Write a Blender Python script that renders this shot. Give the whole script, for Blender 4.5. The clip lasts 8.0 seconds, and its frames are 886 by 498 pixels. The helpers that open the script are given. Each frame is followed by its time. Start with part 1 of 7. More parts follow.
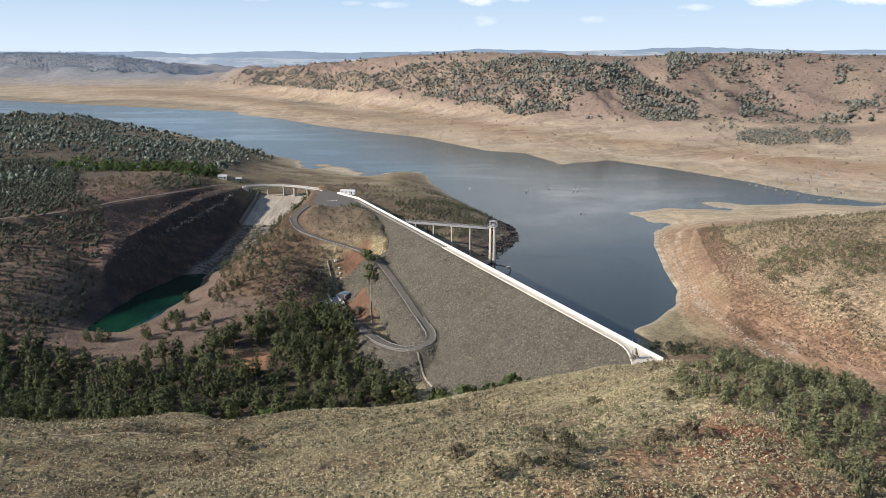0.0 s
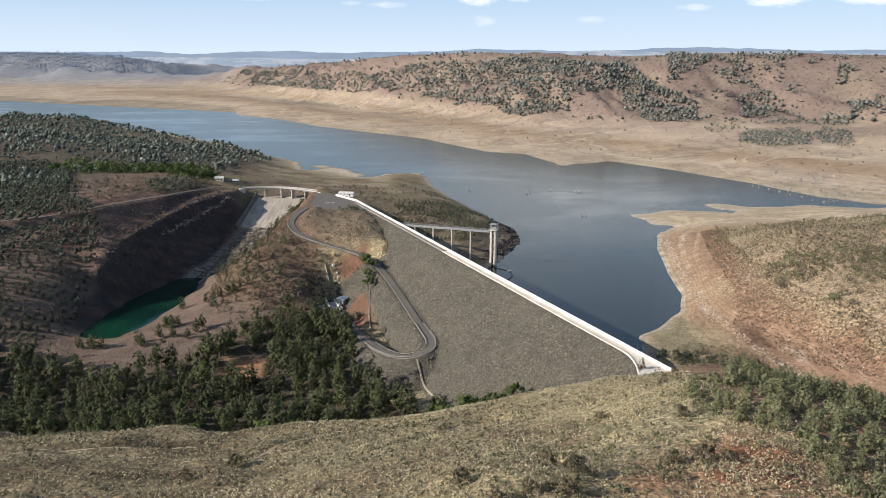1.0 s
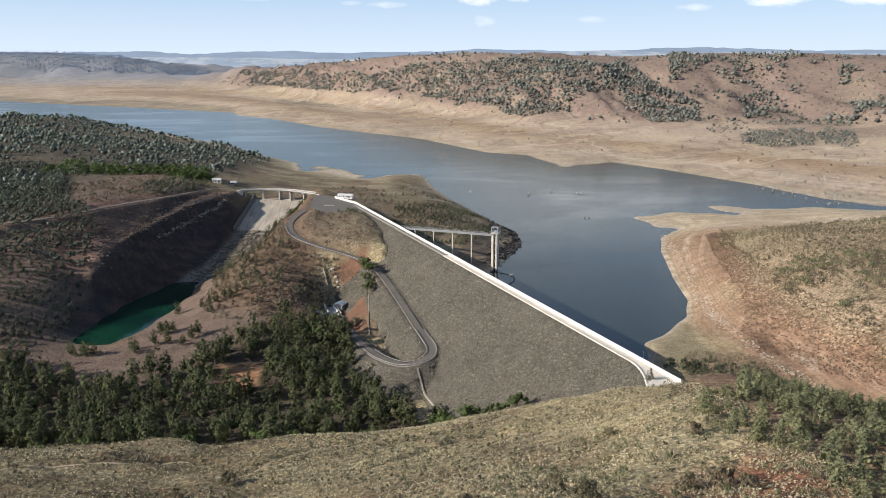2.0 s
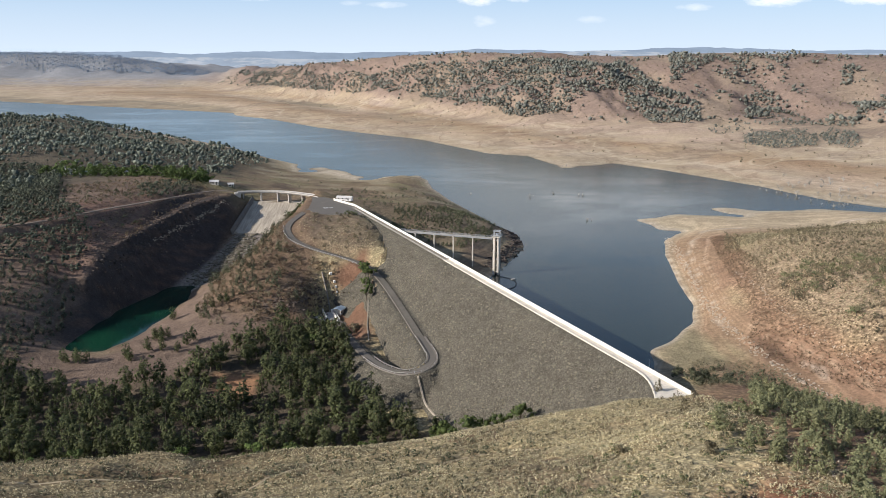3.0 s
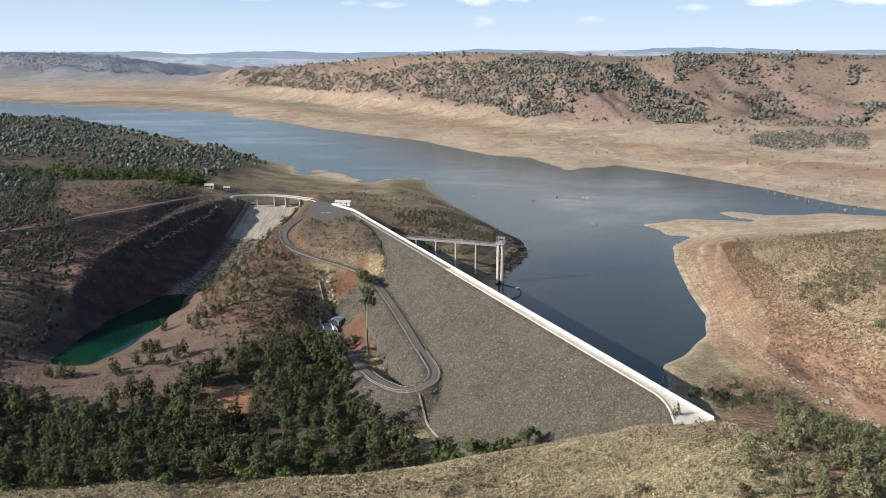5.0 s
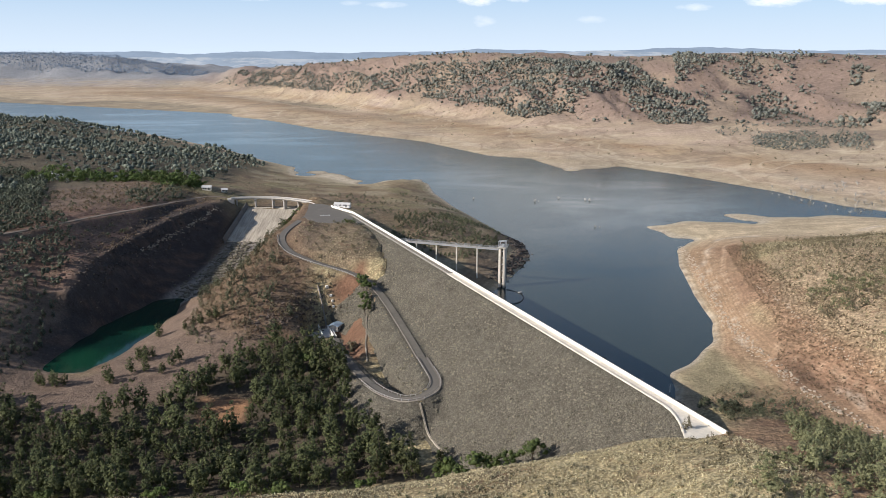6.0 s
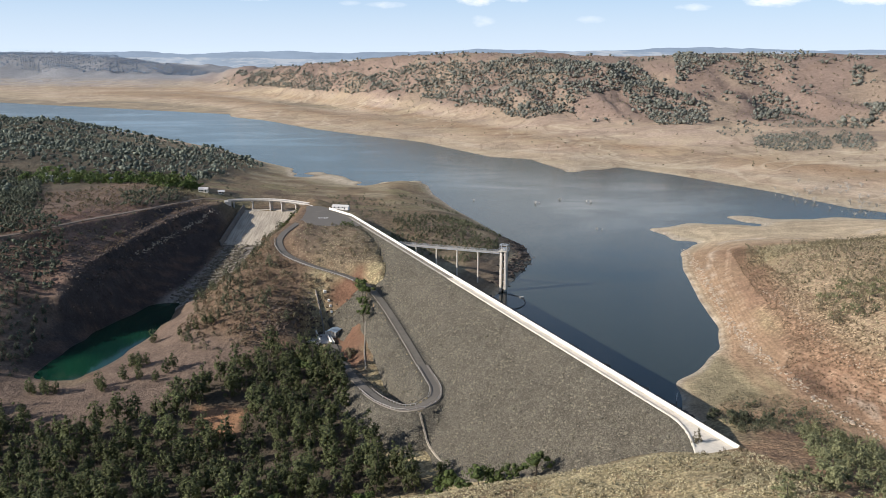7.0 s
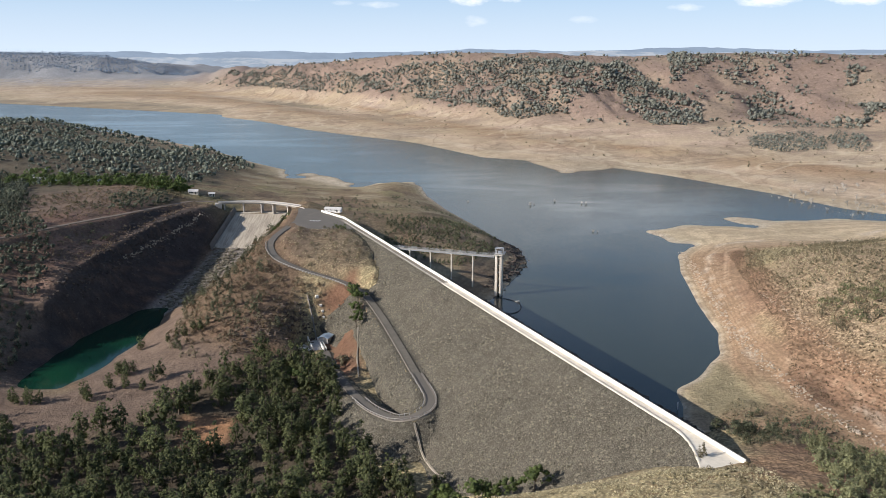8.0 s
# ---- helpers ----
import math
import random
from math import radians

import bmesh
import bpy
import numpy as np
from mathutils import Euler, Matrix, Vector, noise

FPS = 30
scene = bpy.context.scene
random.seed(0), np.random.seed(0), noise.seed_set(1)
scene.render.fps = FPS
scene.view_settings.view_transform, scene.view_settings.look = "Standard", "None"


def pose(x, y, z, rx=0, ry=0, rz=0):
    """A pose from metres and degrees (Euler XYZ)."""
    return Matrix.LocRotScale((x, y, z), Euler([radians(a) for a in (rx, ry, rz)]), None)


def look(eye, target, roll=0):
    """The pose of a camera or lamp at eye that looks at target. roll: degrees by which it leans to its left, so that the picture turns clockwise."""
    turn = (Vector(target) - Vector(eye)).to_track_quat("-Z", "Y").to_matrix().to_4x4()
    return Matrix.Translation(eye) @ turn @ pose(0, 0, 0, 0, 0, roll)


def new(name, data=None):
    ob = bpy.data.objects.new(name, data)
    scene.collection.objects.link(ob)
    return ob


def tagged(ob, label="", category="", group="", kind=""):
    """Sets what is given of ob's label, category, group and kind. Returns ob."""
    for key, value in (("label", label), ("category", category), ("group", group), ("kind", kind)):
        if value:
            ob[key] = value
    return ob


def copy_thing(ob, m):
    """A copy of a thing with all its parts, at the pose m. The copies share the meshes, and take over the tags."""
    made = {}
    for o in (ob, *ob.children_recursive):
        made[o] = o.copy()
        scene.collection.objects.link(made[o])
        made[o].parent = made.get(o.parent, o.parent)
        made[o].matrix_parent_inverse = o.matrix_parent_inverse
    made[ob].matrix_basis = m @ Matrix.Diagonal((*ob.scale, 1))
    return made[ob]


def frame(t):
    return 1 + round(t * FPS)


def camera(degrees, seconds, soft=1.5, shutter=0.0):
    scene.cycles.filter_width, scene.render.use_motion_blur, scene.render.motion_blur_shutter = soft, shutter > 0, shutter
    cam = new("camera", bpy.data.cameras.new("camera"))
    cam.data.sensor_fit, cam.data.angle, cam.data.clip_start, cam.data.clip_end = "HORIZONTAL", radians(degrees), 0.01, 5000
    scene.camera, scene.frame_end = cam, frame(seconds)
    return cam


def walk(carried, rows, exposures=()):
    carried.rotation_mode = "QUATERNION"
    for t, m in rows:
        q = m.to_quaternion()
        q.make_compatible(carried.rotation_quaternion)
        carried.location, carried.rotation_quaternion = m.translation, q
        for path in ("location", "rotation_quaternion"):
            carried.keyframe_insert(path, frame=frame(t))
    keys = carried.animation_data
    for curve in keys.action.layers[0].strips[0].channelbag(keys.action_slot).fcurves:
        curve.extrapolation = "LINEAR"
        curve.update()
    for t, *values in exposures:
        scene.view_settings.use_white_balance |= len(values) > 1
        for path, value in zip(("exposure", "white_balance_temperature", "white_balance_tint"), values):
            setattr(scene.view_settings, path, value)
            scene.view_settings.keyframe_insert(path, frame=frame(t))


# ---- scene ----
import itertools

cam = camera(54.2, 8.0, soft=0.8)
LEAN = pose(0, 0, 0, 0, 0, 0.258)
PATH = [
    (0, pose(-0.00, 0.00, 135.07, 77.416, 0, 0.077) @ LEAN),
    (0.5, pose(-0.27, 5.20, 135.14, 77.416, 0, 0.039) @ LEAN),
    (1, pose(-0.54, 10.38, 135.20, 77.416, 0, 0.020) @ LEAN),
    (1.5, pose(-0.81, 15.53, 135.26, 77.416, 0, 0.020) @ LEAN),
    (3, pose(-1.63, 30.82, 135.43, 77.416, 0, 0.000) @ LEAN),
    (3.5, pose(-1.91, 35.86, 135.48, 77.416, 0, 0.000) @ LEAN),
    (4, pose(-2.19, 40.87, 135.52, 77.416, 0, 0.000) @ LEAN),
    (4.5, pose(-2.47, 45.85, 135.56, 77.416, 0, 0.000) @ LEAN),
    (6, pose(-3.32, 60.63, 135.67, 77.416, 0, 0.000) @ LEAN),
    (6.5, pose(-3.61, 65.50, 135.70, 77.416, 0, 0.000) @ LEAN),
    (7, pose(-3.89, 70.33, 135.72, 77.416, 0, -0.056) @ LEAN),
    (7.5, pose(-4.18, 75.14, 135.74, 77.416, 0, -0.209) @ LEAN),
    (8, pose(-4.47, 79.92, 135.76, 77.416, 0, -0.515) @ LEAN),
]
walk(cam, PATH)

# ---- sky and sun ----
SUN_TO = Vector((-0.857, -0.289, 0.432)).normalized()
world = bpy.data.worlds.new("sky")
scene.world = world
world.use_nodes = True
wn, wl = world.node_tree.nodes, world.node_tree.links
wn.clear()
sky = wn.new("ShaderNodeTexSky")
sky.sky_type, sky.sun_disc = "NISHITA", False
sky.sun_elevation, sky.sun_rotation = radians(25.6), radians(251)
sky.air_density, sky.dust_density, sky.ozone_density, sky.altitude = 1.0, 1.0, 3.0, 500
geo = wn.new("ShaderNodeTexCoord")


def sky_math(op, a, b=None):
    n = wn.new("ShaderNodeMath")
    n.operation = op
    for i, v in enumerate((a, b)):
        if v is None:
            continue
        if isinstance(v, (int, float)):
            n.inputs[i].default_value = v
        else:
            wl.new(v, n.inputs[i])
    return n.outputs[0]


split = wn.new("ShaderNodeSeparateXYZ")
wl.new(geo.outputs["Generated"], split.inputs[0])
# a few fair-weather cumulus low in the sky: (sideways slope, upward slope, width, height, density)
CLOUDS = [(-0.215, 0.066, 0.030, 0.007, 0.9), (0.036, 0.066, 0.030, 0.010, 1.0), (0.086, 0.067, 0.020, 0.008, 0.9), (0.370, 0.064, 0.034, 0.009, 0.9), (0.467, 0.065, 0.034, 0.008, 1.0),
          (-0.062, 0.055, 0.020, 0.004, 0.4), (0.044, 0.038, 0.012, 0.006, 0.35), (0.280, 0.054, 0.018, 0.004, 0.4), (-0.105, 0.057, 0.012, 0.003, 0.3), (0.165, 0.040, 0.016, 0.004, 0.25),
          # these three stand higher, unseen, and are added to brighten the lake's reflection
          (0.17, 0.155, 0.22, 0.060, 1.0), (0.02, 0.20, 0.20, 0.04, 0.5), (0.33, 0.12, 0.12, 0.025, 0.6)]
side = sky_math("DIVIDE", split.outputs["X"], split.outputs["Y"])
rise = sky_math("DIVIDE", split.outputs["Z"], split.outputs["Y"])
stretch = wn.new("ShaderNodeVectorMath")
stretch.operation = "MULTIPLY"
stretch.inputs[1].default_value = (55, 55, 120)
wl.new(geo.outputs["Generated"], stretch.inputs[0])
puff = wn.new("ShaderNodeTexNoise")
puff.inputs["Scale"].default_value, puff.inputs["Detail"].default_value, puff.inputs["Roughness"].default_value = 1.0, 6, 0.6
wl.new(stretch.outputs[0], puff.inputs["Vector"])
cloud = None
for cx, cz, half, tall, dense in CLOUDS:
    u = sky_math("DIVIDE", sky_math("SUBTRACT", side, cx), half)
    v = sky_math("DIVIDE", sky_math("SUBTRACT", rise, cz), tall)
    body = sky_math("SUBTRACT", 1.0, sky_math("ADD", sky_math("MULTIPLY", u, u), sky_math("MULTIPLY", v, v)))
    billow = sky_math("ADD", sky_math("MULTIPLY", body, 0.35), sky_math("SUBTRACT", puff.outputs["Fac"], 0.38))
    edge = wn.new("ShaderNodeMapRange")
    edge.inputs["From Min"].default_value, edge.inputs["From Max"].default_value, edge.inputs["To Max"].default_value = 0.04, 0.56, dense
    wl.new(billow, edge.inputs["Value"])
    cloud = edge.outputs[0] if cloud is None else sky_math("MAXIMUM", cloud, edge.outputs[0])
ahead = sky_math("GREATER_THAN", split.outputs["Y"], 0.05)
cloud = sky_math("MULTIPLY", cloud, ahead)
# milky air towards the horizon
def low_air(top, bottom, most):
    n = wn.new("ShaderNodeMapRange")
    n.inputs["From Min"].default_value, n.inputs["From Max"].default_value = top, bottom
    wl.new(split.outputs["Z"], n.inputs["Value"])
    return sky_math("MULTIPLY", n.outputs[0], most)


# unseen broad thin cloud overhead, added for pale patches in the lake's reflection
sheet = wn.new("ShaderNodeTexNoise")
sheet.inputs["Scale"].default_value, sheet.inputs["Detail"].default_value, sheet.inputs["Roughness"].default_value = 9.0, 6, 0.6
wl.new(geo.outputs["Generated"], sheet.inputs["Vector"])
veil = wn.new("ShaderNodeMapRange")
veil.inputs["From Min"].default_value, veil.inputs["From Max"].default_value = 0.52, 0.66
wl.new(sheet.outputs["Fac"], veil.inputs["Value"])
above = wn.new("ShaderNodeMapRange")
above.inputs["From Min"].default_value, above.inputs["From Max"].default_value = 0.09, 0.17
wl.new(split.outputs["Z"], above.inputs["Value"])
high_cloud = sky_math("MULTIPLY", sky_math("MULTIPLY", veil.outputs[0], above.outputs[0]), 0.32)


def sky_mix(fac, a, colour):
    n = wn.new("ShaderNodeMix")
    n.data_type = "RGBA"
    wl.new(fac, n.inputs["Factor"])
    wl.new(a, n.inputs[6])
    n.inputs[7].default_value = (*colour, 1)
    return n.outputs[2]


air = sky_mix(low_air(0.16, 0.06, 0.75), sky.outputs[0], (4.4, 5.9, 8.1))
air = sky_mix(low_air(0.060, 0.0, 0.85), air, (6.2, 7.2, 8.4))
air = sky_mix(cloud, air, (9.6, 9.6, 9.7))
air = sky_mix(high_cloud, air, (7.6, 7.7, 7.8))
back = wn.new("ShaderNodeBackground")
back.inputs["Strength"].default_value = 0.10
wl.new(air, back.inputs["Color"])
wl.new(back.outputs[0], wn.new("ShaderNodeOutputWorld").inputs[0])

sun = new("sun", bpy.data.lights.new("sun", "SUN"))
sun.data.energy, sun.data.angle, sun.data.color = 5.0, radians(0.53), (1.0, 0.935, 0.875)
sun.matrix_world = look((0, 0, 400), Vector((0, 0, 400)) - SUN_TO)
scene.view_settings.exposure = 0.36

# ---- materials ----
class Nodes:
    """A small helper round one material's node tree."""

    def __init__(self, name, rough=0.9, metal=0.0, spec=0.3):
        self.m = bpy.data.materials.new(name)
        self.m.use_nodes = True
        self.n, self.l = self.m.node_tree.nodes, self.m.node_tree.links
        self.b = self.n["Principled BSDF"]
        self.b.inputs["Roughness"].default_value = rough
        self.b.inputs["Metallic"].default_value = metal
        self.b.inputs["Specular IOR Level"].default_value = spec
        self.where = self.n.new("ShaderNodeNewGeometry").outputs["Position"]

    def feed(self, v, socket):
        if hasattr(v, "links"):
            self.l.new(v, socket)
        elif isinstance(v, tuple):
            socket.default_value = (*v, 1) if len(v) == 3 else v
        else:
            socket.default_value = v

    def noise(self, size, detail=4, rough=0.6, at=None, warp=0.0):
        n = self.n.new("ShaderNodeTexNoise")
        n.inputs["Scale"].default_value, n.inputs["Detail"].default_value = 1 / size, detail
        n.inputs["Roughness"].default_value, n.inputs["Distortion"].default_value = rough, warp
        self.l.new(at or self.where, n.inputs["Vector"])
        return n.outputs["Fac"]

    def cells(self, size, feature="F1", out="Distance", at=None):
        n = self.n.new("ShaderNodeTexVoronoi")
        n.feature = feature
        n.inputs["Scale"].default_value = 1 / size
        self.l.new(at or self.where, n.inputs["Vector"])
        return n.outputs[out]

    def squash(self, x, y, z, at=None):
        n = self.n.new("ShaderNodeVectorMath")
        n.operation = "MULTIPLY"
        n.inputs[1].default_value = (x, y, z)
        self.l.new(at or self.where, n.inputs[0])
        return n.outputs[0]

    def span(self, v, lo, hi, to_lo=0.0, to_hi=1.0):
        n = self.n.new("ShaderNodeMapRange")
        for i, w in enumerate((v, lo, hi, to_lo, to_hi)):
            self.feed(w, n.inputs[i])
        return n.outputs[0]

    def math(self, op, a, b):
        n = self.n.new("ShaderNodeMath")
        n.operation = op
        self.feed(a, n.inputs[0])
        self.feed(b, n.inputs[1])
        return n.outputs[0]

    def mix(self, fac, a, b, kind="MIX"):
        n = self.n.new("ShaderNodeMix")
        n.data_type, n.blend_type = "RGBA", kind
        self.feed(fac, n.inputs[0])
        self.feed(a, n.inputs[6])
        self.feed(b, n.inputs[7])
        return n.outputs[2]

    def attribute(self, name, out="Color"):
        n = self.n.new("ShaderNodeAttribute")
        n.attribute_name = name
        return n.outputs[out]

    def grey(self, v):
        n = self.n.new("ShaderNodeCombineColor")
        for i in range(3):
            self.feed(v, n.inputs[i])
        return n.outputs[0]

    def shade(self, colour, v, kind="MULTIPLY"):
        """Multiply a colour by a value socket."""
        return self.mix(1.0, colour, self.grey(v), kind)

    def done(self, colour, bump=None, depth=0.1, strength=0.6):
        self.feed(colour, self.b.inputs["Base Color"])
        if bump is not None:
            n = self.n.new("ShaderNodeBump")
            n.inputs["Strength"].default_value, n.inputs["Distance"].default_value = strength, depth
            self.feed(bump, n.inputs["Height"])
            self.l.new(n.outputs[0], self.b.inputs["Normal"])
        return self.m


def ground_material():
    k = Nodes("dry_ground", 0.95, spec=0.15)
    soil = k.attribute("soil")
    cover = k.attribute("cover", "Fac")
    fine = k.noise(1.4, 5, 0.7)
    mid = k.noise(7, 4, 0.65)
    wide = k.noise(45, 3, 0.6)
    c = k.shade(soil, k.span(fine, 0.25, 0.75, 0.62, 1.36))
    c = k.shade(c, k.span(mid, 0.3, 0.7, 0.80, 1.2))
    c = k.shade(c, k.span(wide, 0.3, 0.7, 0.88, 1.12))
    # tussocks: pale heads, dark gaps of soil and painted-in shade between them, in two sizes
    bend = k.n.new("ShaderNodeTexNoise")
    bend.inputs["Scale"].default_value = 0.6
    k.l.new(k.where, bend.inputs["Vector"])
    mixed = k.n.new("ShaderNodeVectorMath")
    mixed.operation = "MULTIPLY_ADD"
    mixed.inputs[1].default_value = (0.6, 0.6, 0.6)
    k.l.new(bend.outputs["Color"], mixed.inputs[0])
    k.l.new(k.where, mixed.inputs[2])
    head = k.span(k.cells(1.25, at=mixed.outputs[0]), 0.1, 0.75, 1, 0)
    clump = k.span(k.cells(3.6, at=mixed.outputs[0]), 0.1, 0.8, 1, 0)
    tuft = k.math("ADD", k.math("MULTIPLY", head, 0.65), k.math("MULTIPLY", clump, 0.35))
    grassy = k.math("MULTIPLY", k.span(tuft, 0.2, 0.72, -0.24, 0.46), cover)
    c = k.shade(c, k.math("ADD", grassy, 1.0))
    bare = k.math("MULTIPLY", k.span(k.noise(11, 5, 0.7, warp=1.0), 0.56, 0.68), cover)
    c = k.mix(k.math("MULTIPLY", bare, 0.55), c, (0.17, 0.085, 0.05))
    stone = k.span(k.noise(0.9, 3, 0.6), 0.66, 0.72)
    c = k.mix(k.math("MULTIPLY", stone, 0.28), c, (0.42, 0.36, 0.29))
    # pale stock tracks, dark runnels and faded patches on the far flats
    flats = k.attribute("flats", "Fac")
    worn = k.span(k.math("ABSOLUTE", k.math("SUBTRACT", k.noise(210, 4, 0.5, warp=0.6), 0.5), 0.0), 0.002, 0.010, 1, 0)
    runnel = k.span(k.math("ABSOLUTE", k.math("SUBTRACT", k.noise(130, 5, 0.55, k.squash(1.3, 0.7, 1), warp=0.8), 0.47), 0.0), 0.004, 0.022, 1, 0)
    faded = k.span(k.noise(85, 5, 0.65, k.squash(0.7, 1.3, 1), warp=0.5), 0.42, 0.66)
    c = k.mix(k.math("MULTIPLY", k.math("MULTIPLY", faded, flats), 0.55), c, (0.50, 0.40, 0.255))
    c = k.mix(k.math("MULTIPLY", k.math("MULTIPLY", runnel, flats), 0.45), c, (0.22, 0.155, 0.105))
    c = k.mix(k.math("MULTIPLY", k.math("MULTIPLY", worn, flats), 0.4), c, (0.60, 0.50, 0.36))
    # thin contour lines of old shores on ground that the lake has left
    z = k.n.new("ShaderNodeSeparateXYZ")
    k.l.new(k.where, z.inputs[0])
    level = k.math("ADD", k.math("MULTIPLY", z.outputs["Z"], 6.5), k.math("MULTIPLY", k.noise(9, 3), 3.0))
    line = k.math("MULTIPLY", k.math("SINE", level, 0.0), k.attribute("bank", "Fac"))
    c = k.shade(c, k.span(line, -1, 1, 0.91, 1.08))
    relief = k.math("ADD", k.math("ADD", fine, k.math("MULTIPLY", mid, 2.5)), k.math("MULTIPLY", k.math("MULTIPLY", tuft, cover), 0.55))
    return k.done(c, relief, 0.8, 0.7)


def rockfill_material():
    k = Nodes("rockfill", 0.9, spec=0.25)
    tone = k.cells(0.65, out="Color")
    dim = k.n.new("ShaderNodeSeparateColor")
    k.l.new(tone, dim.inputs[0])
    c = k.mix(dim.outputs[0], (0.112, 0.099, 0.074), (0.195, 0.173, 0.130))
    c = k.shade(c, k.span(k.noise(9, 4, 0.6), 0.3, 0.7, 0.8, 1.15))
    # weathered runs down the slope
    streak = k.noise(6, 4, 0.6, k.squash(0.6, 0.25, 0.5))
    c = k.mix(k.span(streak, 0.58, 0.75, 0, 0.3), c, (0.23, 0.195, 0.155))
    # shade in the crevices between stones, painted in as darker edges
    gap = k.span(k.cells(0.65, "DISTANCE_TO_EDGE"), 0.0, 0.12, 0.25, 1)
    c = k.shade(c, gap)
    return k.done(c, k.math("ADD", gap, k.noise(0.5)), 0.35, 0.8)


def stone_material(name, a, b):
    k = Nodes(name, 0.9, spec=0.25)
    r = k.n.new("ShaderNodeNewGeometry").outputs["Random Per Island"]
    c = k.mix(r, a, b)
    c = k.shade(c, k.span(k.noise(0.3, 4, 0.7), 0.3, 0.7, 0.8, 1.2))
    return k.done(c, k.noise(0.2), 0.05)


def concrete_material(name, base, stain=0.35, grain=1.0):
    k = Nodes(name, 0.8, spec=0.3)
    c = k.shade(base, k.span(k.noise(0.7 * grain, 5, 0.7), 0.3, 0.7, 0.88, 1.1))
    c = k.shade(c, k.span(k.noise(5 * grain, 4, 0.6), 0.35, 0.7, 1.08, 0.85))
    runs = k.noise(1.6 * grain, 5, 0.7, k.squash(1, 0.35, 0.16))
    c = k.mix(k.span(runs, 0.52, 0.74, 0, stain), c, (base[0] * 0.45, base[1] * 0.42, base[2] * 0.38))
    o = k.n.new("ShaderNodeObjectInfo").outputs["Random"]
    c = k.shade(c, k.span(o, 0, 1, 0.93, 1.05))
    return k.done(c, k.noise(0.15, 4, 0.7), 0.02, 0.4)


def asphalt_material():
    k = Nodes("asphalt", 0.88, spec=0.3)
    c = k.mix(k.noise(0.4, 5, 0.7), (0.105, 0.093, 0.079), (0.160, 0.143, 0.120))
    c = k.mix(k.span(k.noise(6, 4, 0.6), 0.5, 0.72, 0, 0.5), c, (0.19, 0.165, 0.135))
    return k.done(c, k.noise(0.08, 3), 0.01, 0.4)


def gravel_road_material():
    k = Nodes("dusty_road", 0.92, spec=0.2)
    c = k.mix(k.noise(1.2, 5, 0.7), (0.165, 0.145, 0.122), (0.26, 0.228, 0.19))
    c = k.shade(c, k.span(k.noise(7), 0.3, 0.7, 0.85, 1.12))
    return k.done(c, k.noise(0.2, 4), 0.03, 0.5)


def leaf_material(name, dark, light, tip, grain=0.55):
    k = Nodes(name, 0.7, spec=0.2)
    r = k.n.new("ShaderNodeNewGeometry").outputs["Random Per Island"]
    o = k.n.new("ShaderNodeObjectInfo").outputs["Random"]
    c = k.mix(r, dark, light)
    c = k.mix(k.span(o, 0.0, 1.0, 0.0, 0.5), c, tip)
    c = k.shade(c, k.span(k.noise(30, 3), 0.32, 0.68, 0.72, 1.28))
    fine = k.noise(grain, 3, 0.7)
    c = k.shade(c, k.span(fine, 0.32, 0.68, 0.55, 1.4))
    m = k.done(c, fine, grain * 0.8, 0.8)
    # leaves let some light through
    t = k.n.new("ShaderNodeBsdfTranslucent")
    k.l.new(c, t.inputs[0])
    add = k.n.new("ShaderNodeMixShader")
    add.inputs[0].default_value = 0.22
    k.l.new(k.b.outputs[0], add.inputs[1])
    k.l.new(t.outputs[0], add.inputs[2])
    k.l.new(add.outputs[0], k.n["Material Output"].inputs[0])
    return m


def bark_material(name, a, b):
    k = Nodes(name, 0.9, spec=0.2)
    c = k.mix(k.noise(0.5, 5, 0.7, k.squash(3, 3, 0.6)), a, b)
    return k.done(c, k.noise(0.2), 0.05)


def paint_material(name, base, rough=0.55, metal=0.0):
    k = Nodes(name, rough, metal, 0.4)
    c = k.shade(base, k.span(k.noise(0.8, 5, 0.7), 0.3, 0.7, 0.88, 1.06))
    c = k.mix(k.span(k.noise(0.5, 5, 0.75, k.squash(1, 1, 0.3)), 0.6, 0.8, 0, 0.3), c, (base[0] * 0.55, base[1] * 0.48, base[2] * 0.4))
    return k.done(c)


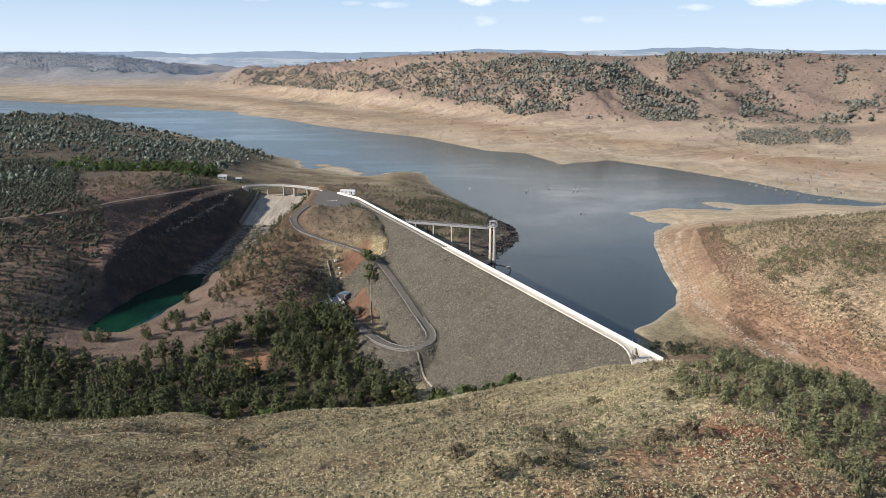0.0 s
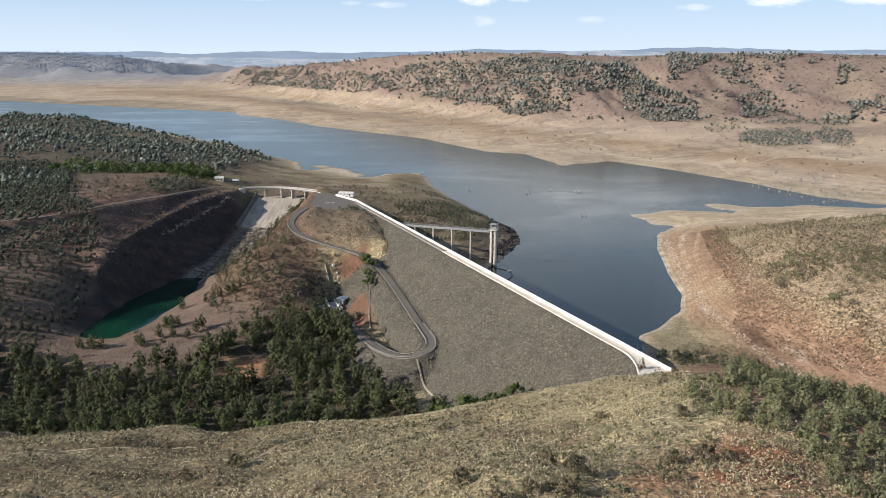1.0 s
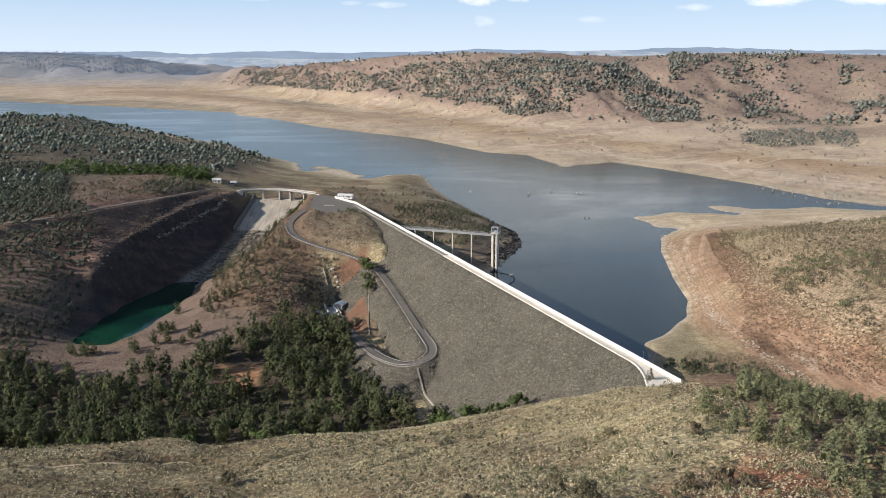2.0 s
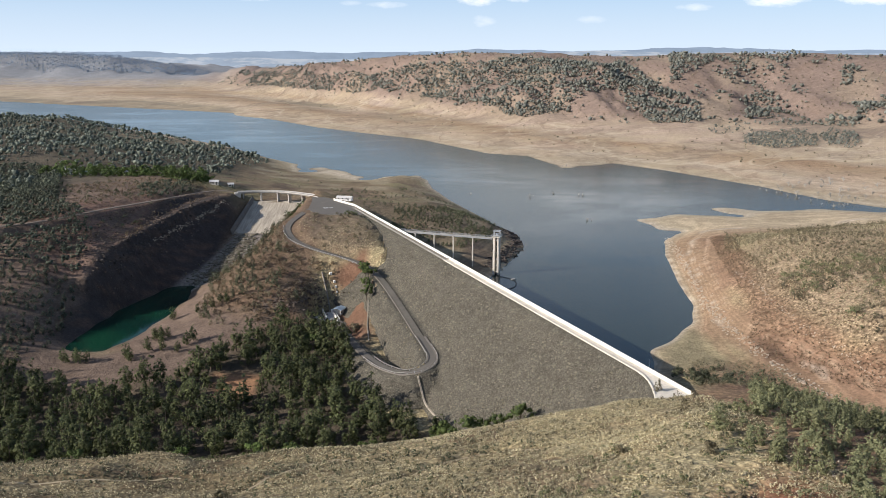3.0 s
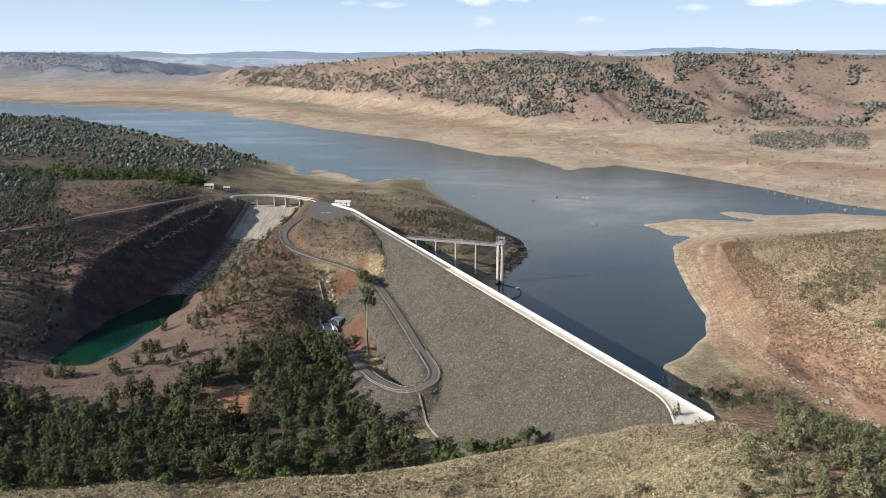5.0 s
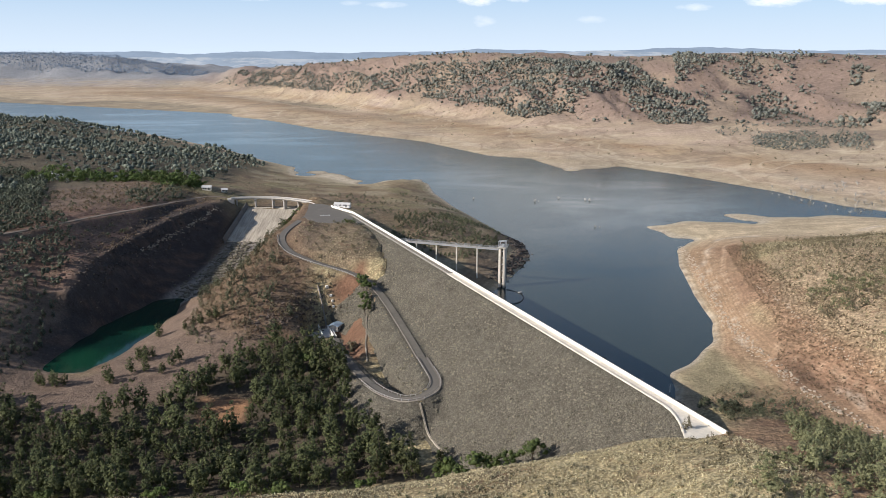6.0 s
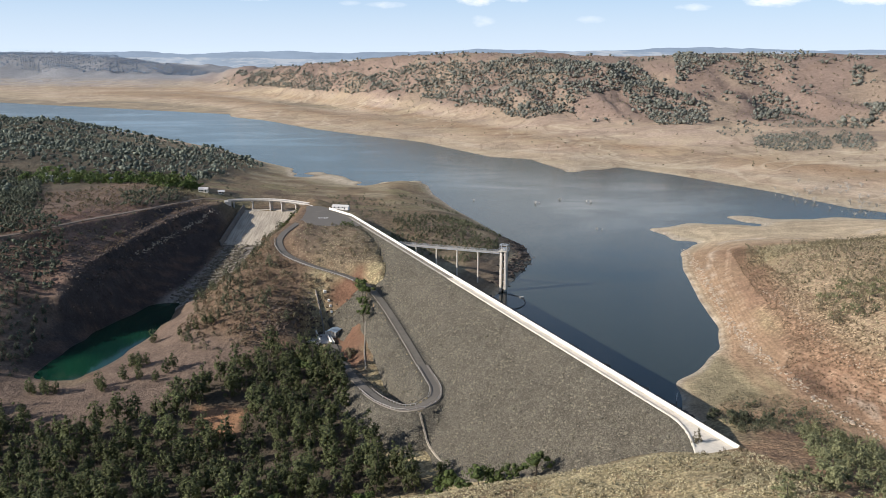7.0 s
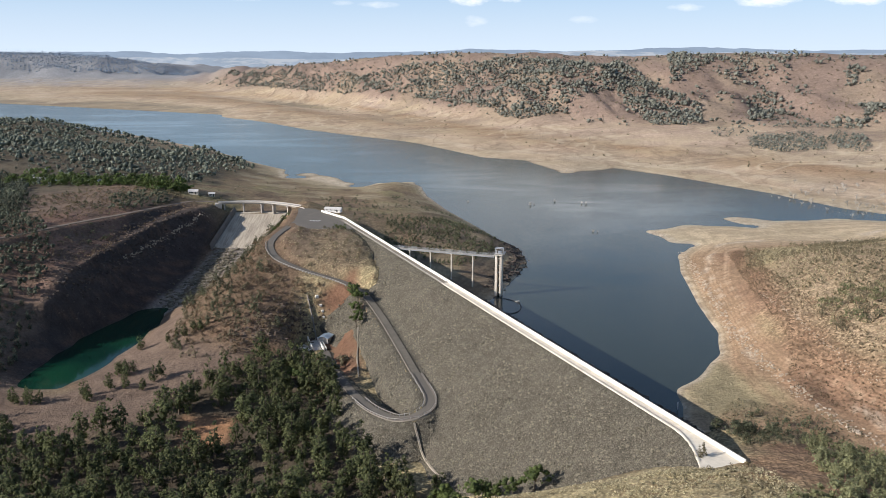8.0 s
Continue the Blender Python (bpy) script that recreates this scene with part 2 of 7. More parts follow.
def water_material():
    k = Nodes("lake_water", 0.08, spec=0.42)
    k.b.inputs["IOR"].default_value = 1.33
    # wind lanes: ruffled water, with calm slicks between
    lane = k.noise(150, 6, 0.62, k.squash(0.5, 1.0, 1), warp=1.6)
    calm = k.span(lane, 0.50, 0.62)
    # the lee of the drowned trees lies calm
    lee = k.n.new("ShaderNodeVectorMath")
    lee.operation = "DISTANCE"
    lee.inputs[1].default_value = (130 / 46, 862 / 58, 0)
    k.l.new(k.squash(1 / 46, 1 / 58, 0), lee.inputs[0])
    still = k.math("MULTIPLY", k.span(lee.outputs["Value"], 0.15, 1.25, 1, 0), k.span(k.noise(34, 5, 0.65, k.squash(0.5, 1.0, 1), warp=1.2), 0.40, 0.60))
    calm = k.math("MAXIMUM", k.math("MULTIPLY", calm, 0.55), still)
    k.l.new(k.span(calm, 0, 1, 0.17, 0.07), k.b.inputs["Roughness"])
    c = k.mix(k.noise(90, 3, 0.6), (0.026, 0.034, 0.027), (0.040, 0.048, 0.038))
    wave = k.math("ADD", k.noise(2.2, 3, 0.6), k.math("MULTIPLY", k.noise(0.7, 2, 0.5), 0.4))
    m = k.done(c, wave, 0.16, 0.22)
    ruffle = k.b.inputs["Normal"].links[0].from_node
    k.l.new(k.span(calm, 0, 1, 0.26, 0.05), ruffle.inputs["Strength"])
    return m


def pool_material():
    k = Nodes("green_pool_water", 0.07, spec=0.5)
    k.b.inputs["IOR"].default_value = 1.33
    c = k.mix(k.span(k.noise(30, 3), 0.35, 0.65), (0.003, 0.022, 0.016), (0.007, 0.046, 0.024))
    return k.done(c, k.noise(1.2, 3), 0.03, 0.25)


def chute_material():
    k = Nodes("stained_chute_concrete", 0.85, spec=0.25)
    c = k.mix(k.noise(2.5, 5, 0.7), (0.40, 0.345, 0.27), (0.52, 0.455, 0.36))
    runs = k.noise(1.0, 5, 0.7, k.squash(0.9, 0.05, 0.05))
    c = k.mix(k.span(runs, 0.42, 0.68, 0, 0.75), c, (0.20, 0.17, 0.135))
    c = k.shade(c, k.span(k.n.new("ShaderNodeObjectInfo").outputs["Random"], 0, 1, 0.9, 1.06))
    return k.done(c, k.noise(0.3, 4, 0.7), 0.03, 0.4)


def glass_material():
    k = Nodes("dark_glass", 0.08, spec=0.5)
    return k.done((0.02, 0.025, 0.03))


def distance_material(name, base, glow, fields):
    """Hills so far off that only haze is left, painted in as a glowing colour."""
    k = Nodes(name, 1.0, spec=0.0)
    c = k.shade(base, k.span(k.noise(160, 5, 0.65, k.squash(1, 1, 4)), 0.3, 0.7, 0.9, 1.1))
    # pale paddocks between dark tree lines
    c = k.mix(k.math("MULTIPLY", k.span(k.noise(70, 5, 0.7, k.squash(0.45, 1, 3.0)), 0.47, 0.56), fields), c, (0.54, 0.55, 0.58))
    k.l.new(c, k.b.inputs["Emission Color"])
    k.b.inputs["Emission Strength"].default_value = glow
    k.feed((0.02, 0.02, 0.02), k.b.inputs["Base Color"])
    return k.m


GROUND = ground_material()
ROCKFILL = rockfill_material()
STONE = stone_material("fill_stone", (0.105, 0.093, 0.069), (0.24, 0.212, 0.158))
PALE_STONE = stone_material("pale_stone", (0.30, 0.235, 0.17), (0.47, 0.39, 0.30))
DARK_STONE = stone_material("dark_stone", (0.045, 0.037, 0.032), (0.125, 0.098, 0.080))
BROWN_STONE = stone_material("brown_stone", (0.075, 0.055, 0.042), (0.19, 0.142, 0.108))
WALL_CONCRETE = concrete_material("white_concrete", (0.80, 0.76, 0.68), 0.15)
CREST_CONCRETE = concrete_material("cream_gravel", (0.64, 0.58, 0.48), 0.15, 2)
SLAB_CONCRETE = concrete_material("weathered_concrete", (0.47, 0.41, 0.325), 0.65, 1.6)
CHUTE_CONCRETE = chute_material()
TOWER_CONCRETE = concrete_material("tower_concrete", (0.60, 0.55, 0.47), 0.4)
GREY_CONCRETE = concrete_material("grey_concrete", (0.44, 0.41, 0.37), 0.35)
ASPHALT = asphalt_material()
DUSTY = gravel_road_material()
OAK_LEAF = leaf_material("she_oak_foliage", (0.026, 0.040, 0.020), (0.135, 0.148, 0.060), (0.112, 0.118, 0.046))
GUM_LEAF = leaf_material("gum_foliage", (0.046, 0.065, 0.022), (0.117, 0.150, 0.048), (0.098, 0.125, 0.034))
GREEN_LEAF = leaf_material("garden_foliage", (0.050, 0.080, 0.022), (0.135, 0.185, 0.055), (0.115, 0.145, 0.040))
WATTLE_LEAF = leaf_material("wattle_foliage", (0.113, 0.121, 0.062), (0.259, 0.262, 0.139), (0.224, 0.216, 0.105))
SCRUB_LEAF = leaf_material("scrub_foliage", (0.115, 0.091, 0.055), (0.257, 0.202, 0.124), (0.176, 0.163, 0.091))
# haze is put into the next two colours: ridge paled, distance turned blue
HAZY_RIDGE_LEAF = leaf_material("hazy_ridge_foliage", (0.085, 0.098, 0.082), (0.270, 0.282, 0.240), (0.215, 0.212, 0.172), 2.0)
HAZY_FAR_LEAF = leaf_material("haze_blue_foliage", (0.20, 0.255, 0.33), (0.29, 0.35, 0.43), (0.25, 0.31, 0.39), 4.0)
WOOD_LEAF = leaf_material("woodland_foliage", (0.056, 0.068, 0.050), (0.140, 0.156, 0.110), (0.120, 0.124, 0.074), 1.0)
# woodland foliage again, its colours lightened to carry the hill's haze
HAZY_SLOPE_LEAF = leaf_material("hazy_hillside_foliage", (0.050, 0.064, 0.054), (0.250, 0.275, 0.215), (0.175, 0.188, 0.132), 1.0)
BRUSH_LEAF = leaf_material("brush_foliage", (0.120, 0.106, 0.064), (0.265, 0.231, 0.149), (0.212, 0.174, 0.107))
HEATH_LEAF = leaf_material("heath_foliage", (0.121, 0.088, 0.057), (0.257, 0.185, 0.117), (0.203, 0.153, 0.091))
HILL_LEAF = leaf_material("hill_foliage", (0.059, 0.066, 0.039), (0.154, 0.158, 0.096), (0.130, 0.132, 0.071))
STRAW = leaf_material("dry_grass", (0.300, 0.250, 0.140), (0.580, 0.510, 0.335), (0.450, 0.395, 0.240))
BARK = bark_material("bark", (0.07, 0.055, 0.042), (0.17, 0.14, 0.11))
DEAD_WOOD = bark_material("bleached_wood", (0.22, 0.20, 0.175), (0.42, 0.39, 0.34))
RAIL_PAINT = paint_material("dull_rail_paint", (0.30, 0.28, 0.25))
WHITE_PAINT = paint_material("white_paint", (0.78, 0.77, 0.74))
STEEL = paint_material("galvanised_steel", (0.50, 0.51, 0.52), 0.45, 0.6)
BLUE_ROOF = paint_material("pale_blue_roof", (0.46, 0.56, 0.63), 0.4, 0.3)
CREAM_WALL = paint_material("cream_wall", (0.62, 0.57, 0.47))
GREY_ROOF = paint_material("grey_roof", (0.55, 0.53, 0.50), 0.5)
DARK_PAINT = paint_material("dark_opening", (0.035, 0.035, 0.04))
BLACK_FLOAT = paint_material("black_float", (0.03, 0.03, 0.032))
STONY = concrete_material("stony_track", (0.152, 0.135, 0.108), 0.3, 3)
DIRT = concrete_material("dirt_track", (0.19, 0.145, 0.11), 0.2, 4)
PATH_EARTH = concrete_material("trodden_earth", (0.36, 0.29, 0.185), 0.4, 2)
# concrete of the chute's side walls, its base darkened to hold their shade
SHADE_CONCRETE = concrete_material("shade_dark_concrete", (0.17, 0.155, 0.135), 0.5)
GLASS = glass_material()
LAKE_WATER = water_material()
POOL_WATER = pool_material()
# ---- the lie of the land ----
# Heights come from a plan of shores, ridges, gullies and benches, bent into one smooth sheet.
WATER = 0.0
POOL = -14.0
WALL_A, WALL_C, WALL_B = (80.8, 303.9), (-67.6, 670.8), (-87.0, 698.0)
CREST = 25.2
DAM_D = np.array((-0.37497, 0.92704))     # along the crest, away from the near abutment
DAM_N = np.array((-0.92704, -0.37497))    # downstream

SHORE_FAR = [(-2600, 3300), (-1426, 2853), (-1085, 2601), (-947, 2679), (-752, 2537), (-552, 2307), (-479, 2029), (-372, 1911), (-246, 1708), (-148, 1589),
             (-44, 1476), (59, 1268), (115, 1228), (149, 1106), (220, 1149), (269, 1083), (300, 1024), (339, 951), (352, 912), (372, 862), (405, 822), (520, 760)]
SHORE_RIGHT = [(393, 797), (340, 812), (311, 803), (285, 802), (259, 817), (244, 810), (256, 772), (203, 781), (164, 754), (174, 712), (185, 702),
               (165, 667), (154, 621), (143, 545), (138, 496), (129, 465), (113, 438), (97, 418), (93, 396), (88, 366)]
SHORE_LEFT = [(14, 522), (26, 552), (37, 580), (47, 610), (57, 646), (55, 686), (44, 719), (26, 782), (6, 847), (-13, 929), (-20, 991), (-31, 1023), (-63, 1017),
              (-86, 989), (-119, 1059), (-151, 1095), (-173, 1058), (-188, 1128), (-241, 1200), (-330, 1345), (-520, 1580), (-760, 1760), (-1100, 1900), (-1700, 2200)]

# plan lines with heights, land form by land form
# bed of the lake
BED_OF_THE_LAKE = [
    [(75, 400, -8), (75, 470, -10), (90, 560, -12), (105, 700, -12), (60, 850, -12), (80, 1000, -12), (0, 1200, -12), (-150, 1350, -12), (-350, 1650, -12), (-650, 2100, -12), (-1200, 2350, -12)],
    [(200, 880, -8), (300, 900, -5), (220, 1000, -9)],
    [(226, 794, -1.5), (240, 786, -1)],
    [(196, 748, 1.8), (225, 752, 2.2), (262, 745, 3), (300, 775, 2), (350, 790, 1.5)],
]
# near hill, and its flank towards the creek
NEAR_HILL = [
    [(260, -300, 70), (200, -60, 66), (140, 60, 64), (92, 140, 59), (58, 178, 54), (74, 225, 46), (72, 250, 41), (77, 285, 31), (84, 306, 25)],
    [(-200, -200, 66), (-60, 20, 62), (0, 100, 60), (5, 178, 51), (29, 196, 46.5), (42, 225, 40)],
    [(-260, 60, 54), (-120, 90, 52), (-40, 150, 48), (-10, 178, 45)],
    [(-300, 190, 34), (-160, 205, 30), (-78, 206, 28), (-49, 211, 28), (-12, 228, 30), (20, 250, 28.5), (47, 261, 31)],
]
# near hill, and its flank towards the creek
NEAR_HILL_B = [
    [(-260, 285, 10), (-160, 284, 8), (-103, 300, 2.5), (-78, 300, 1), (-47, 303, 2), (-10, 312, 4), (12, 311, 9), (34, 297, 20.5), (60, 294, 26.6), (68, 293, 27.4), (76, 294, 27.6)],
    [(-260, 310, -9), (-160, 312, -8), (-90, 322, -11), (-40, 326, -10), (0, 330, -6), (25, 326, 2), (50, 312, 16)],
]
# creek and valley floor
CREEK_AND_VALLEY_FLOOR = [
    [(-420, 320, -22), (-260, 332, -20), (-160, 340, -19), (-90, 348, -18.5), (-40, 355, -17), (-5, 352, -13), (20, 340, -4)],
    [(-260, 400, -16), (-205, 425, -13.4), (-170, 436, -13), (-148, 424, -12.5), (-110, 415, -14), (-60, 420, -13.5), (-40, 400, -13), (-15, 375, -13)],
    [(-75, 470, -10), (-62, 490, -10), (-58, 505, -10), (-66, 515, -9.5)],
]
# plunge pool
PLUNGE_POOL = [
    [(-170, 566, -18), (-178, 520, -18), (-182, 470, -17.5)],
    [(-163, 572, -13.5), (-160, 551, -13.3), (-163, 515, -13.4), (-166, 485, -13.2), (-172, 452, -13.2), (-187, 441, -13.2), (-198, 455, -13.2)],
    [(-183, 578, -13), (-195, 527, -13), (-201, 470, -13)],
]
# hill between the spillway and the dam
ABUTMENT_HILL = [
    [(-104, 705, 25), (-106, 660, 24.6), (-112, 620, 22.5), (-114, 590, 18), (-118, 556, 13.5), (-117, 525, 7), (-125, 492, -3), (-135, 462, -9)],
    [(-92, 545, 12), (-84, 518, 5), (-82, 492, -2), (-95, 462, -7.5)],
    [(-146, 560, -4), (-146, 520, -7), (-148, 480, -9.5), (-150, 450, -11.5)],
    [(-82, 625, 24.8), (-76, 600, 24), (-68, 578, 22.5), (-56, 562, 19.5), (-48, 552, 16.5)],
    [(-63, 646, 24.6), (-55, 622, 24.4), (-47.5, 598, 23.4), (-42.5, 580, 22), (-38.5, 561, 19.6), (-37.2, 548, 17.2), (-38.5, 538, 12.8), (-42, 533, 9.4), (-47, 527, 5), (-46, 504, -1), (-45, 486, -5), (-44, 455, -9)],
]
# chute, apron, bench and cut on the far side of the spillway
SPILLWAY_CUT = [
    [(-136, 770, 15.5), (-137, 745, 16.5), (-137, 730, 16.6), (-142.6, 700, 9.5), (-148, 669, 3), (-154, 639, -3), (-159, 608, -9), (-164, 585, -13.5)],
    [(-118, 735, 17.5), (-121, 705, 12), (-127, 672, 5.5), (-134, 640, 0), (-142, 612, -6), (-150, 590, -11)],
    [(-109, 738, 24), (-110, 705, 22.5), (-115, 672, 17), (-122, 640, 12)],
    [(-156, 740, 17), (-159, 705, 10), (-163, 672, 4), (-168, 640, -2), (-172, 610, -8)],
    [(-169, 742, 21), (-168, 718, 23), (-173, 695, 23.5), (-187, 655, 15.5), (-198, 605, 11.5), (-203, 570, 10.5), (-205, 533, 9)],
]
# chute, apron, bench and cut on the far side of the spillway
SPILLWAY_CUT_B = [
    [(-180, 742, 24.5), (-192, 700, 26), (-206, 650, 25.5), (-220, 605, 23), (-222, 560, 20), (-224, 520, 12), (-236, 490, 8), (-240, 450, -2)],
]
# left bank above the cut
LEFT_BANK_ABOVE_THE_CUT = [
    [(-200, 765, 29), (-212, 715, 31), (-232, 640, 32.5), (-242, 590, 30), (-252, 540, 22), (-262, 490, 13), (-290, 440, 2), (-330, 400, -8)],
    [(-245, 770, 34), (-262, 690, 34), (-272, 640, 35), (-300, 585, 32), (-340, 540, 26), (-420, 480, 14), (-520, 420, 4)],
    [(-290, 790, 32), (-330, 800, 33), (-420, 760, 33), (-560, 650, 36)],
]
# wooded hill beyond
WOODED_HILL_BEYOND = [
    [(-250, 830, 27), (-285, 985, 25), (-330, 1060, 22), (-480, 1250, 24), (-600, 1400, 34), (-680, 1450, 35), (-900, 1500, 30), (-1400, 1550, 34)],
    [(-360, 850, 40), (-450, 960, 44), (-560, 1080, 40), (-760, 1150, 48), (-1200, 1000, 60)],
    [(-230, 1000, 13), (-230, 1110, 6), (-320, 1240, 8)],
]
# peninsula behind the dam
PENINSULA_BEHIND_THE_DAM = [
    [(-102, 712, 24.8), (-86, 702, 24.6), (-78, 720, 22), (-95, 780, 16), (-110, 850, 10), (-100, 930, 5), (-90, 970, 2)],
    [(-62, 668, 23), (-42, 645, 16), (-20, 605, 12), (2, 592, 8), (14, 600, 8.5), (26, 640, 10.5), (32, 690, 9), (10, 760, 8), (-20, 830, 7), (-36, 900, 5), (-45, 990, 4.5)],
    [(-135, 800, 15), (-170, 840, 17), (-190, 920, 12), (-165, 1000, 4), (-130, 990, 1.5)],
]
# gully and hill on the near side of the lake
GULLY_AND_RIGHT_HILL = [
    [(110, 408, 1.5), (128, 395, 2.5), (148, 378, 4), (152, 352, 5), (172, 318, 9), (215, 260, 17), (280, 180, 28)],
    [(92, 350, 13), (107, 324, 20), (118, 290, 27), (130, 250, 34), (170, 190, 42)],
    [(136, 405, 4), (152, 401, 5), (166, 384, 9), (180, 350, 14), (215, 300, 22)],
    [(140, 430, 5.5), (148, 465, 9.5), (158, 520, 9), (168, 580, 8), (178, 640, 6), (192, 690, 2.5)],
    [(160, 424, 14), (163, 465, 18), (176, 530, 17), (190, 600, 12.5), (200, 650, 9)],
]
# gully and hill on the near side of the lake
GULLY_AND_RIGHT_HILL_B = [
    [(182, 392, 24), (191, 467, 28.5), (205, 520, 30), (214, 580, 22), (222, 630, 13)],
    [(230, 350, 34), (245, 430, 39), (243, 510, 36), (262, 580, 29), (275, 630, 16), (300, 690, 6)],
    [(330, 300, 52), (350, 430, 56), (345, 540, 44), (380, 620, 32), (420, 700, 13), (470, 740, 5)],
    [(560, 300, 70), (620, 500, 62), (700, 650, 40), (720, 760, 22)],
]
# flats and ridge across the lake
FAR_FLATS_AND_RIDGE = [
    [(-1100, 3150, 9), (-680, 2750, 9), (-420, 2350, 9), (-230, 1950, 8), (0, 1680, 8), (140, 1400, 7), (250, 1250, 5), (340, 1110, 5), (420, 980, 4), (500, 870, 4)],
    [(-1900, 3900, 34), (-1430, 3850, 32), (-900, 3500, 28), (-777, 3214, 25), (-537, 2945, 25), (-265, 2523, 25), (-118, 2208, 24), (20, 1922, 24), (163, 1654, 24), (300, 1510, 24), (350, 1430, 22), (430, 1270, 18), (560, 1180, 22), (720, 1050, 28)],
]
# flats and ridge across the lake
FAR_FLATS_AND_RIDGE_B = [
    [(-930, 3620, 60), (-800, 3500, 70), (-575, 3150, 83), (-324, 2750, 96), (-132, 2450, 114), (-35, 2300, 122), (154, 2060, 126), (278, 2010, 128), (400, 1985, 129), (500, 1860, 134), (615, 1800, 134), (730, 1690, 128), (850, 1650, 128), (1250, 1500, 130)],
    [(140, 1850, 78), (230, 1690, 50), (350, 1700, 74), (420, 1620, 62), (570, 1640, 74), (560, 1560, 48), (650, 1450, 56), (760, 1400, 75), (900, 1250, 80)],
    [(470, 1480, 30), (500, 1360, 24), (620, 1330, 36)],
    [(-500, 3800, 60), (-150, 3100, 85), (150, 2500, 105), (500, 2500, 110), (1000, 2300, 112), (1900, 1900, 120)],
]
# flats and ridge across the lake
FAR_FLATS_AND_RIDGE_C = [
    [(-2600, 4300, 122), (-2120, 4230, 126), (-1880, 4230, 129), (-1580, 4230, 115), (-1310, 4200, 74), (-1120, 4150, 40), (-900, 4000, 34)],
    [(-2800, 4600, 110), (-2500, 3700, 36)],
    [(-3500, 4900, 90), (-1200, 4900, 80), (0, 4900, 82), (1500, 4900, 90), (3500, 4900, 95)],
    [(-600, 4300, 60), (0, 3800, 70), (900, 3600, 95), (2600, 3200, 110)],
]
# country all round
COUNTRY_ALL_ROUND = [
    [(-3500, -900, 60), (-1500, -900, 60), (0, -900, 70), (1500, -900, 70), (3500, -900, 70)],
    [(-3500, 500, 60), (-3500, 2500, 50), (-1600, 600, 50), (-1000, 300, 20), (-900, -200, 50)],
    [(3500, 500, 90), (3500, 2500, 110), (1600, 700, 80), (1400, 200, 80)],
]
LINES = (BED_OF_THE_LAKE + NEAR_HILL + NEAR_HILL_B + CREEK_AND_VALLEY_FLOOR + PLUNGE_POOL + ABUTMENT_HILL + SPILLWAY_CUT + SPILLWAY_CUT_B + LEFT_BANK_ABOVE_THE_CUT + WOODED_HILL_BEYOND + PENINSULA_BEHIND_THE_DAM + GULLY_AND_RIGHT_HILL + GULLY_AND_RIGHT_HILL_B + FAR_FLATS_AND_RIDGE + FAR_FLATS_AND_RIDGE_B + FAR_FLATS_AND_RIDGE_C + COUNTRY_ALL_ROUND)


def along(line, step):
    """Points along a line of any dimension, no farther apart than step."""
    line = np.array(line, float)
    out = [line[:1]]
    for a, b in zip(line[:-1], line[1:]):
        n = max(1, int(math.ceil(np.hypot(*(b - a)[:2]) / step)))
        k = np.arange(1, n + 1)[:, None] / n
        out.append(a + (b - a) * k)
    return np.vstack(out)


def thinned(points):
    """Drop points that crowd others: closer than a few metres near by, tens of metres far off."""
    kept = np.empty((0, 3))
    for p in points:
        gap = 7.5 + 0.02 * max(0.0, np.hypot(p[0], p[1] - 450) - 250)
        if not len(kept) or np.min(np.hypot(kept[:, 0] - p[0], kept[:, 1] - p[1])) > gap:
            kept = np.vstack((kept, p))
    return kept


def plan_points():
    pts = []
    for line in LINES:
        reach = np.hypot(line[0][0], line[0][1] - 450)
        pts.append(along(line, 14 if reach < 500 else 45 if reach < 1600 else 150))
    for shore in (SHORE_FAR, SHORE_RIGHT, SHORE_LEFT):
        p = along(shore, 22)
        pts.append(np.column_stack((p, np.full(len(p), WATER))))
    return thinned(np.vstack(pts))


PLAN = plan_points()
SOFT = (6 + 0.012 * np.maximum(0, np.hypot(PLAN[:, 0], PLAN[:, 1] - 450) - 250)) ** 2


def bend_weights():
    d2 = (PLAN[:, None, 0] - PLAN[None, :, 0]) ** 2 + (PLAN[:, None, 1] - PLAN[None, :, 1]) ** 2
    k = -np.sqrt(d2 + SOFT[None, :])
    n = len(PLAN)
    m = np.zeros((n + 1, n + 1))
    m[:n, :n], m[n, :n], m[:n, n] = k - np.eye(n) * 1.0, 1, 1
    return np.linalg.solve(m, np.append(PLAN[:, 2], 0))


BEND = bend_weights()


def lumps(x, y, size, seed):
    """Smooth value noise between -1 and 1."""
    u, v = x / size + seed * 17.3, y / size - seed * 9.7
    i, j = np.floor(u), np.floor(v)
    fu, fv = u - i, v - j
    fu, fv = fu * fu * (3 - 2 * fu), fv * fv * (3 - 2 * fv)

    def at(a, b):
        h = np.sin(a * 127.1 + b * 311.7 + seed * 74.7) * 43758.5453
        return (h - np.floor(h)) * 2 - 1
    return (at(i, j) * (1 - fu) + at(i + 1, j) * fu) * (1 - fv) + (at(i, j + 1) * (1 - fu) + at(i + 1, j + 1) * fu) * fv


def step_up(a, b, v):
    k = np.clip((v - a) / (b - a), 0, 1)
    return k * k * (3 - 2 * k)


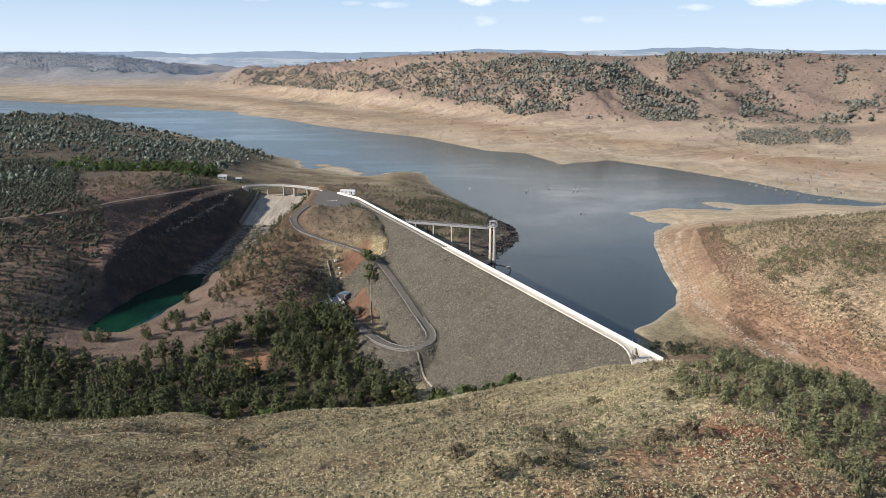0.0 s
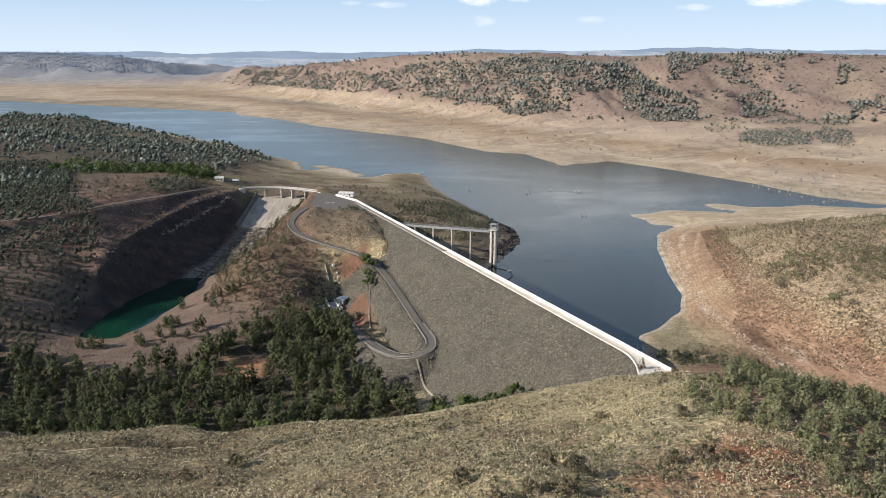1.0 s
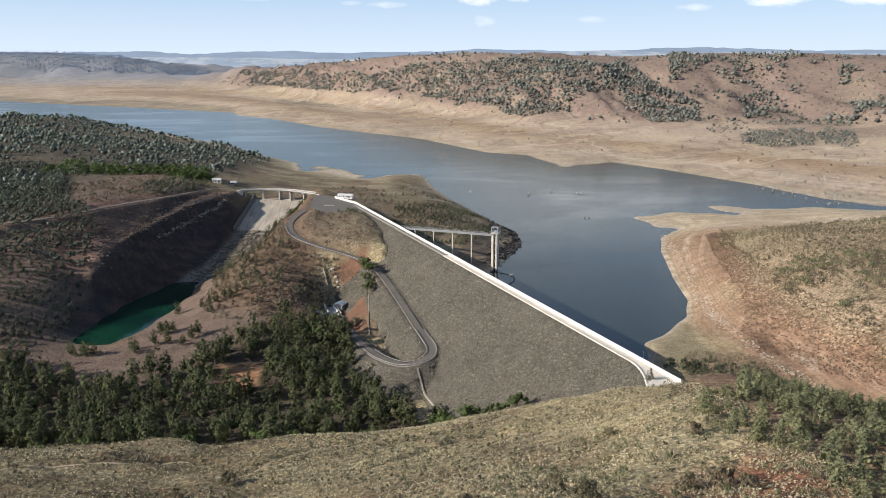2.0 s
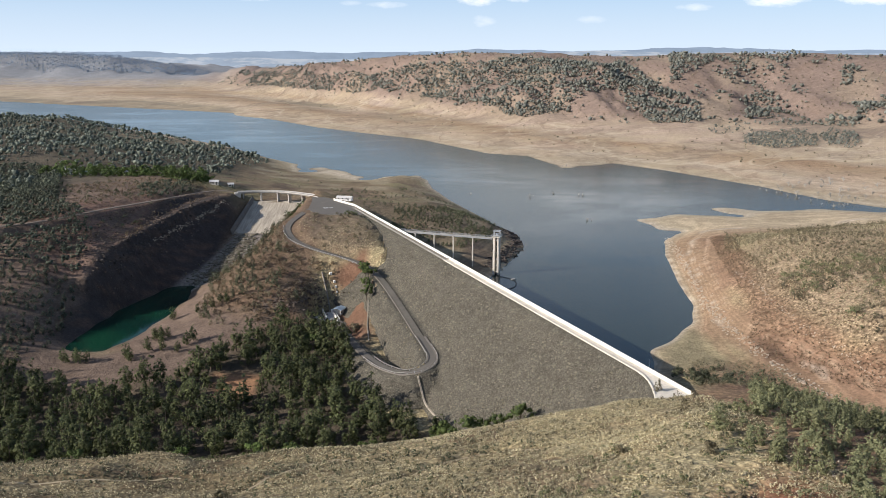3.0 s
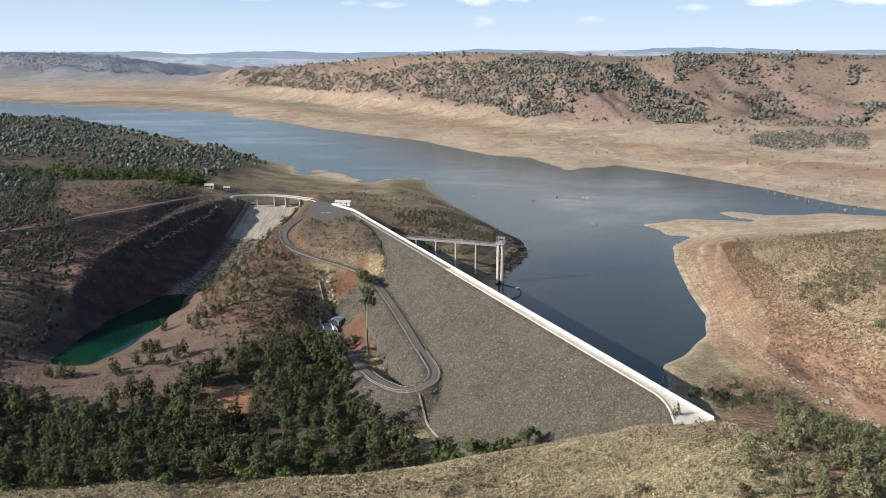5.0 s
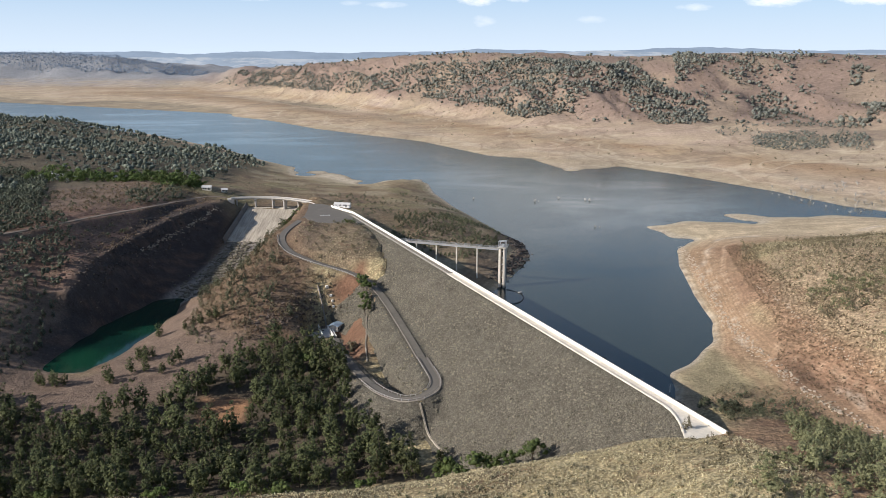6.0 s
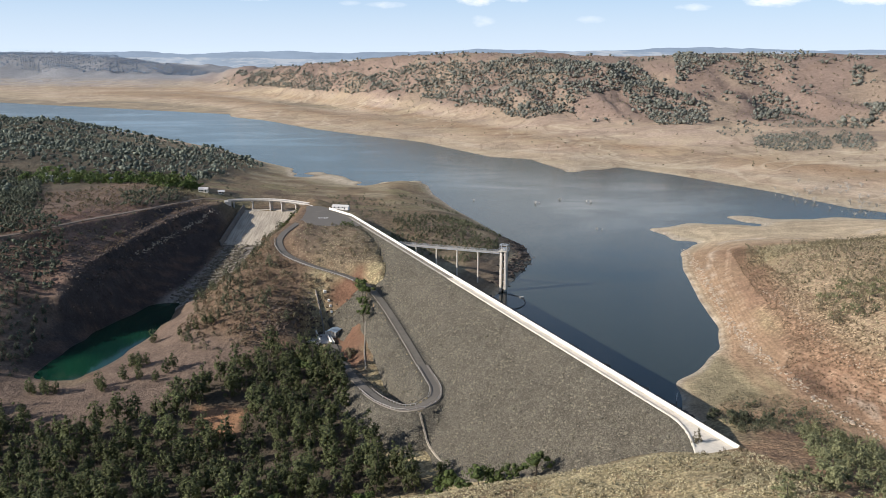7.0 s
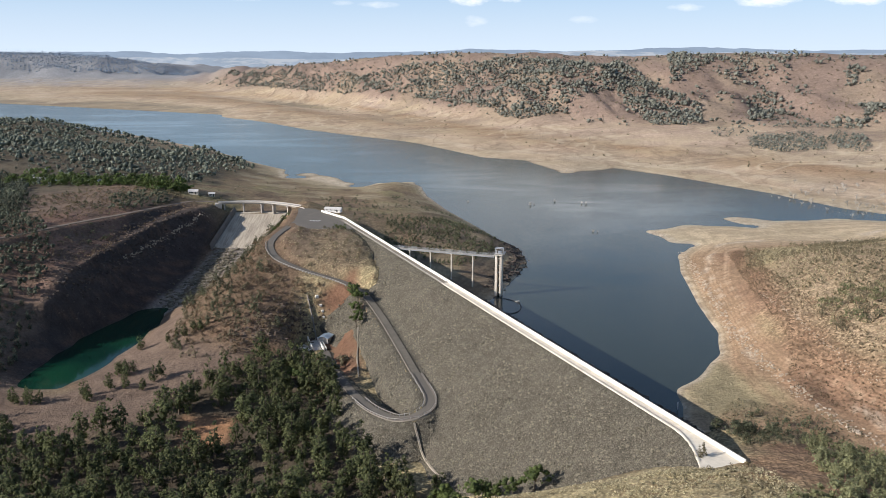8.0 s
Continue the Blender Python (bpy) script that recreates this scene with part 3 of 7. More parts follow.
def to_line(x, y, line):
    """Distance to a line, and the line's height there where it has one."""
    line = np.array(line, float)
    best, level = np.full(x.shape, 1e9), np.zeros(x.shape)
    for a, b in zip(line[:-1], line[1:]):
        ab = b[:2] - a[:2]
        k = np.clip(((x - a[0]) * ab[0] + (y - a[1]) * ab[1]) / (ab @ ab), 0, 1)
        d = np.hypot(x - a[0] - k * ab[0], y - a[1] - k * ab[1])
        near = d < best
        best = np.where(near, d, best)
        if len(a) > 2:
            level = np.where(near, a[2] + k * (b[2] - a[2]), level)
    return best, level


def inside(x, y, ring):
    hit = np.zeros(x.shape, bool)
    for (x0, y0), (x1, y1) in zip(ring, ring[1:] + ring[:1]):
        if y0 != y1:
            hit ^= ((y0 > y) != (y1 > y)) & (x < (x1 - x0) * (y - y0) / (y1 - y0) + x0)
    return hit


def dam_frame(x, y):
    """Metres along the dam's crest and downstream of its wall."""
    dx, dy = x - WALL_A[0], y - WALL_A[1]
    return dx * DAM_D[0] + dy * DAM_D[1], dx * DAM_N[0] + dy * DAM_N[1]


# the service road: from the crest round the hill, down the face and round the hairpin
ROAD = [(-98, 690, 25.0), (-97.5, 676, 25.0), (-99.5, 662.5, 24.9), (-103.4, 637.6, 24.4), (-106.3, 617.4, 23.4), (-106.1, 600.7, 22), (-101.5, 584.6, 20.4), (-94.8, 572.6, 18.9),
        (-85.3, 564, 17.2), (-75, 557.8, 15.4), (-65.8, 553.7, 13.9), (-56.5, 548.2, 12.4), (-47.9, 539.7, 11), (-41.3, 528.3, 9.4), (-35.3, 512.6, 7.8), (-28.3, 490.4, 5.8),
        (-19.6, 459.1, 3.7), (-12.6, 433, 1.9), (-8.5, 418.3, 0.8), (-6.6, 410.3, 0.1), (-7.2, 402.6, -0.6), (-10.2, 398.1, -1.3), (-14.1, 396, -2.1), (-19.6, 397.1, -3.1),
        (-25.6, 404.1, -4.2), (-30.8, 412.2, -5.1), (-35.5, 421.9, -5.9), (-41.3, 435.6, -6.9), (-46.8, 451.6, -8.1), (-52.6, 468.5, -9.3), (-56.6, 482.4, -9.8), (-60, 496, -10)]
LEFT_ROAD = [(-560, 470, 30), (-420, 490, 31), (-330, 520, 31.5), (-275, 552, 32), (-252, 576, 32.2), (-234, 615, 32), (-215, 655, 31), (-200, 700, 29), (-190, 735, 26.5), (-176, 742, 25)]


# stock paths worn into the near slope
LEDGES = [[(-60, 248), (-53.4, 258.2), (-47.8, 268), (-42.2, 278), (-34.4, 281), (-23.9, 275), (-14.2, 271.9), (-4, 274), (8, 277)],
          [(-22.3, 236.1), (-14.3, 240.8), (-7.8, 248.7), (-2.6, 257), (2.8, 261), (12.1, 264), (19.2, 261.5), (25.8, 254.7)],
          [(-130, 250), (-112, 258), (-95, 262), (-82, 268), (-72, 262)]]
CUT_BENCH = [(-167, 735, 25), (-170, 700, 20), (-187, 655, 15.5), (-198, 605, 11.5), (-203, 570, 10.5), (-205, 533, 9), (-206, 515, 7)]


def left_of(x, y, line):
    """Whether points lie on the side of smaller x of a line that runs down y."""
    p = np.array(line)[::-1]
    return x < np.interp(y, p[:, 1], p[:, 0])


def ground_height(x, y):
    x, y = np.asarray(x, float), np.asarray(y, float)
    z = np.empty(x.size)
    fx, fy = x.ravel(), y.ravel()
    for i in range(0, x.size, 20000):
        s = slice(i, i + 20000)
        d2 = (fx[s, None] - PLAN[:, 0]) ** 2 + (fy[s, None] - PLAN[:, 1]) ** 2 + SOFT
        z[s] = -(np.sqrt(d2, out=d2) @ BEND[:-1]) + BEND[-1]
    z = z.reshape(x.shape)
    high = step_up(1.0, 9.0, np.abs(z - WATER))
    far = step_up(500, 1700, y)
    z = z + high * (lumps(x, y, 23, 1) * 0.55 + lumps(x, y, 9, 2) * 0.25 + lumps(x, y, 61, 3) * 0.7 * (1 - far))
    near = (1 - step_up(285, 310, y)) * step_up(-400, -300, x)
    z = z + near * (lumps(x, y, 15, 14) * 0.7 + lumps(x + 0.5 * y, y, 6.5, 15) * 0.45 + (1 - step_up(0, 45, x)) * (lumps(x, y, 31, 16) * 1.1 + 1.6 * (0.3 - np.abs(lumps(x + 0.3 * y, y, 24, 18)))))
    for kx, ky, high, wide in ((-93, 289, 2.8, 10), (-66, 291, 1.5, 11), (-52, 293, 1.8, 12), (-38, 293, 2.0, 12), (-25, 298, 1.0, 10)):
        z = z + high * np.exp(-((x - kx) ** 2 + (y - ky) ** 2) / wide ** 2)
    # cattle terraces that follow the contours
    z = z + near * 0.22 * np.sin(z * 3.1 + 2.5 * lumps(x, y, 19, 17))
    # gullies down the far ridge
    ridge = step_up(18, 60, z) * far * (1 - 0.75 * step_up(95, 128, z))
    gully = np.abs(lumps(x + 0.35 * y, y * 0.35, 75, 5)) - 0.4 + 0.5 * (np.abs(lumps(x + 0.2 * y, y * 0.5, 33, 8)) - 0.4)
    z = z + ridge * (gully * 22 + lumps(x, y, 140, 6) * 5 + lumps(x, y, 40, 7) * 4)
    # slight terraces left by the falling water
    bank = step_up(0.3, 1.2, z) * (1 - step_up(10, 13, z)) * step_up(1, 6, -dam_frame(x, y)[1]) * (1 - step_up(620, 760, y))
    z = z + bank * 0.3 * np.sin(z * 2.3)
    # bed under the spillway's slabs
    k = (735 - y) / 62
    bed = (k > -0.05) & (k < 1.02) & (x > -159 - 2 * k) & (x < -117 - 12 * k)
    z = np.where(bed, 16.5 - 13.2 * k, z)
    for line, half in ((ROAD, 4.0), (LEFT_ROAD, 3.6)):
        d, level = to_line(x, y, line)
        z = z + (level - 0.35 - z) * (1 - step_up(half, half + 4.5, d))
    # steep rock face from the bench up to the rim of the cut
    d, level = to_line(x, y, CUT_BENCH)
    rim = np.interp(y, [520, 545, 570, 605, 625, 655, 685, 720], [9, 15, 18, 19, 21.5, 24.5, 26, 26])
    face = level + (rim + 0.5 * lumps(x, y, 6, 12) - level) * step_up(0.8, 5.5, d + 0.8 * lumps(x, y, 4, 13)) - 0.25 * np.maximum(0, d - 26)
    z = np.where(left_of(x, y, CUT_BENCH) & (y > 515) & (y < 722) & (d < 60), np.maximum(z, face), z)
    # worn ledges across the near slope
    for line in LEDGES:
        d, _ = to_line(x, y, line)
        z = z - 1.0 * (1 - step_up(0.8, 4.0, d))
    # levelled yard of the outlet works
    yard = [(-77, 497), (-75, 513), (-66, 518), (-57, 517), (-56, 494), (-66, 491)]
    d, _ = to_line(x, y, yard + yard[:1])
    z = z + (-10.3 - z) * np.where(inside(x, y, yard), 1.0, 1 - step_up(0, 3.5, d))
    # parking place at the end of the crest
    pad = [(-108, 716), (-84, 704), (-58, 662), (-62, 640), (-84, 634), (-104, 650)]
    d, _ = to_line(x, y, pad + pad[:1])
    k = np.where(inside(x, y, pad), 1.0, 1 - step_up(0, 5, d))
    z = z + (24.8 - z) * k
    return z


def dam_height(x, y):
    """The rockfill: level crest, one slope downstream with the road's bench in it, one slope upstream."""
    s, p = dam_frame(x, y)
    flare = 9.5 * np.clip(1 - s / 24.0, 0, 1) ** 1.6
    down = CREST - 0.25 - np.maximum(0, p - 4.3 - flare) * 0.725
    up = CREST - 0.25 - np.maximum(0, -p) * 0.62
    z = np.where(p > 0, down, up)
    d, level = to_line(x, y, ROAD)
    bench = (level > -12) & (level < 10.5) & (p > 6)
    fill = level - 0.3 - np.maximum(0, d - 4.2) * 0.75
    cut = level - 0.3 + np.maximum(0, d - 4.2) * 0.9
    return np.where(bench, np.minimum(np.maximum(z, fill), np.maximum(cut, z - 3.0)), z)


# ---- helpers for meshes and parts ----
RNG = np.random.default_rng(7)


def mesh_of(name, verts, faces, material, smooth=False):
    me = bpy.data.meshes.new(name)
    me.from_pydata([tuple(v) for v in np.asarray(verts, float)], [], [tuple(int(i) for i in f) for f in faces])
    me.materials.append(material)
    if smooth:
        me.polygons.foreach_set("use_smooth", np.ones(len(me.polygons), bool))
    me.update()
    return me


def big_mesh(name, verts, tris, material, smooth=False):
    """The same for large arrays of faces that all have one number of corners."""
    verts, tris = np.asarray(verts, np.float32), np.asarray(tris, np.int32)
    n, c = tris.shape
    me = bpy.data.meshes.new(name)
    me.vertices.add(len(verts))
    me.vertices.foreach_set("co", verts.ravel())
    me.loops.add(n * c)
    me.loops.foreach_set("vertex_index", tris.ravel())
    me.polygons.add(n)
    me.polygons.foreach_set("loop_start", np.arange(0, n * c, c, dtype=np.int32))
    me.polygons.foreach_set("use_smooth", np.full(n, smooth))
    me.materials.append(material)
    me.update(calc_edges=True)
    return me


def part(name, me, parent, label="", m=None):
    ob = new(name, me)
    ob.parent = parent
    if m is not None:
        ob.matrix_basis = m
    if label:
        ob["label"] = label
    return ob


def thing(name, label, category, at=(0, 0, 0), turn=0.0, group="", kind=""):
    ob = new(name)
    ob.empty_display_size = 0.2
    ob.matrix_basis = pose(*at, 0, 0, turn)
    return tagged(ob, label, category, group, kind)


def boxes(name, items, material, bevel=0.0):
    """One mesh of bevelled boxes: centre, size, turn in degrees."""
    bm = bmesh.new()
    for centre, size, turn in items:
        m = pose(*centre, 0, 0, turn) @ Matrix.Diagonal((*size, 1))
        bmesh.ops.create_cube(bm, size=1.0, matrix=m)
    if bevel:
        bmesh.ops.bevel(bm, geom=bm.edges[:], offset=bevel, segments=1, affect="EDGES")
    me = bpy.data.meshes.new(name)
    bm.to_mesh(me)
    bm.free()
    me.materials.append(material)
    return me


def box(name, size, material, bevel=0.05, centre=(0, 0, 0)):
    return boxes(name, [(centre, size, 0)], material, bevel)


def sweep(name, line, profile, material, closed=False, smooth=False):
    """A profile of (side, height) carried along a line of (x, y, z), with capped ends."""
    line, prof = np.array(line, float), np.array(profile, float)
    n, c = len(line), len(prof)
    t = np.gradient(line[:, :2], axis=0)
    t /= np.linalg.norm(t, axis=1)[:, None]
    side = np.column_stack((t[:, 1], -t[:, 0]))
    v = np.empty((n, c, 3))
    v[:, :, :2] = line[:, None, :2] + side[:, None, :] * prof[None, :, :1]
    v[:, :, 2] = line[:, None, 2] + prof[None, :, 1]
    f = []
    for i in range(n - 1):
        for j in range(c):
            k = (j + 1) % c
            f.append((i * c + j, i * c + k, (i + 1) * c + k, (i + 1) * c + j))
    f += [tuple(range(c)), tuple(range((n - 1) * c, n * c))[::-1]]
    me = mesh_of(name, v.reshape(-1, 3), f, material, smooth)
    bm = bmesh.new()
    bm.from_mesh(me)
    bmesh.ops.recalc_face_normals(bm, faces=bm.faces[:])
    bm.to_mesh(me)
    bm.free()
    return me


def tube(name, line, radii, material, sides=6):
    """A tapered round limb through points."""
    bm = bmesh.new()
    rods(bm, [(line, radii)], sides)
    me = bpy.data.meshes.new(name)
    bm.to_mesh(me)
    bm.free()
    me.materials.append(material)
    return me


def rods(bm, limbs, sides=5):
    for line, radii in limbs:
        rings = []
        pts = [Vector(p) for p in line]
        for i, p in enumerate(pts):
            d = (pts[min(i + 1, len(pts) - 1)] - pts[max(i - 1, 0)]).normalized()
            q = d.to_track_quat("Z", "Y")
            rings.append([bm.verts.new(p + q @ Vector((math.cos(a) * radii[i], math.sin(a) * radii[i], 0)))
                          for a in [2 * math.pi * k / sides for k in range(sides)]])
        for a, b in zip(rings[:-1], rings[1:]):
            for k in range(sides):
                bm.faces.new((a[k], a[(k + 1) % sides], b[(k + 1) % sides], b[k]))
        bm.faces.new(rings[0][::-1])
        bm.faces.new(rings[-1])


def rock_shapes(count):
    """Angular stones of about unit size, each a squared block with its corners pushed about."""
    cube = np.array([(x, y, z) for x in (-1, 1) for y in (-1, 1) for z in (-1, 1)], float) * 0.5
    return cube[None] * RNG.uniform(0.55, 1.15, (count, 8, 1)) + RNG.normal(0, 0.08, (count, 8, 3))


CUBE_FACES = np.array([(0, 1, 3, 2), (4, 6, 7, 5), (0, 4, 5, 1), (2, 3, 7, 6), (0, 2, 6, 4), (1, 5, 7, 3)])


def rocks(name, x, y, z, size, material, flat=0.75):
    n = len(x)
    v = rock_shapes(n) * np.asarray(size)[:, None, None]
    v[:, :, 2] *= flat
    a = RNG.uniform(0, 6.28, n)
    c, s = np.cos(a)[:, None], np.sin(a)[:, None]
    vx, vy = v[:, :, 0] * c - v[:, :, 1] * s, v[:, :, 0] * s + v[:, :, 1] * c
    v = np.stack((vx + np.asarray(x)[:, None], vy + np.asarray(y)[:, None], v[:, :, 2] + np.asarray(z)[:, None]), 2)
    f = (CUBE_FACES[None] + np.arange(n)[:, None, None] * 8).reshape(-1, 4)
    return big_mesh(name, v.reshape(-1, 3), f, material)


def surface(x, y):
    """The top of ground and dam together."""
    s, p = dam_frame(x, y)
    g = ground_height(x, y)
    on = (s > -10) & (s < 396) & (p > -60) & (p < 78)
    return np.where(on, np.maximum(g, dam_height(x, y)), g)


# ---- ground ----
def zone(x, y, ring, soft):
    d, _ = to_line(x, y, ring + ring[:1])
    d = np.where(inside(x, y, ring), d, -d) + lumps(x, y, soft * 1.6, 11) * soft * 0.6
    return step_up(-soft, soft, d)


FOREST = [(-330, 348), (-260, 328), (-160, 329), (-95, 337), (-45, 343), (-10, 346), (0, 354), (-14, 362), (-28, 374), (-40, 398), (-43, 420), (-46, 440), (-56, 462), (-68, 474),
          (-90, 474), (-102, 458), (-106, 445), (-118, 432), (-126, 416), (-142, 407), (-152, 399), (-166, 400), (-184, 413), (-215, 422), (-260, 430), (-330, 425)]
POOL_BANK = [(-215, 418), (-182, 398), (-152, 394), (-124, 412), (-104, 440), (-92, 470), (-108, 480), (-135, 500), (-146, 560), (-158, 575), (-165, 520), (-165, 480), (-172, 452), (-188, 442), (-205, 446)]
RED_NEAR = [(22, 140), (33, 166), (52, 188), (66, 196), (78, 180), (82, 160), (70, 140), (40, 120)]
RED_HUT = [(-70, 545), (-50, 556), (-44, 520), (-40, 488), (-43, 448), (-55, 443), (-62, 500), (-63, 520)]
RED_BANK = [(140, 412), (150, 385), (158, 350), (180, 300), (215, 290), (190, 340), (174, 400), (170, 440), (176, 500), (192, 590), (200, 650), (188, 640), (168, 570), (156, 510), (150, 450)]
LEFT_RED = [(-285, 590), (-262, 560), (-232, 505), (-212, 520), (-200, 580), (-190, 640), (-172, 715), (-180, 745), (-205, 700), (-240, 650)]
NEAR_WOOD_RED = [(78, 290), (92, 318), (112, 335), (135, 300), (140, 240), (120, 180), (98, 140), (78, 150), (84, 172), (74, 205), (78, 240)]
WOOD_HILL = [(-250, 790), (-210, 830), (-225, 960), (-240, 1080), (-330, 1290), (-560, 1530), (-900, 1700), (-1500, 1900), (-1500, 700), (-700, 480), (-420, 500), (-330, 600), (-300, 700)]


def blend(c, colour, k):
    return c + (np.array(colour) - c) * np.clip(k, 0, 1)[:, None]


def soil_colours(x, y, z):
    s, p = dam_frame(x, y)
    lake_side = step_up(0, 12, -p) * step_up(-40, 10, s) + step_up(690, 760, y)
    lake_side = np.clip(lake_side, 0, 1)
    n = len(x)
    c = np.tile(np.array((0.315, 0.256, 0.145)), (n, 1))
    cover = np.ones(n)
    mottled = lumps(x, y, 18, 21) * 0.5 + lumps(x, y, 45, 22) * 0.5
    c = blend(c, (0.375, 0.312, 0.180), step_up(0.0, 0.6, mottled))
    c = blend(c, (0.15, 0.108, 0.068), step_up(0.1, 0.7, -mottled) * 0.7)
    # left bank and the hill between spillway and dam
    hill = step_up(-70, -85, x + 0 * y) * step_up(438, 460, y) * (1 - step_up(742, 765, y))
    c = blend(c, (0.138, 0.090, 0.060), hill * 0.9)
    c = blend(c, (0.155, 0.115, 0.078), zone(x, y, [(-98, 640), (-64, 650), (-44, 595), (-40, 565), (-62, 552), (-92, 572)], 8) * 0.8)
    left = step_up(-165, -200, x) * (1 - step_up(742, 800, y - 0.9 * np.maximum(0, -x - 200)))
    c = blend(c, (0.180, 0.128, 0.094), left)
    c = blend(c, (0.195, 0.122, 0.090), zone(x, y, LEFT_RED, 14))
    c = blend(c, (0.115, 0.085, 0.064), left * step_up(0.0, 0.5, lumps(x, y, 8, 43) + 0.5 * lumps(x, y, 21, 44)) * 0.6)
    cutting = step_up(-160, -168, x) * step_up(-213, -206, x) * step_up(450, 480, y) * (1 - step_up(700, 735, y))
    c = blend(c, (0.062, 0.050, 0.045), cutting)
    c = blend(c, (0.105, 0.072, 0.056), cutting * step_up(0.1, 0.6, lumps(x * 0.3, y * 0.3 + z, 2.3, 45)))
    cover = cover * (1 - cutting) * (1 - 0.6 * left)
    c = blend(c, (0.165, 0.118, 0.088), zone(x, y, POOL_BANK, 7))
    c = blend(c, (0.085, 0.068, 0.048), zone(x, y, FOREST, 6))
    c = blend(c, (0.30, 0.165, 0.09), zone(x, y, [(-108, 420), (-88, 418), (-88, 399), (-105, 398)], 4))
    c = blend(c, (0.165, 0.092, 0.058), zone(x, y, RED_HUT, 6))
    c = blend(c, (0.22, 0.105, 0.06), zone(x, y, RED_NEAR, 12) * (0.45 + 0.55 * step_up(-0.3, 0.3, lumps(x, y, 9, 23))))
    for line in LEDGES:
        d, _ = to_line(x, y, line)
        # shadow lines of the ledges, put into the colour as darker earth
        c = blend(c, (0.15, 0.11, 0.065), (1 - step_up(0.6, 2.6, d)) * 0.8)
    c = blend(c, (0.135, 0.102, 0.058), step_up(30, -70, x) * step_up(330, 300, y) * (0.6 + 0.38 * step_up(-0.3, 0.4, lumps(x, y, 13, 35))))
    # stony channel below the chute
    d, _ = to_line(x, y, [(-146, 675), (-150, 640), (-157, 606), (-166, 580)])
    c = blend(c, (0.26, 0.225, 0.19), 1 - step_up(9, 15, d))
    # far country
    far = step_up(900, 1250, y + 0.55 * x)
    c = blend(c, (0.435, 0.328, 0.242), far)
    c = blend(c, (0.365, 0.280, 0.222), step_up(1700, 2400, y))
    cover = cover * (1 - 0.75 * far)
    tint = lumps(x, y, 130, 24) * 0.6 + lumps(x, y, 310, 25) * 0.6
    c = blend(c, (0.37, 0.295, 0.212), far * step_up(0.1, 0.7, tint) * 0.8)
    c = blend(c, (0.225, 0.165, 0.130), far * step_up(14, 42, z))
    # land that the lake has left
    high = 11.5 + lumps(x, y, 30, 26) * 1.5
    drawn = lake_side * (1 - step_up(high - 2.5, high + 1.5, z))
    right = step_up(60, 90, x - 0.0 * y) * (1 - step_up(860, 1000, y))
    pen = (1 - step_up(60, 80, x)) * (1 - step_up(1150, 1300, y)) * step_up(-255, -205, x)
    c = blend(c, (0.315, 0.212, 0.130), drawn * np.clip(right + far, 0, 1))
    c = blend(c, (0.50, 0.40, 0.265), drawn * right * step_up(640, 720, y) * 0.85)
    c = blend(c, (0.455, 0.340, 0.240), drawn * far * (1 - step_up(4, 9, z)))
    rills = 1 - step_up(0.0, 0.16, np.abs(lumps(x + 0.4 * y, y, 95, 36) + 0.35 * lumps(x, y, 30, 37)))
    c = blend(c, (0.235, 0.165, 0.120), far * rills * 0.5)
    c = blend(c, (0.29, 0.225, 0.160), far * step_up(0.05, 0.5, lumps(x * 0.8 + y * 0.45, y * 0.3 - x * 0.5, 42, 38)) * 0.6)
    c = blend(c, (0.47, 0.39, 0.29), far * (1 - step_up(0.3, 1.1, np.abs(z - 3.2 - lumps(x, y, 60, 39) * 1.2))) * 0.45)
    # most distant ground blended to blue-grey: haze painted into its colour
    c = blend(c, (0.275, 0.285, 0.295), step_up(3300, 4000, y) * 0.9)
    c = blend(c, (0.215, 0.160, 0.098), lake_side * pen * (1 - far))
    c = blend(c, (0.215, 0.19, 0.10), lake_side * pen * (1 - far) * step_up(0.0, 0.6, lumps(x, y, 24, 33)) * 0.7)
    c = blend(c, (0.135, 0.095, 0.066), lake_side * pen * (1 - far) * step_up(0.1, 0.6, lumps(x, y, 16, 46) + 0.4 * lumps(x, y, 6, 47)) * 0.75)
    c = blend(c, (0.155, 0.12, 0.085), lake_side * pen * (1 - step_up(700, 740, y)) * step_up(-30, -10, x) * (1 - far) * 0.7)
    c = blend(c, (0.15, 0.115, 0.075), zone(x, y, [(-235, 880), (-180, 1130), (-250, 1190), (-330, 1330), (-420, 1200), (-330, 900)], 18) * 0.8)
    c = blend(c, (0.29, 0.235, 0.15), drawn * pen * step_up(0.2, -0.4, lumps(x, y, 22, 27)))
    c = blend(c, (0.36, 0.30, 0.205), drawn * (1 - step_up(1.0, 2.6, z)) * 0.5)
    c = blend(c, (0.52, 0.44, 0.33), drawn * (1 - step_up(0.35, 1.0, z)) * 0.8 * (1 - 0.7 * far))
    c = blend(c, (0.165, 0.135, 0.10), lake_side * (1 - step_up(0.05, 0.18, z)) * 0.7)
    c = blend(c, (0.25, 0.152, 0.098), zone(x, y, RED_BANK, 9) * 0.85)
    c = blend(c, (0.27, 0.235, 0.135), zone(x, y, [(97, 412), (106, 432), (122, 448), (128, 428), (134, 405), (128, 388), (108, 378), (97, 388)], 7) * 0.7 * step_up(0.2, 0.7, z))
    cover = cover * (1 - drawn)
    # brushy hill on the near side of the lake
    c = blend(c, (0.315, 0.235, 0.150), right * step_up(15, 20, z) * step_up(150, 175, x))
    # contour lines of old shores
    ledge = 1 - step_up(0.25, 0.8, np.abs(z - 5.3 - lumps(x, y, 25, 29) * 0.8))
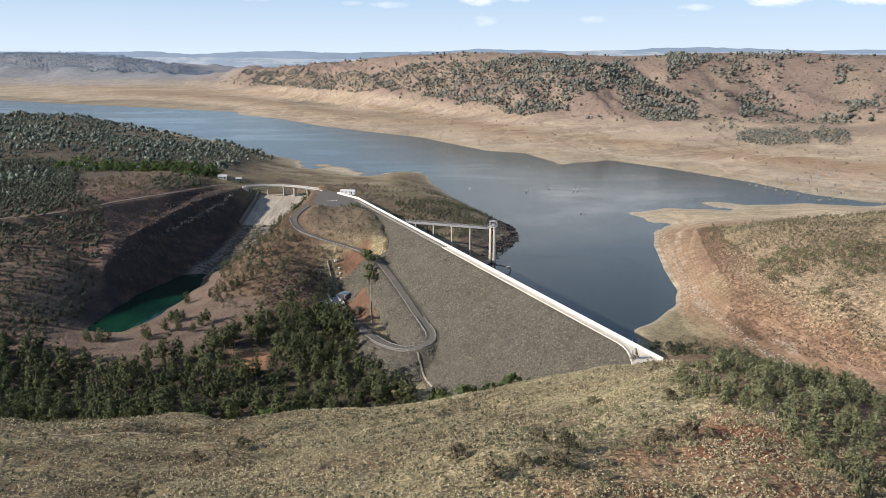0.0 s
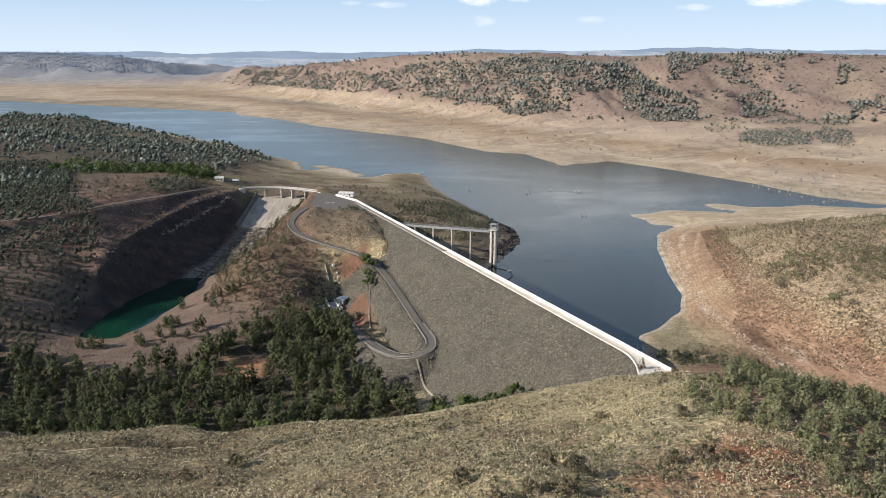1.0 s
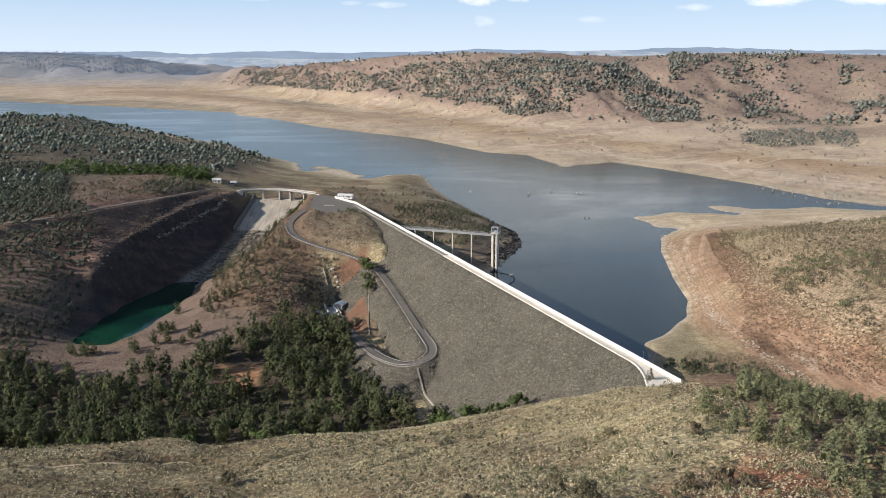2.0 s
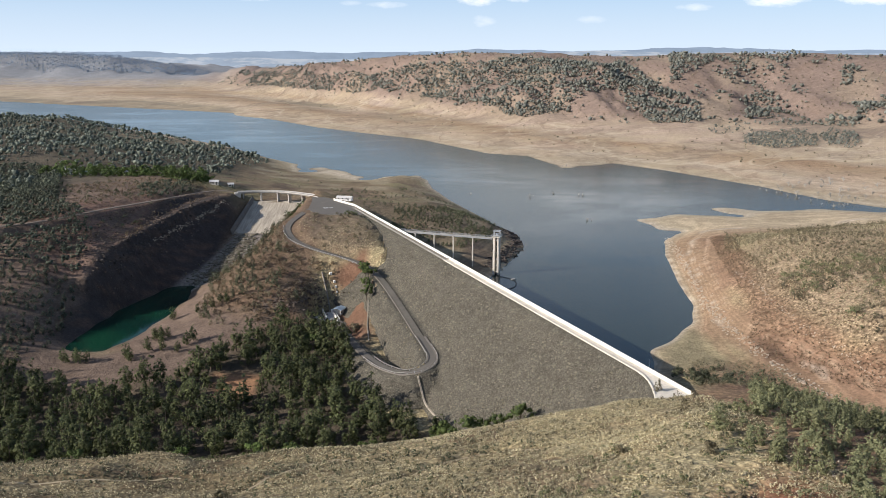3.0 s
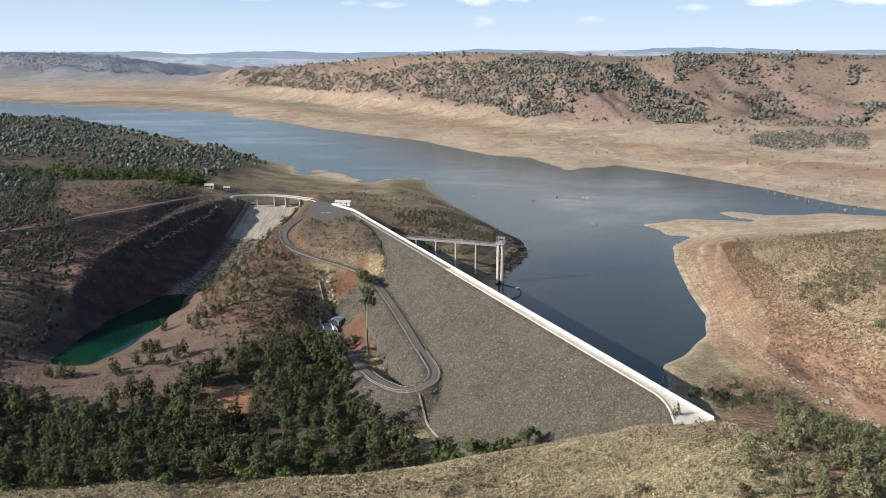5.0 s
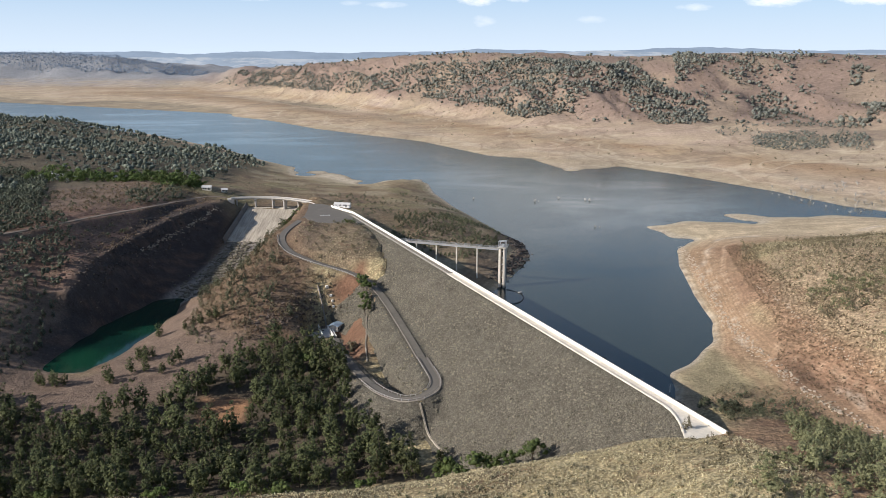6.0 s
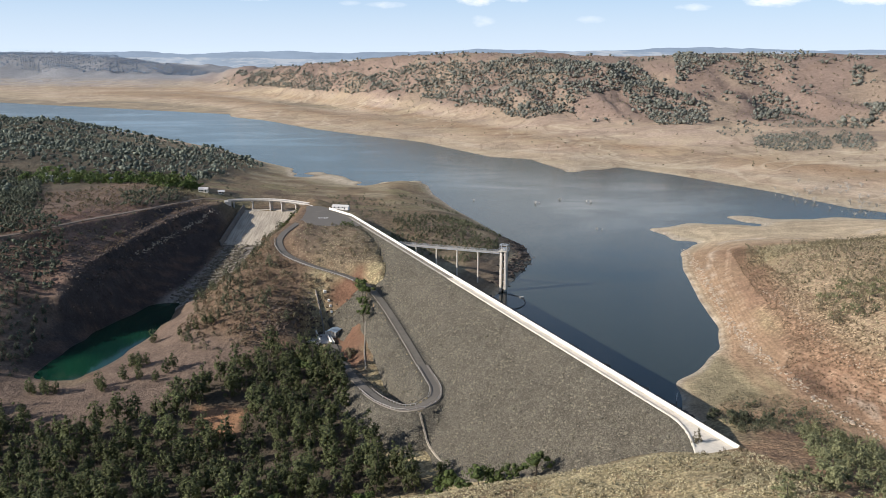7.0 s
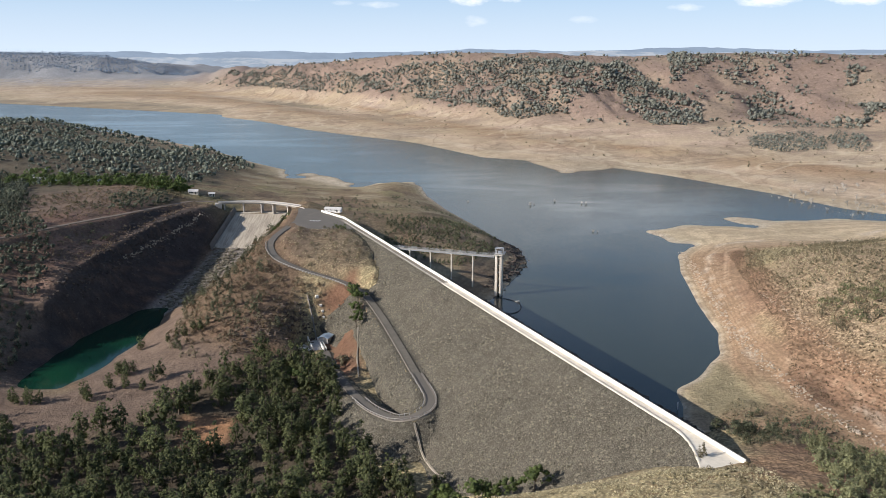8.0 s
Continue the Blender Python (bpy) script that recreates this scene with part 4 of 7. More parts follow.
    c = blend(c, (0.50, 0.41, 0.31), drawn * right * ledge * step_up(-0.3, 0.5, lumps(x * 0.8 + y * 0.6, y * 0.8 - x * 0.6, 13, 30)) * 0.7)
    ledge = 1 - step_up(0.15, 0.55, np.abs(z - 8.4 - lumps(x, y, 18, 40) * 0.9))
    c = blend(c, (0.45, 0.33, 0.22), drawn * right * ledge * 0.5)
    ledge = 1 - step_up(0.2, 0.6, np.abs(z - 2.6 - lumps(x, y, 20, 42) * 0.5))
    c = blend(c, (0.26, 0.165, 0.105), drawn * right * ledge * 0.5 * (1 - step_up(640, 700, y)))
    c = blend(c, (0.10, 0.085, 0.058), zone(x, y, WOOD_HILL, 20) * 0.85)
    cover = cover * (1 - zone(x, y, FOREST, 6)) * (1 - zone(x, y, POOL_BANK, 7)) * (1 - zone(x, y, RED_HUT, 6)) * (1 - 0.4 * hill)
    c = blend(c, (0.20, 0.112, 0.07), zone(x, y, NEAR_WOOD_RED, 8) * 0.75)
    return np.clip(c, 0.01, 0.9), cover, drawn * (1 - step_up(800, 1100, y)), far * (1 - step_up(22, 40, z))


def spread_axis(lo, fine_lo, fine_hi, hi, step, grow):
    out = list(np.arange(fine_lo, fine_hi + 0.01, step))
    d, v = step, fine_hi
    while v < hi:
        d *= grow
        v += d
        out.append(min(v, hi))
    d, v = step, fine_lo
    while v > lo:
        d *= grow
        v -= d
        out.insert(0, max(v, lo))
    return np.array(out)


def build_ground():
    gx = spread_axis(-3400, -270, 230, 3400, 2.5, 1.034)
    gy = spread_axis(-900, 130, 600, 4950, 2.3, 1.0125)
    gy = np.concatenate((gy[gy < 90][::5], gy[(gy >= 90)]))
    x, y = np.meshgrid(gx, gy)
    z = ground_height(x, y)
    # keep the sheet well under the dam
    s, p = dam_frame(x, y)
    core = (s > 4) & (s < 385) & (p > -20) & (p < 30)
    top = dam_height(x, y)
    z = np.where(core & (top > z - 1.0), np.minimum(z, top - 2.5), z)
    h, w = x.shape
    i = np.arange(h * w).reshape(h, w)
    quads = np.stack((i[:-1, :-1], i[:-1, 1:], i[1:, 1:], i[1:, :-1]), 2).reshape(-1, 4)
    me = big_mesh("ground", np.column_stack((x.ravel(), y.ravel(), z.ravel())), quads, GROUND, True)
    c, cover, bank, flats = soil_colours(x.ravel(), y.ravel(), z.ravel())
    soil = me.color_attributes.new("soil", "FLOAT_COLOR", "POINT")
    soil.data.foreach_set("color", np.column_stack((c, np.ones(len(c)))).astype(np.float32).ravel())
    me.attributes.new("cover", "FLOAT", "POINT").data.foreach_set("value", cover.astype(np.float32))
    me.attributes.new("flats", "FLOAT", "POINT").data.foreach_set("value", flats.astype(np.float32))
    me.attributes.new("bank", "FLOAT", "POINT").data.foreach_set("value", bank.astype(np.float32))
    tagged(new("ground", me), "dry grassy hills and bare red banks round a low reservoir", "ground", kind="structure")


build_ground()


# ---- water ----
def water_sheet(name, ring, z, material, label):
    bm = bmesh.new()
    bm.faces.new([bm.verts.new((x, y, z)) for x, y in ring])
    me = bpy.data.meshes.new(name)
    bm.to_mesh(me)
    bm.free()
    me.materials.append(material)
    tagged(new(name, me), label, "water", kind="structure")


water_sheet("water", [(92, 310), (700, 640), (700, 1400), (-3000, 3600), (-3000, 1600), (-400, 1250), (-260, 1000), (-110, 860), (-60, 700), (20, 480)], WATER, LAKE_WATER,
            "low reservoir of slate-blue wind-ruffled water")
water_sheet("water", [(-205, 445), (-186, 436), (-163, 448), (-152, 520), (-150, 575), (-165, 590), (-190, 585), (-206, 540)], POOL, POOL_WATER,
            "still dark green plunge pool below the spillway")


# ---- distance ----
def far_hills(name, y, base, rise, size, seed, colour, glow, label, lift=22, fields=0.0):
    """A long low range: a solid ridge with a sloping front."""
    x = np.linspace(-3300, 3300, 420)
    base = base + lift * step_up(-600, 900, x)
    top = base + rise * (0.5 + 0.5 * lumps(x, x * 0, size, seed)) * (0.7 + 0.5 * lumps(x, x * 0, size * 3.1, seed + 1)) + lumps(x, x * 0, size / 6, seed + 2) * rise * 0.07
    n = len(x)
    v = np.vstack((np.column_stack((x, np.full(n, y - 60.0), np.full(n, 20.0))), np.column_stack((x, np.full(n, y + 0.0), top)), np.column_stack((x, np.full(n, y + 40.0), np.full(n, 20.0)))))
    i = np.arange(n - 1)
    q = np.vstack((np.column_stack((i, i + 1, i + n + 1, i + n)), np.column_stack((i + n, i + n + 1, i + 2 * n + 1, i + 2 * n))))
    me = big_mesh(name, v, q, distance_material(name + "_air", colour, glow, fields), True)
    tagged(new(name, me), label, "backdrop", kind="structure")


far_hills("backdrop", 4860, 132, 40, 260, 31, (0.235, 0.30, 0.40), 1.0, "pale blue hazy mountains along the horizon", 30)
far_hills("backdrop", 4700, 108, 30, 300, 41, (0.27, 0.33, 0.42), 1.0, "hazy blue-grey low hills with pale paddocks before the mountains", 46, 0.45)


# ---- roads ----
def smooth_line(line, step=3.0):
    """A curve through the line's points."""
    p = np.array(line, float)
    out = []
    for i in range(len(p) - 1):
        a, b, c, d = p[max(i - 1, 0)], p[i], p[i + 1], p[min(i + 2, len(p) - 1)]
        n = max(2, int(np.hypot(*(c - b)[:2]) / step))
        for t in np.arange(n) / n:
            out.append(0.5 * (2 * b + (c - a) * t + (2 * a - 5 * b + 4 * c - d) * t * t + (3 * b - a - 3 * c + d) * t ** 3))
    out.append(p[-1])
    return np.array(out)


ROAD_LINE = smooth_line(ROAD, 2.0)
BEND_A = int(np.argmin(np.hypot(ROAD_LINE[:, 0] + 41.3, ROAD_LINE[:, 1] - 528)))
BEND_B = int(np.argmin(np.hypot(ROAD_LINE[:, 0] + 12.6, ROAD_LINE[:, 1] - 433)))
for first, last, half, material, label in ((0, BEND_A, 2.05, ASPHALT, "narrow grey asphalt service road round the hill"),
                                           (BEND_A, BEND_B, 1.7, STONY, "stony grey service track down the dam face"),
                                           (BEND_B, len(ROAD_LINE) - 1, 1.9, ASPHALT, "grey asphalt hairpin bend at the dam's foot")):
    strip = sweep("road", ROAD_LINE[first:last + 1], [(-half, 0), (half, 0), (half + 0.45, -0.6), (-half - 0.45, -0.6)], material)
    tagged(new("road", strip), label, "road", kind="structure")
tagged(new("road", sweep("road", smooth_line(LEFT_ROAD, 6), [(-1.9, 0), (1.9, 0), (2.4, -0.8), (-2.4, -0.8)], DIRT)), "narrow brown dirt road along the wooded bank", "road", kind="structure")


def shoulder(line, side, name, label):
    pts = np.array(line)
    tagged(new(name, sweep(name, pts, [(side - 0.45, 0.02), (side + 0.45, 0.02), (side + 0.7, -0.5), (side - 0.7, -0.5)], DUSTY)), label, "road edge", kind="structure")


shoulder(ROAD_LINE[BEND_B:BEND_B + 34], -2.45, "pavement", "dusty gravel shoulder beside the asphalt")


def parking():
    ring = [(-106, 714), (-95, 712), (-84.5, 699), (-66, 668), (-57, 640), (-60, 634), (-74, 634), (-88, 637), (-97, 648), (-101, 660), (-103, 690)]
    bm = bmesh.new()
    top = [bm.verts.new((x, y, 25.03)) for x, y in ring]
    low = [bm.verts.new((x, y, 24.2)) for x, y in ring]
    bm.faces.new(top)
    for i in range(len(ring)):
        j = (i + 1) % len(ring)
        bm.faces.new((top[i], low[i], low[j], top[j]))
    bmesh.ops.recalc_face_normals(bm, faces=bm.faces[:])
    me = bpy.data.meshes.new("pavement")
    bm.to_mesh(me)
    bm.free()
    me.materials.append(ASPHALT)
    lot = tagged(new("pavement", me), "grey asphalt turning place at the end of the crest", "pavement", kind="structure")
    for cx in (-89.0, -85.0):
        a = np.linspace(0, 2 * np.pi, 25)[:-1]
        ringv = np.vstack([np.column_stack((cx + r * np.cos(a), 664 + r * np.sin(a), np.full(24, 25.036))) for r in (1.7, 1.2)])
        q = [(i, (i + 1) % 24, 24 + (i + 1) % 24, 24 + i) for i in range(24)]
        part("painted_ring", mesh_of("painted_ring", ringv, q, WHITE_PAINT), lot, "white painted ring on asphalt")


parking()


# ---- dam ----
def dam_point(s, p, z=0.0):
    return (WALL_A[0] + DAM_D[0] * s + DAM_N[0] * p, WALL_A[1] + DAM_D[1] * s + DAM_N[1] * p, z)


def flare_at(s):
    return 9.5 * max(0.0, 1 - s / 24.0) ** 1.6


def build_dam():
    dam = thing("embankment_dam", "long grey rockfill dam with a white crest wall", "dam", dam_point(190, 0, 0))
    back = dam.matrix_basis.inverted()

    def world_part(name, me, label="", parent=None):
        me.transform(back)
        return part(name, me, parent or dam, label)

    s, p = np.meshgrid(np.arange(-10, 397, 1.5), np.arange(-48, 79, 1.2))
    x, y = WALL_A[0] + DAM_D[0] * s + DAM_N[0] * p, WALL_A[1] + DAM_D[1] * s + DAM_N[1] * p
    z = dam_height(x, y)
    g = ground_height(x, y)
    z = z + np.where((p > 6) | (p < -2), lumps(x, y, 2.6, 51) * 0.22 + lumps(x, y, 7, 52) * 0.2, 0) * np.where(to_line(x, y, ROAD)[0] < 4.2, 0, 1)
    near = step_up(395, 385, s) * step_up(-9, 2, s)
    z = np.where(near > 0.5, z, np.minimum(z, g + 0.1))
    h, w = x.shape
    i = np.arange(h * w).reshape(h, w)
    q = np.stack((i[:-1, :-1], i[1:, :-1], i[1:, 1:], i[:-1, 1:]), 2).reshape(-1, 4)
    keep = (z - g).ravel()[q].max(1) > -1.6
    q = q[keep]
    used, q = np.unique(q, return_inverse=True)
    v = np.column_stack((x.ravel(), y.ravel(), z.ravel()))[used]
    me = big_mesh("rockfill", v, q.reshape(-1, 4), ROCKFILL, True)
    world_part("rockfill", me, "grey-brown rockfill slope")

    # loose stones all over the downstream face, and along the waterline upstream
    n = 26000
    ss, pp = RNG.uniform(2, 385, n), 4.6 + RNG.uniform(0, 1, n) * 72
    xs, ys = WALL_A[0] + DAM_D[0] * ss + DAM_N[0] * pp, WALL_A[1] + DAM_D[1] * ss + DAM_N[1] * pp
    zs, gs = dam_height(xs, ys), ground_height(xs, ys)
    flare = 9.5 * np.clip(1 - ss / 24.0, 0, 1) ** 1.6
    ok = (zs > gs - 0.3) & (to_line(xs, ys, ROAD)[0] > 4.6) & (pp > 5.4 + flare)
    xs, ys, zs = xs[ok], ys[ok], zs[ok]
    size = RNG.gamma(5, 0.088, len(xs)).clip(0.22, 1.0)
    me = rocks("rubble", xs, ys, zs - size * 0.05, size, STONE)
    ob = world_part("rubble", me, "angular grey fill stones")
    tagged(ob, kind="stuff")
    n = 2600
    ss, pp = RNG.uniform(2, 350, n), -RNG.uniform(0.8, 44, n)
    xs, ys = WALL_A[0] + DAM_D[0] * ss + DAM_N[0] * pp, WALL_A[1] + DAM_D[1] * ss + DAM_N[1] * pp
    size = RNG.gamma(4, 0.28, n).clip(0.4, 2.4)
    ob = world_part("riprap", rocks("rubble", xs, ys, dam_height(xs, ys), size, DARK_STONE), "dark riprap boulders")
    tagged(ob, kind="stuff")

    # crest roadway, which widens into a cream apron at the near end
    def roadway(name, edge, material, label):
        top = [dam_point(a, 0.25, CREST) for a, b in edge] + [dam_point(a, b, CREST) for a, b in edge] + [dam_point(a, b + 0.3, CREST - 0.8) for a, b in edge]
        n = len(edge)
        f = [(i, i + n, i + n + 1, i + 1) for i in range(n - 1)] + [(i + n, i + 2 * n, i + 2 * n + 1, i + n + 1) for i in range(n - 1)]
        world_part(name, mesh_of(name, top, f, material), label)

    roadway("apron", [(-6.0, 13.2)] + [(k, 3.6 + flare_at(k)) for k in (-2, 2, 5, 8, 11, 14, 17, 20, 24, 30)], CREST_CONCRETE, "cream gravel apron at the near end of the crest")
    roadway("crest_road", [(30, 3.6)] + [(k, 3.6) for k in range(50, 211, 20)], CREST_CONCRETE, "pale gravel crest roadway")
    roadway("crest_road", [(k, 3.6) for k in range(210, 391, 20)] + [(392, 3.6)], DUSTY, "grey gravel crest roadway")

    # wave wall along the upstream edge, panel by panel
    line = [np.array(WALL_A) - DAM_D * 3.0, np.array(WALL_C), np.array(WALL_B)]
    panel = {}
    for a, b in zip(line[:-1], line[1:]):
        length = float(np.hypot(*(b - a)))
        count = max(1, round(length / 9.0))
        step = length / count
        turn = math.degrees(math.atan2(*(b - a)[::-1]))
        me = panel.setdefault(round(step, 3), box("wall_panel", (step - 0.04, 0.30, 1.45), WALL_CONCRETE, 0.03))
        cap = box("cap", (step - 0.03, 0.5, 0.16), WALL_CONCRETE, 0.03)
        for k in range(count):
            c = a + (b - a) * (k + 0.5) / count
            ob = part("wall_panel", me, dam, "", back @ pose(c[0], c[1], CREST + 0.5, 0, 0, turn))
            part("cap", cap, ob, "", pose(0, 0, 0.805))
    # low white blocks along the downstream edge
    block = box("kerb_block", (1.75, 0.3, 0.26), GREY_CONCRETE, 0.04)
    path = []
    k = 4.0
    while k < 386:
        path.append((k, 3.35 + flare_at(k)))
        k += 2.1 / math.hypot(1, (flare_at(k + 0.5) - flare_at(k)) * 2)
    for (s0, p0), (s1, p1) in zip(path[:-1], path[1:]):
        q0, q1 = dam_point(s0, p0), dam_point(s1, p1)
        turn = math.degrees(math.atan2(q1[1] - q0[1], q1[0] - q0[0]))
        part("kerb_block", block, dam, "", back @ pose(q0[0], q0[1], CREST + 0.24, 0, 0, turn))


build_dam()


def rail_line(line, label, name="guard_rail", gap=4.0):
    """Steel beam on posts along a line on the surface."""
    pts = along(line, gap)
    rail = thing(name, label, "guard rail", tuple(pts[0]))
    back = rail.matrix_basis.inverted()
    beam = sweep("beam", pts + np.array((0, 0, 0.62)), [(-0.05, -0.11), (0.05, -0.11), (0.09, 0), (0.05, 0.11), (-0.05, 0.11)], RAIL_PAINT)
    beam.transform(back)
    part("beam", beam, rail, "dull pale steel beam")
    post = box("post", (0.14, 0.14, 1.0), STEEL, 0.02)
    for q in pts[::1]:
        part("post", post, rail, "", back @ Matrix.Translation((q[0], q[1], q[2] + 0.3)))


def offset(line, d):
    line = np.array(line, float)
    t = np.gradient(line[:, :2], axis=0)
    t /= np.linalg.norm(t, axis=1)[:, None]
    return np.column_stack((line[:, :2] + np.column_stack((t[:, 1], -t[:, 0])) * d, line[:, 2]))


for ledge in LEDGES:
    flat = smooth_line([(x, y, 0) for x, y in ledge], 2.0)
    flat[:, 2] = ground_height(flat[:, 0], flat[:, 1]) + 0.12
    tagged(new("pavement", sweep("pavement", flat, [(-0.35, 0), (0.35, 0), (0.9, -0.6), (-0.9, -0.6)], PATH_EARTH)), "narrow pale stock path worn into the grassy slope", "path", kind="structure")
rail_line(offset(ROAD_LINE, 2.3)[BEND_B:BEND_B + 36:2], "pale guard rail round the inside of the hairpin")
rail_line(offset(ROAD_LINE, -2.6)[BEND_B + 5:BEND_B + 36:2], "pale guard rail round the outside of the hairpin")
rail_line(offset(ROAD_LINE, 2.9)[40:84:2], "pale guard rail along the upper bend of the road")


def kerb_wall(line, label):
    pts = np.array(line)
    tagged(new("trim", sweep("kerb", pts, [(-0.15, -0.4), (0.15, -0.4), (0.12, 0.2), (-0.12, 0.2)], DUSTY)), label, "kerb", kind="structure")


kerb_wall(offset(ROAD_LINE, 2.2)[BEND_A:BEND_B + 1], "low concrete kerb beside the sloping service road")


def drain(line, label, width=0.65):
    pts = smooth_line([(x, y, float(surface(np.array([x]), np.array([y]))[0]) + 0.35) for x, y in along(line, 4.0)], 2.0)
    w = width / 2
    tagged(new("drain_channel", sweep("drain_channel", pts, [(-w, -0.5), (w, -0.5), (w, 0.12), (w - 0.15, 0.12), (w - 0.15, -0.1), (0.15 - w, -0.1), (0.15 - w, 0.12), (-w, 0.12)], SLAB_CONCRETE)),
           label, "drain")


drain([(-12.5, 391.5), (-9.5, 382), (-5.5, 371), (-2, 363)], "narrow concrete drain down the rockfill below the hairpin")
drain([(-43.6, 500), (-42.6, 486), (-41.8, 472.3), (-39.6, 455.3)], "narrow concrete drain along the edge of the rockfill", 0.55)


# ---- spillway ----
def chute_z(y):
    return 17.0 - 13.2 * (735 - y) / 62


def chute_edges(y):
    k = (735 - y) / 62
    return -158 - 2 * k, -118 - 12 * k


def build_spillway():
    spill = thing("spillway", "weathered concrete chute spillway with side walls", "spillway", (-138, 735, 10))
    back = spill.matrix_basis.inverted()
    rows, cols = 7, 6
    for i in range(rows):
        y0, y1 = 735 - 62 * i / rows - 0.06, 735 - 62 * (i + 1) / rows + 0.06
        for j in range(cols):
            v = []
            for y in (y0, y1):
                a, b = chute_edges(y)
                for u in (j / cols + 0.0015, (j + 1) / cols - 0.0015):
                    v.append((a + (b - a) * u, y, chute_z(y)))
            v += [(x, y, z - 0.5) for x, y, z in v]
            f = [(0, 1, 3, 2), (4, 6, 7, 5), (0, 4, 5, 1), (2, 3, 7, 6), (0, 2, 6, 4), (1, 5, 7, 3)]
            me = mesh_of("slab", v, f, CHUTE_CONCRETE)
            me.transform(back)
            part("slab", me, spill)
    # sill under the bridge, side walls
    sill = sweep("sill", [(-160, 737, 16.6), (-138, 741, 16.6), (-116, 736.5, 16.6)], [(-2.4, -2), (2.4, -2), (1.6, 0.5), (0, 1.0), (-1.6, 0.5)], SLAB_CONCRETE)
    sill.transform(back)
    part("sill", sill, spill, "rounded concrete overflow sill")
    ys = np.linspace(740, 671, 12)
    left = [(chute_edges(y)[0] - 0.3, y, chute_z(y)) for y in ys]
    right = [(chute_edges(y)[1] + 0.3, y, chute_z(y)) for y in ys]
    for name, line, prof in (("side_wall", left, [(-0.6, -1.2), (0.6, -1.2), (1.8, 3.4), (1.3, 3.4)]), ("side_wall", right, [(-0.6, -1.2), (0.4, -1.2), (0.3, 1.3), (-0.3, 1.3)])):
        me = sweep(name, line, prof, SHADE_CONCRETE)
        me.transform(back)
        part(name, me, spill, "stained concrete side wall, coloured dark for its shade")


build_spillway()


def handrail(line, parent, back, height=1.1, gap=3.0, material=STEEL, posts=True):
    line = np.array(line, float)
    for h in (height, height * 0.55):
        me = sweep("rail", line + np.array((0, 0, h)), [(-0.05, -0.05), (0.05, -0.05), (0.05, 0.05), (-0.05, 0.05)], material)
        me.transform(back)
        part("rail", me, parent)
    if posts:
        post = box("post", (0.09, 0.09, height), material, 0.01)
        for q in along(line, gap):
            part("post", post, parent, "", back @ Matrix.Translation((q[0], q[1], q[2] + height / 2)))


def build_road_bridge():
    deck_line = smooth_line([(-171, 736.5, 25.1), (-158, 740, 25.2), (-147, 740.6, 25.3), (-135, 738.3, 25.3), (-123.5, 733, 25.3), (-113, 726.4, 25.2), (-104, 719, 25.1), (-99, 713, 25.0)], 2.5)
    bridge = thing("road_bridge", "curved pale concrete road bridge over the spillway", "bridge", (-136, 738, 16))
    back = bridge.matrix_basis.inverted()
    me = sweep("deck", deck_line, [(-2.9, 0), (2.9, 0), (2.9, -0.35), (1.7, -0.5), (1.7, -1.2), (-1.7, -1.2), (-1.7, -0.5), (-2.9, -0.35)], GREY_CONCRETE)
    me.transform(back)
    part("deck", me, bridge, "pale concrete deck")
    for side in (-2.8, 2.8):
        me = sweep("parapet", offset(deck_line, side), [(-0.12, 0.0), (0.12, 0.0), (0.09, 0.6), (-0.09, 0.6)], GREY_CONCRETE)
        me.transform(back)
        part("parapet", me, bridge, "whitish concrete parapet")
    for u in (0.10, 0.26, 0.42, 0.58, 0.73):
        i = int(u * (len(deck_line) - 1))
        p, d = deck_line[i], deck_line[i + 1] - deck_line[i]
        turn = math.degrees(math.atan2(d[1], d[0]))
        base = min(15.0, float(ground_height(np.array([p[0]]), np.array([p[1]]))[0]) - 0.5)
        h = p[2] - 1.2 - base
        ob = part("pier", box("pier", (1.0, 3.6, h), GREY_CONCRETE, 0.08), bridge, "square concrete pier", back @ pose(p[0], p[1], base + h / 2, 0, 0, turn))
        part("pier_cap", box("pier_cap", (1.3, 5.2, 0.5), GREY_CONCRETE, 0.05), ob, "", pose(0, 0, h / 2 - 0.2))
    for u, s in ((0.02, 5.0), (0.95, 5.0)):
        i = int(u * (len(deck_line) - 2))
        p, d = deck_line[i], deck_line[i + 1] - deck_line[i]
        part("abutment", box("abutment", (s, 6.2, 5.0), GREY_CONCRETE, 0.1), bridge, "", back @ pose(p[0], p[1], 22.2, 0, 0, math.degrees(math.atan2(d[1], d[0]))))


build_road_bridge()


# ---- intake tower and its footbridge ----
TOWER = (32.3, 565.0)


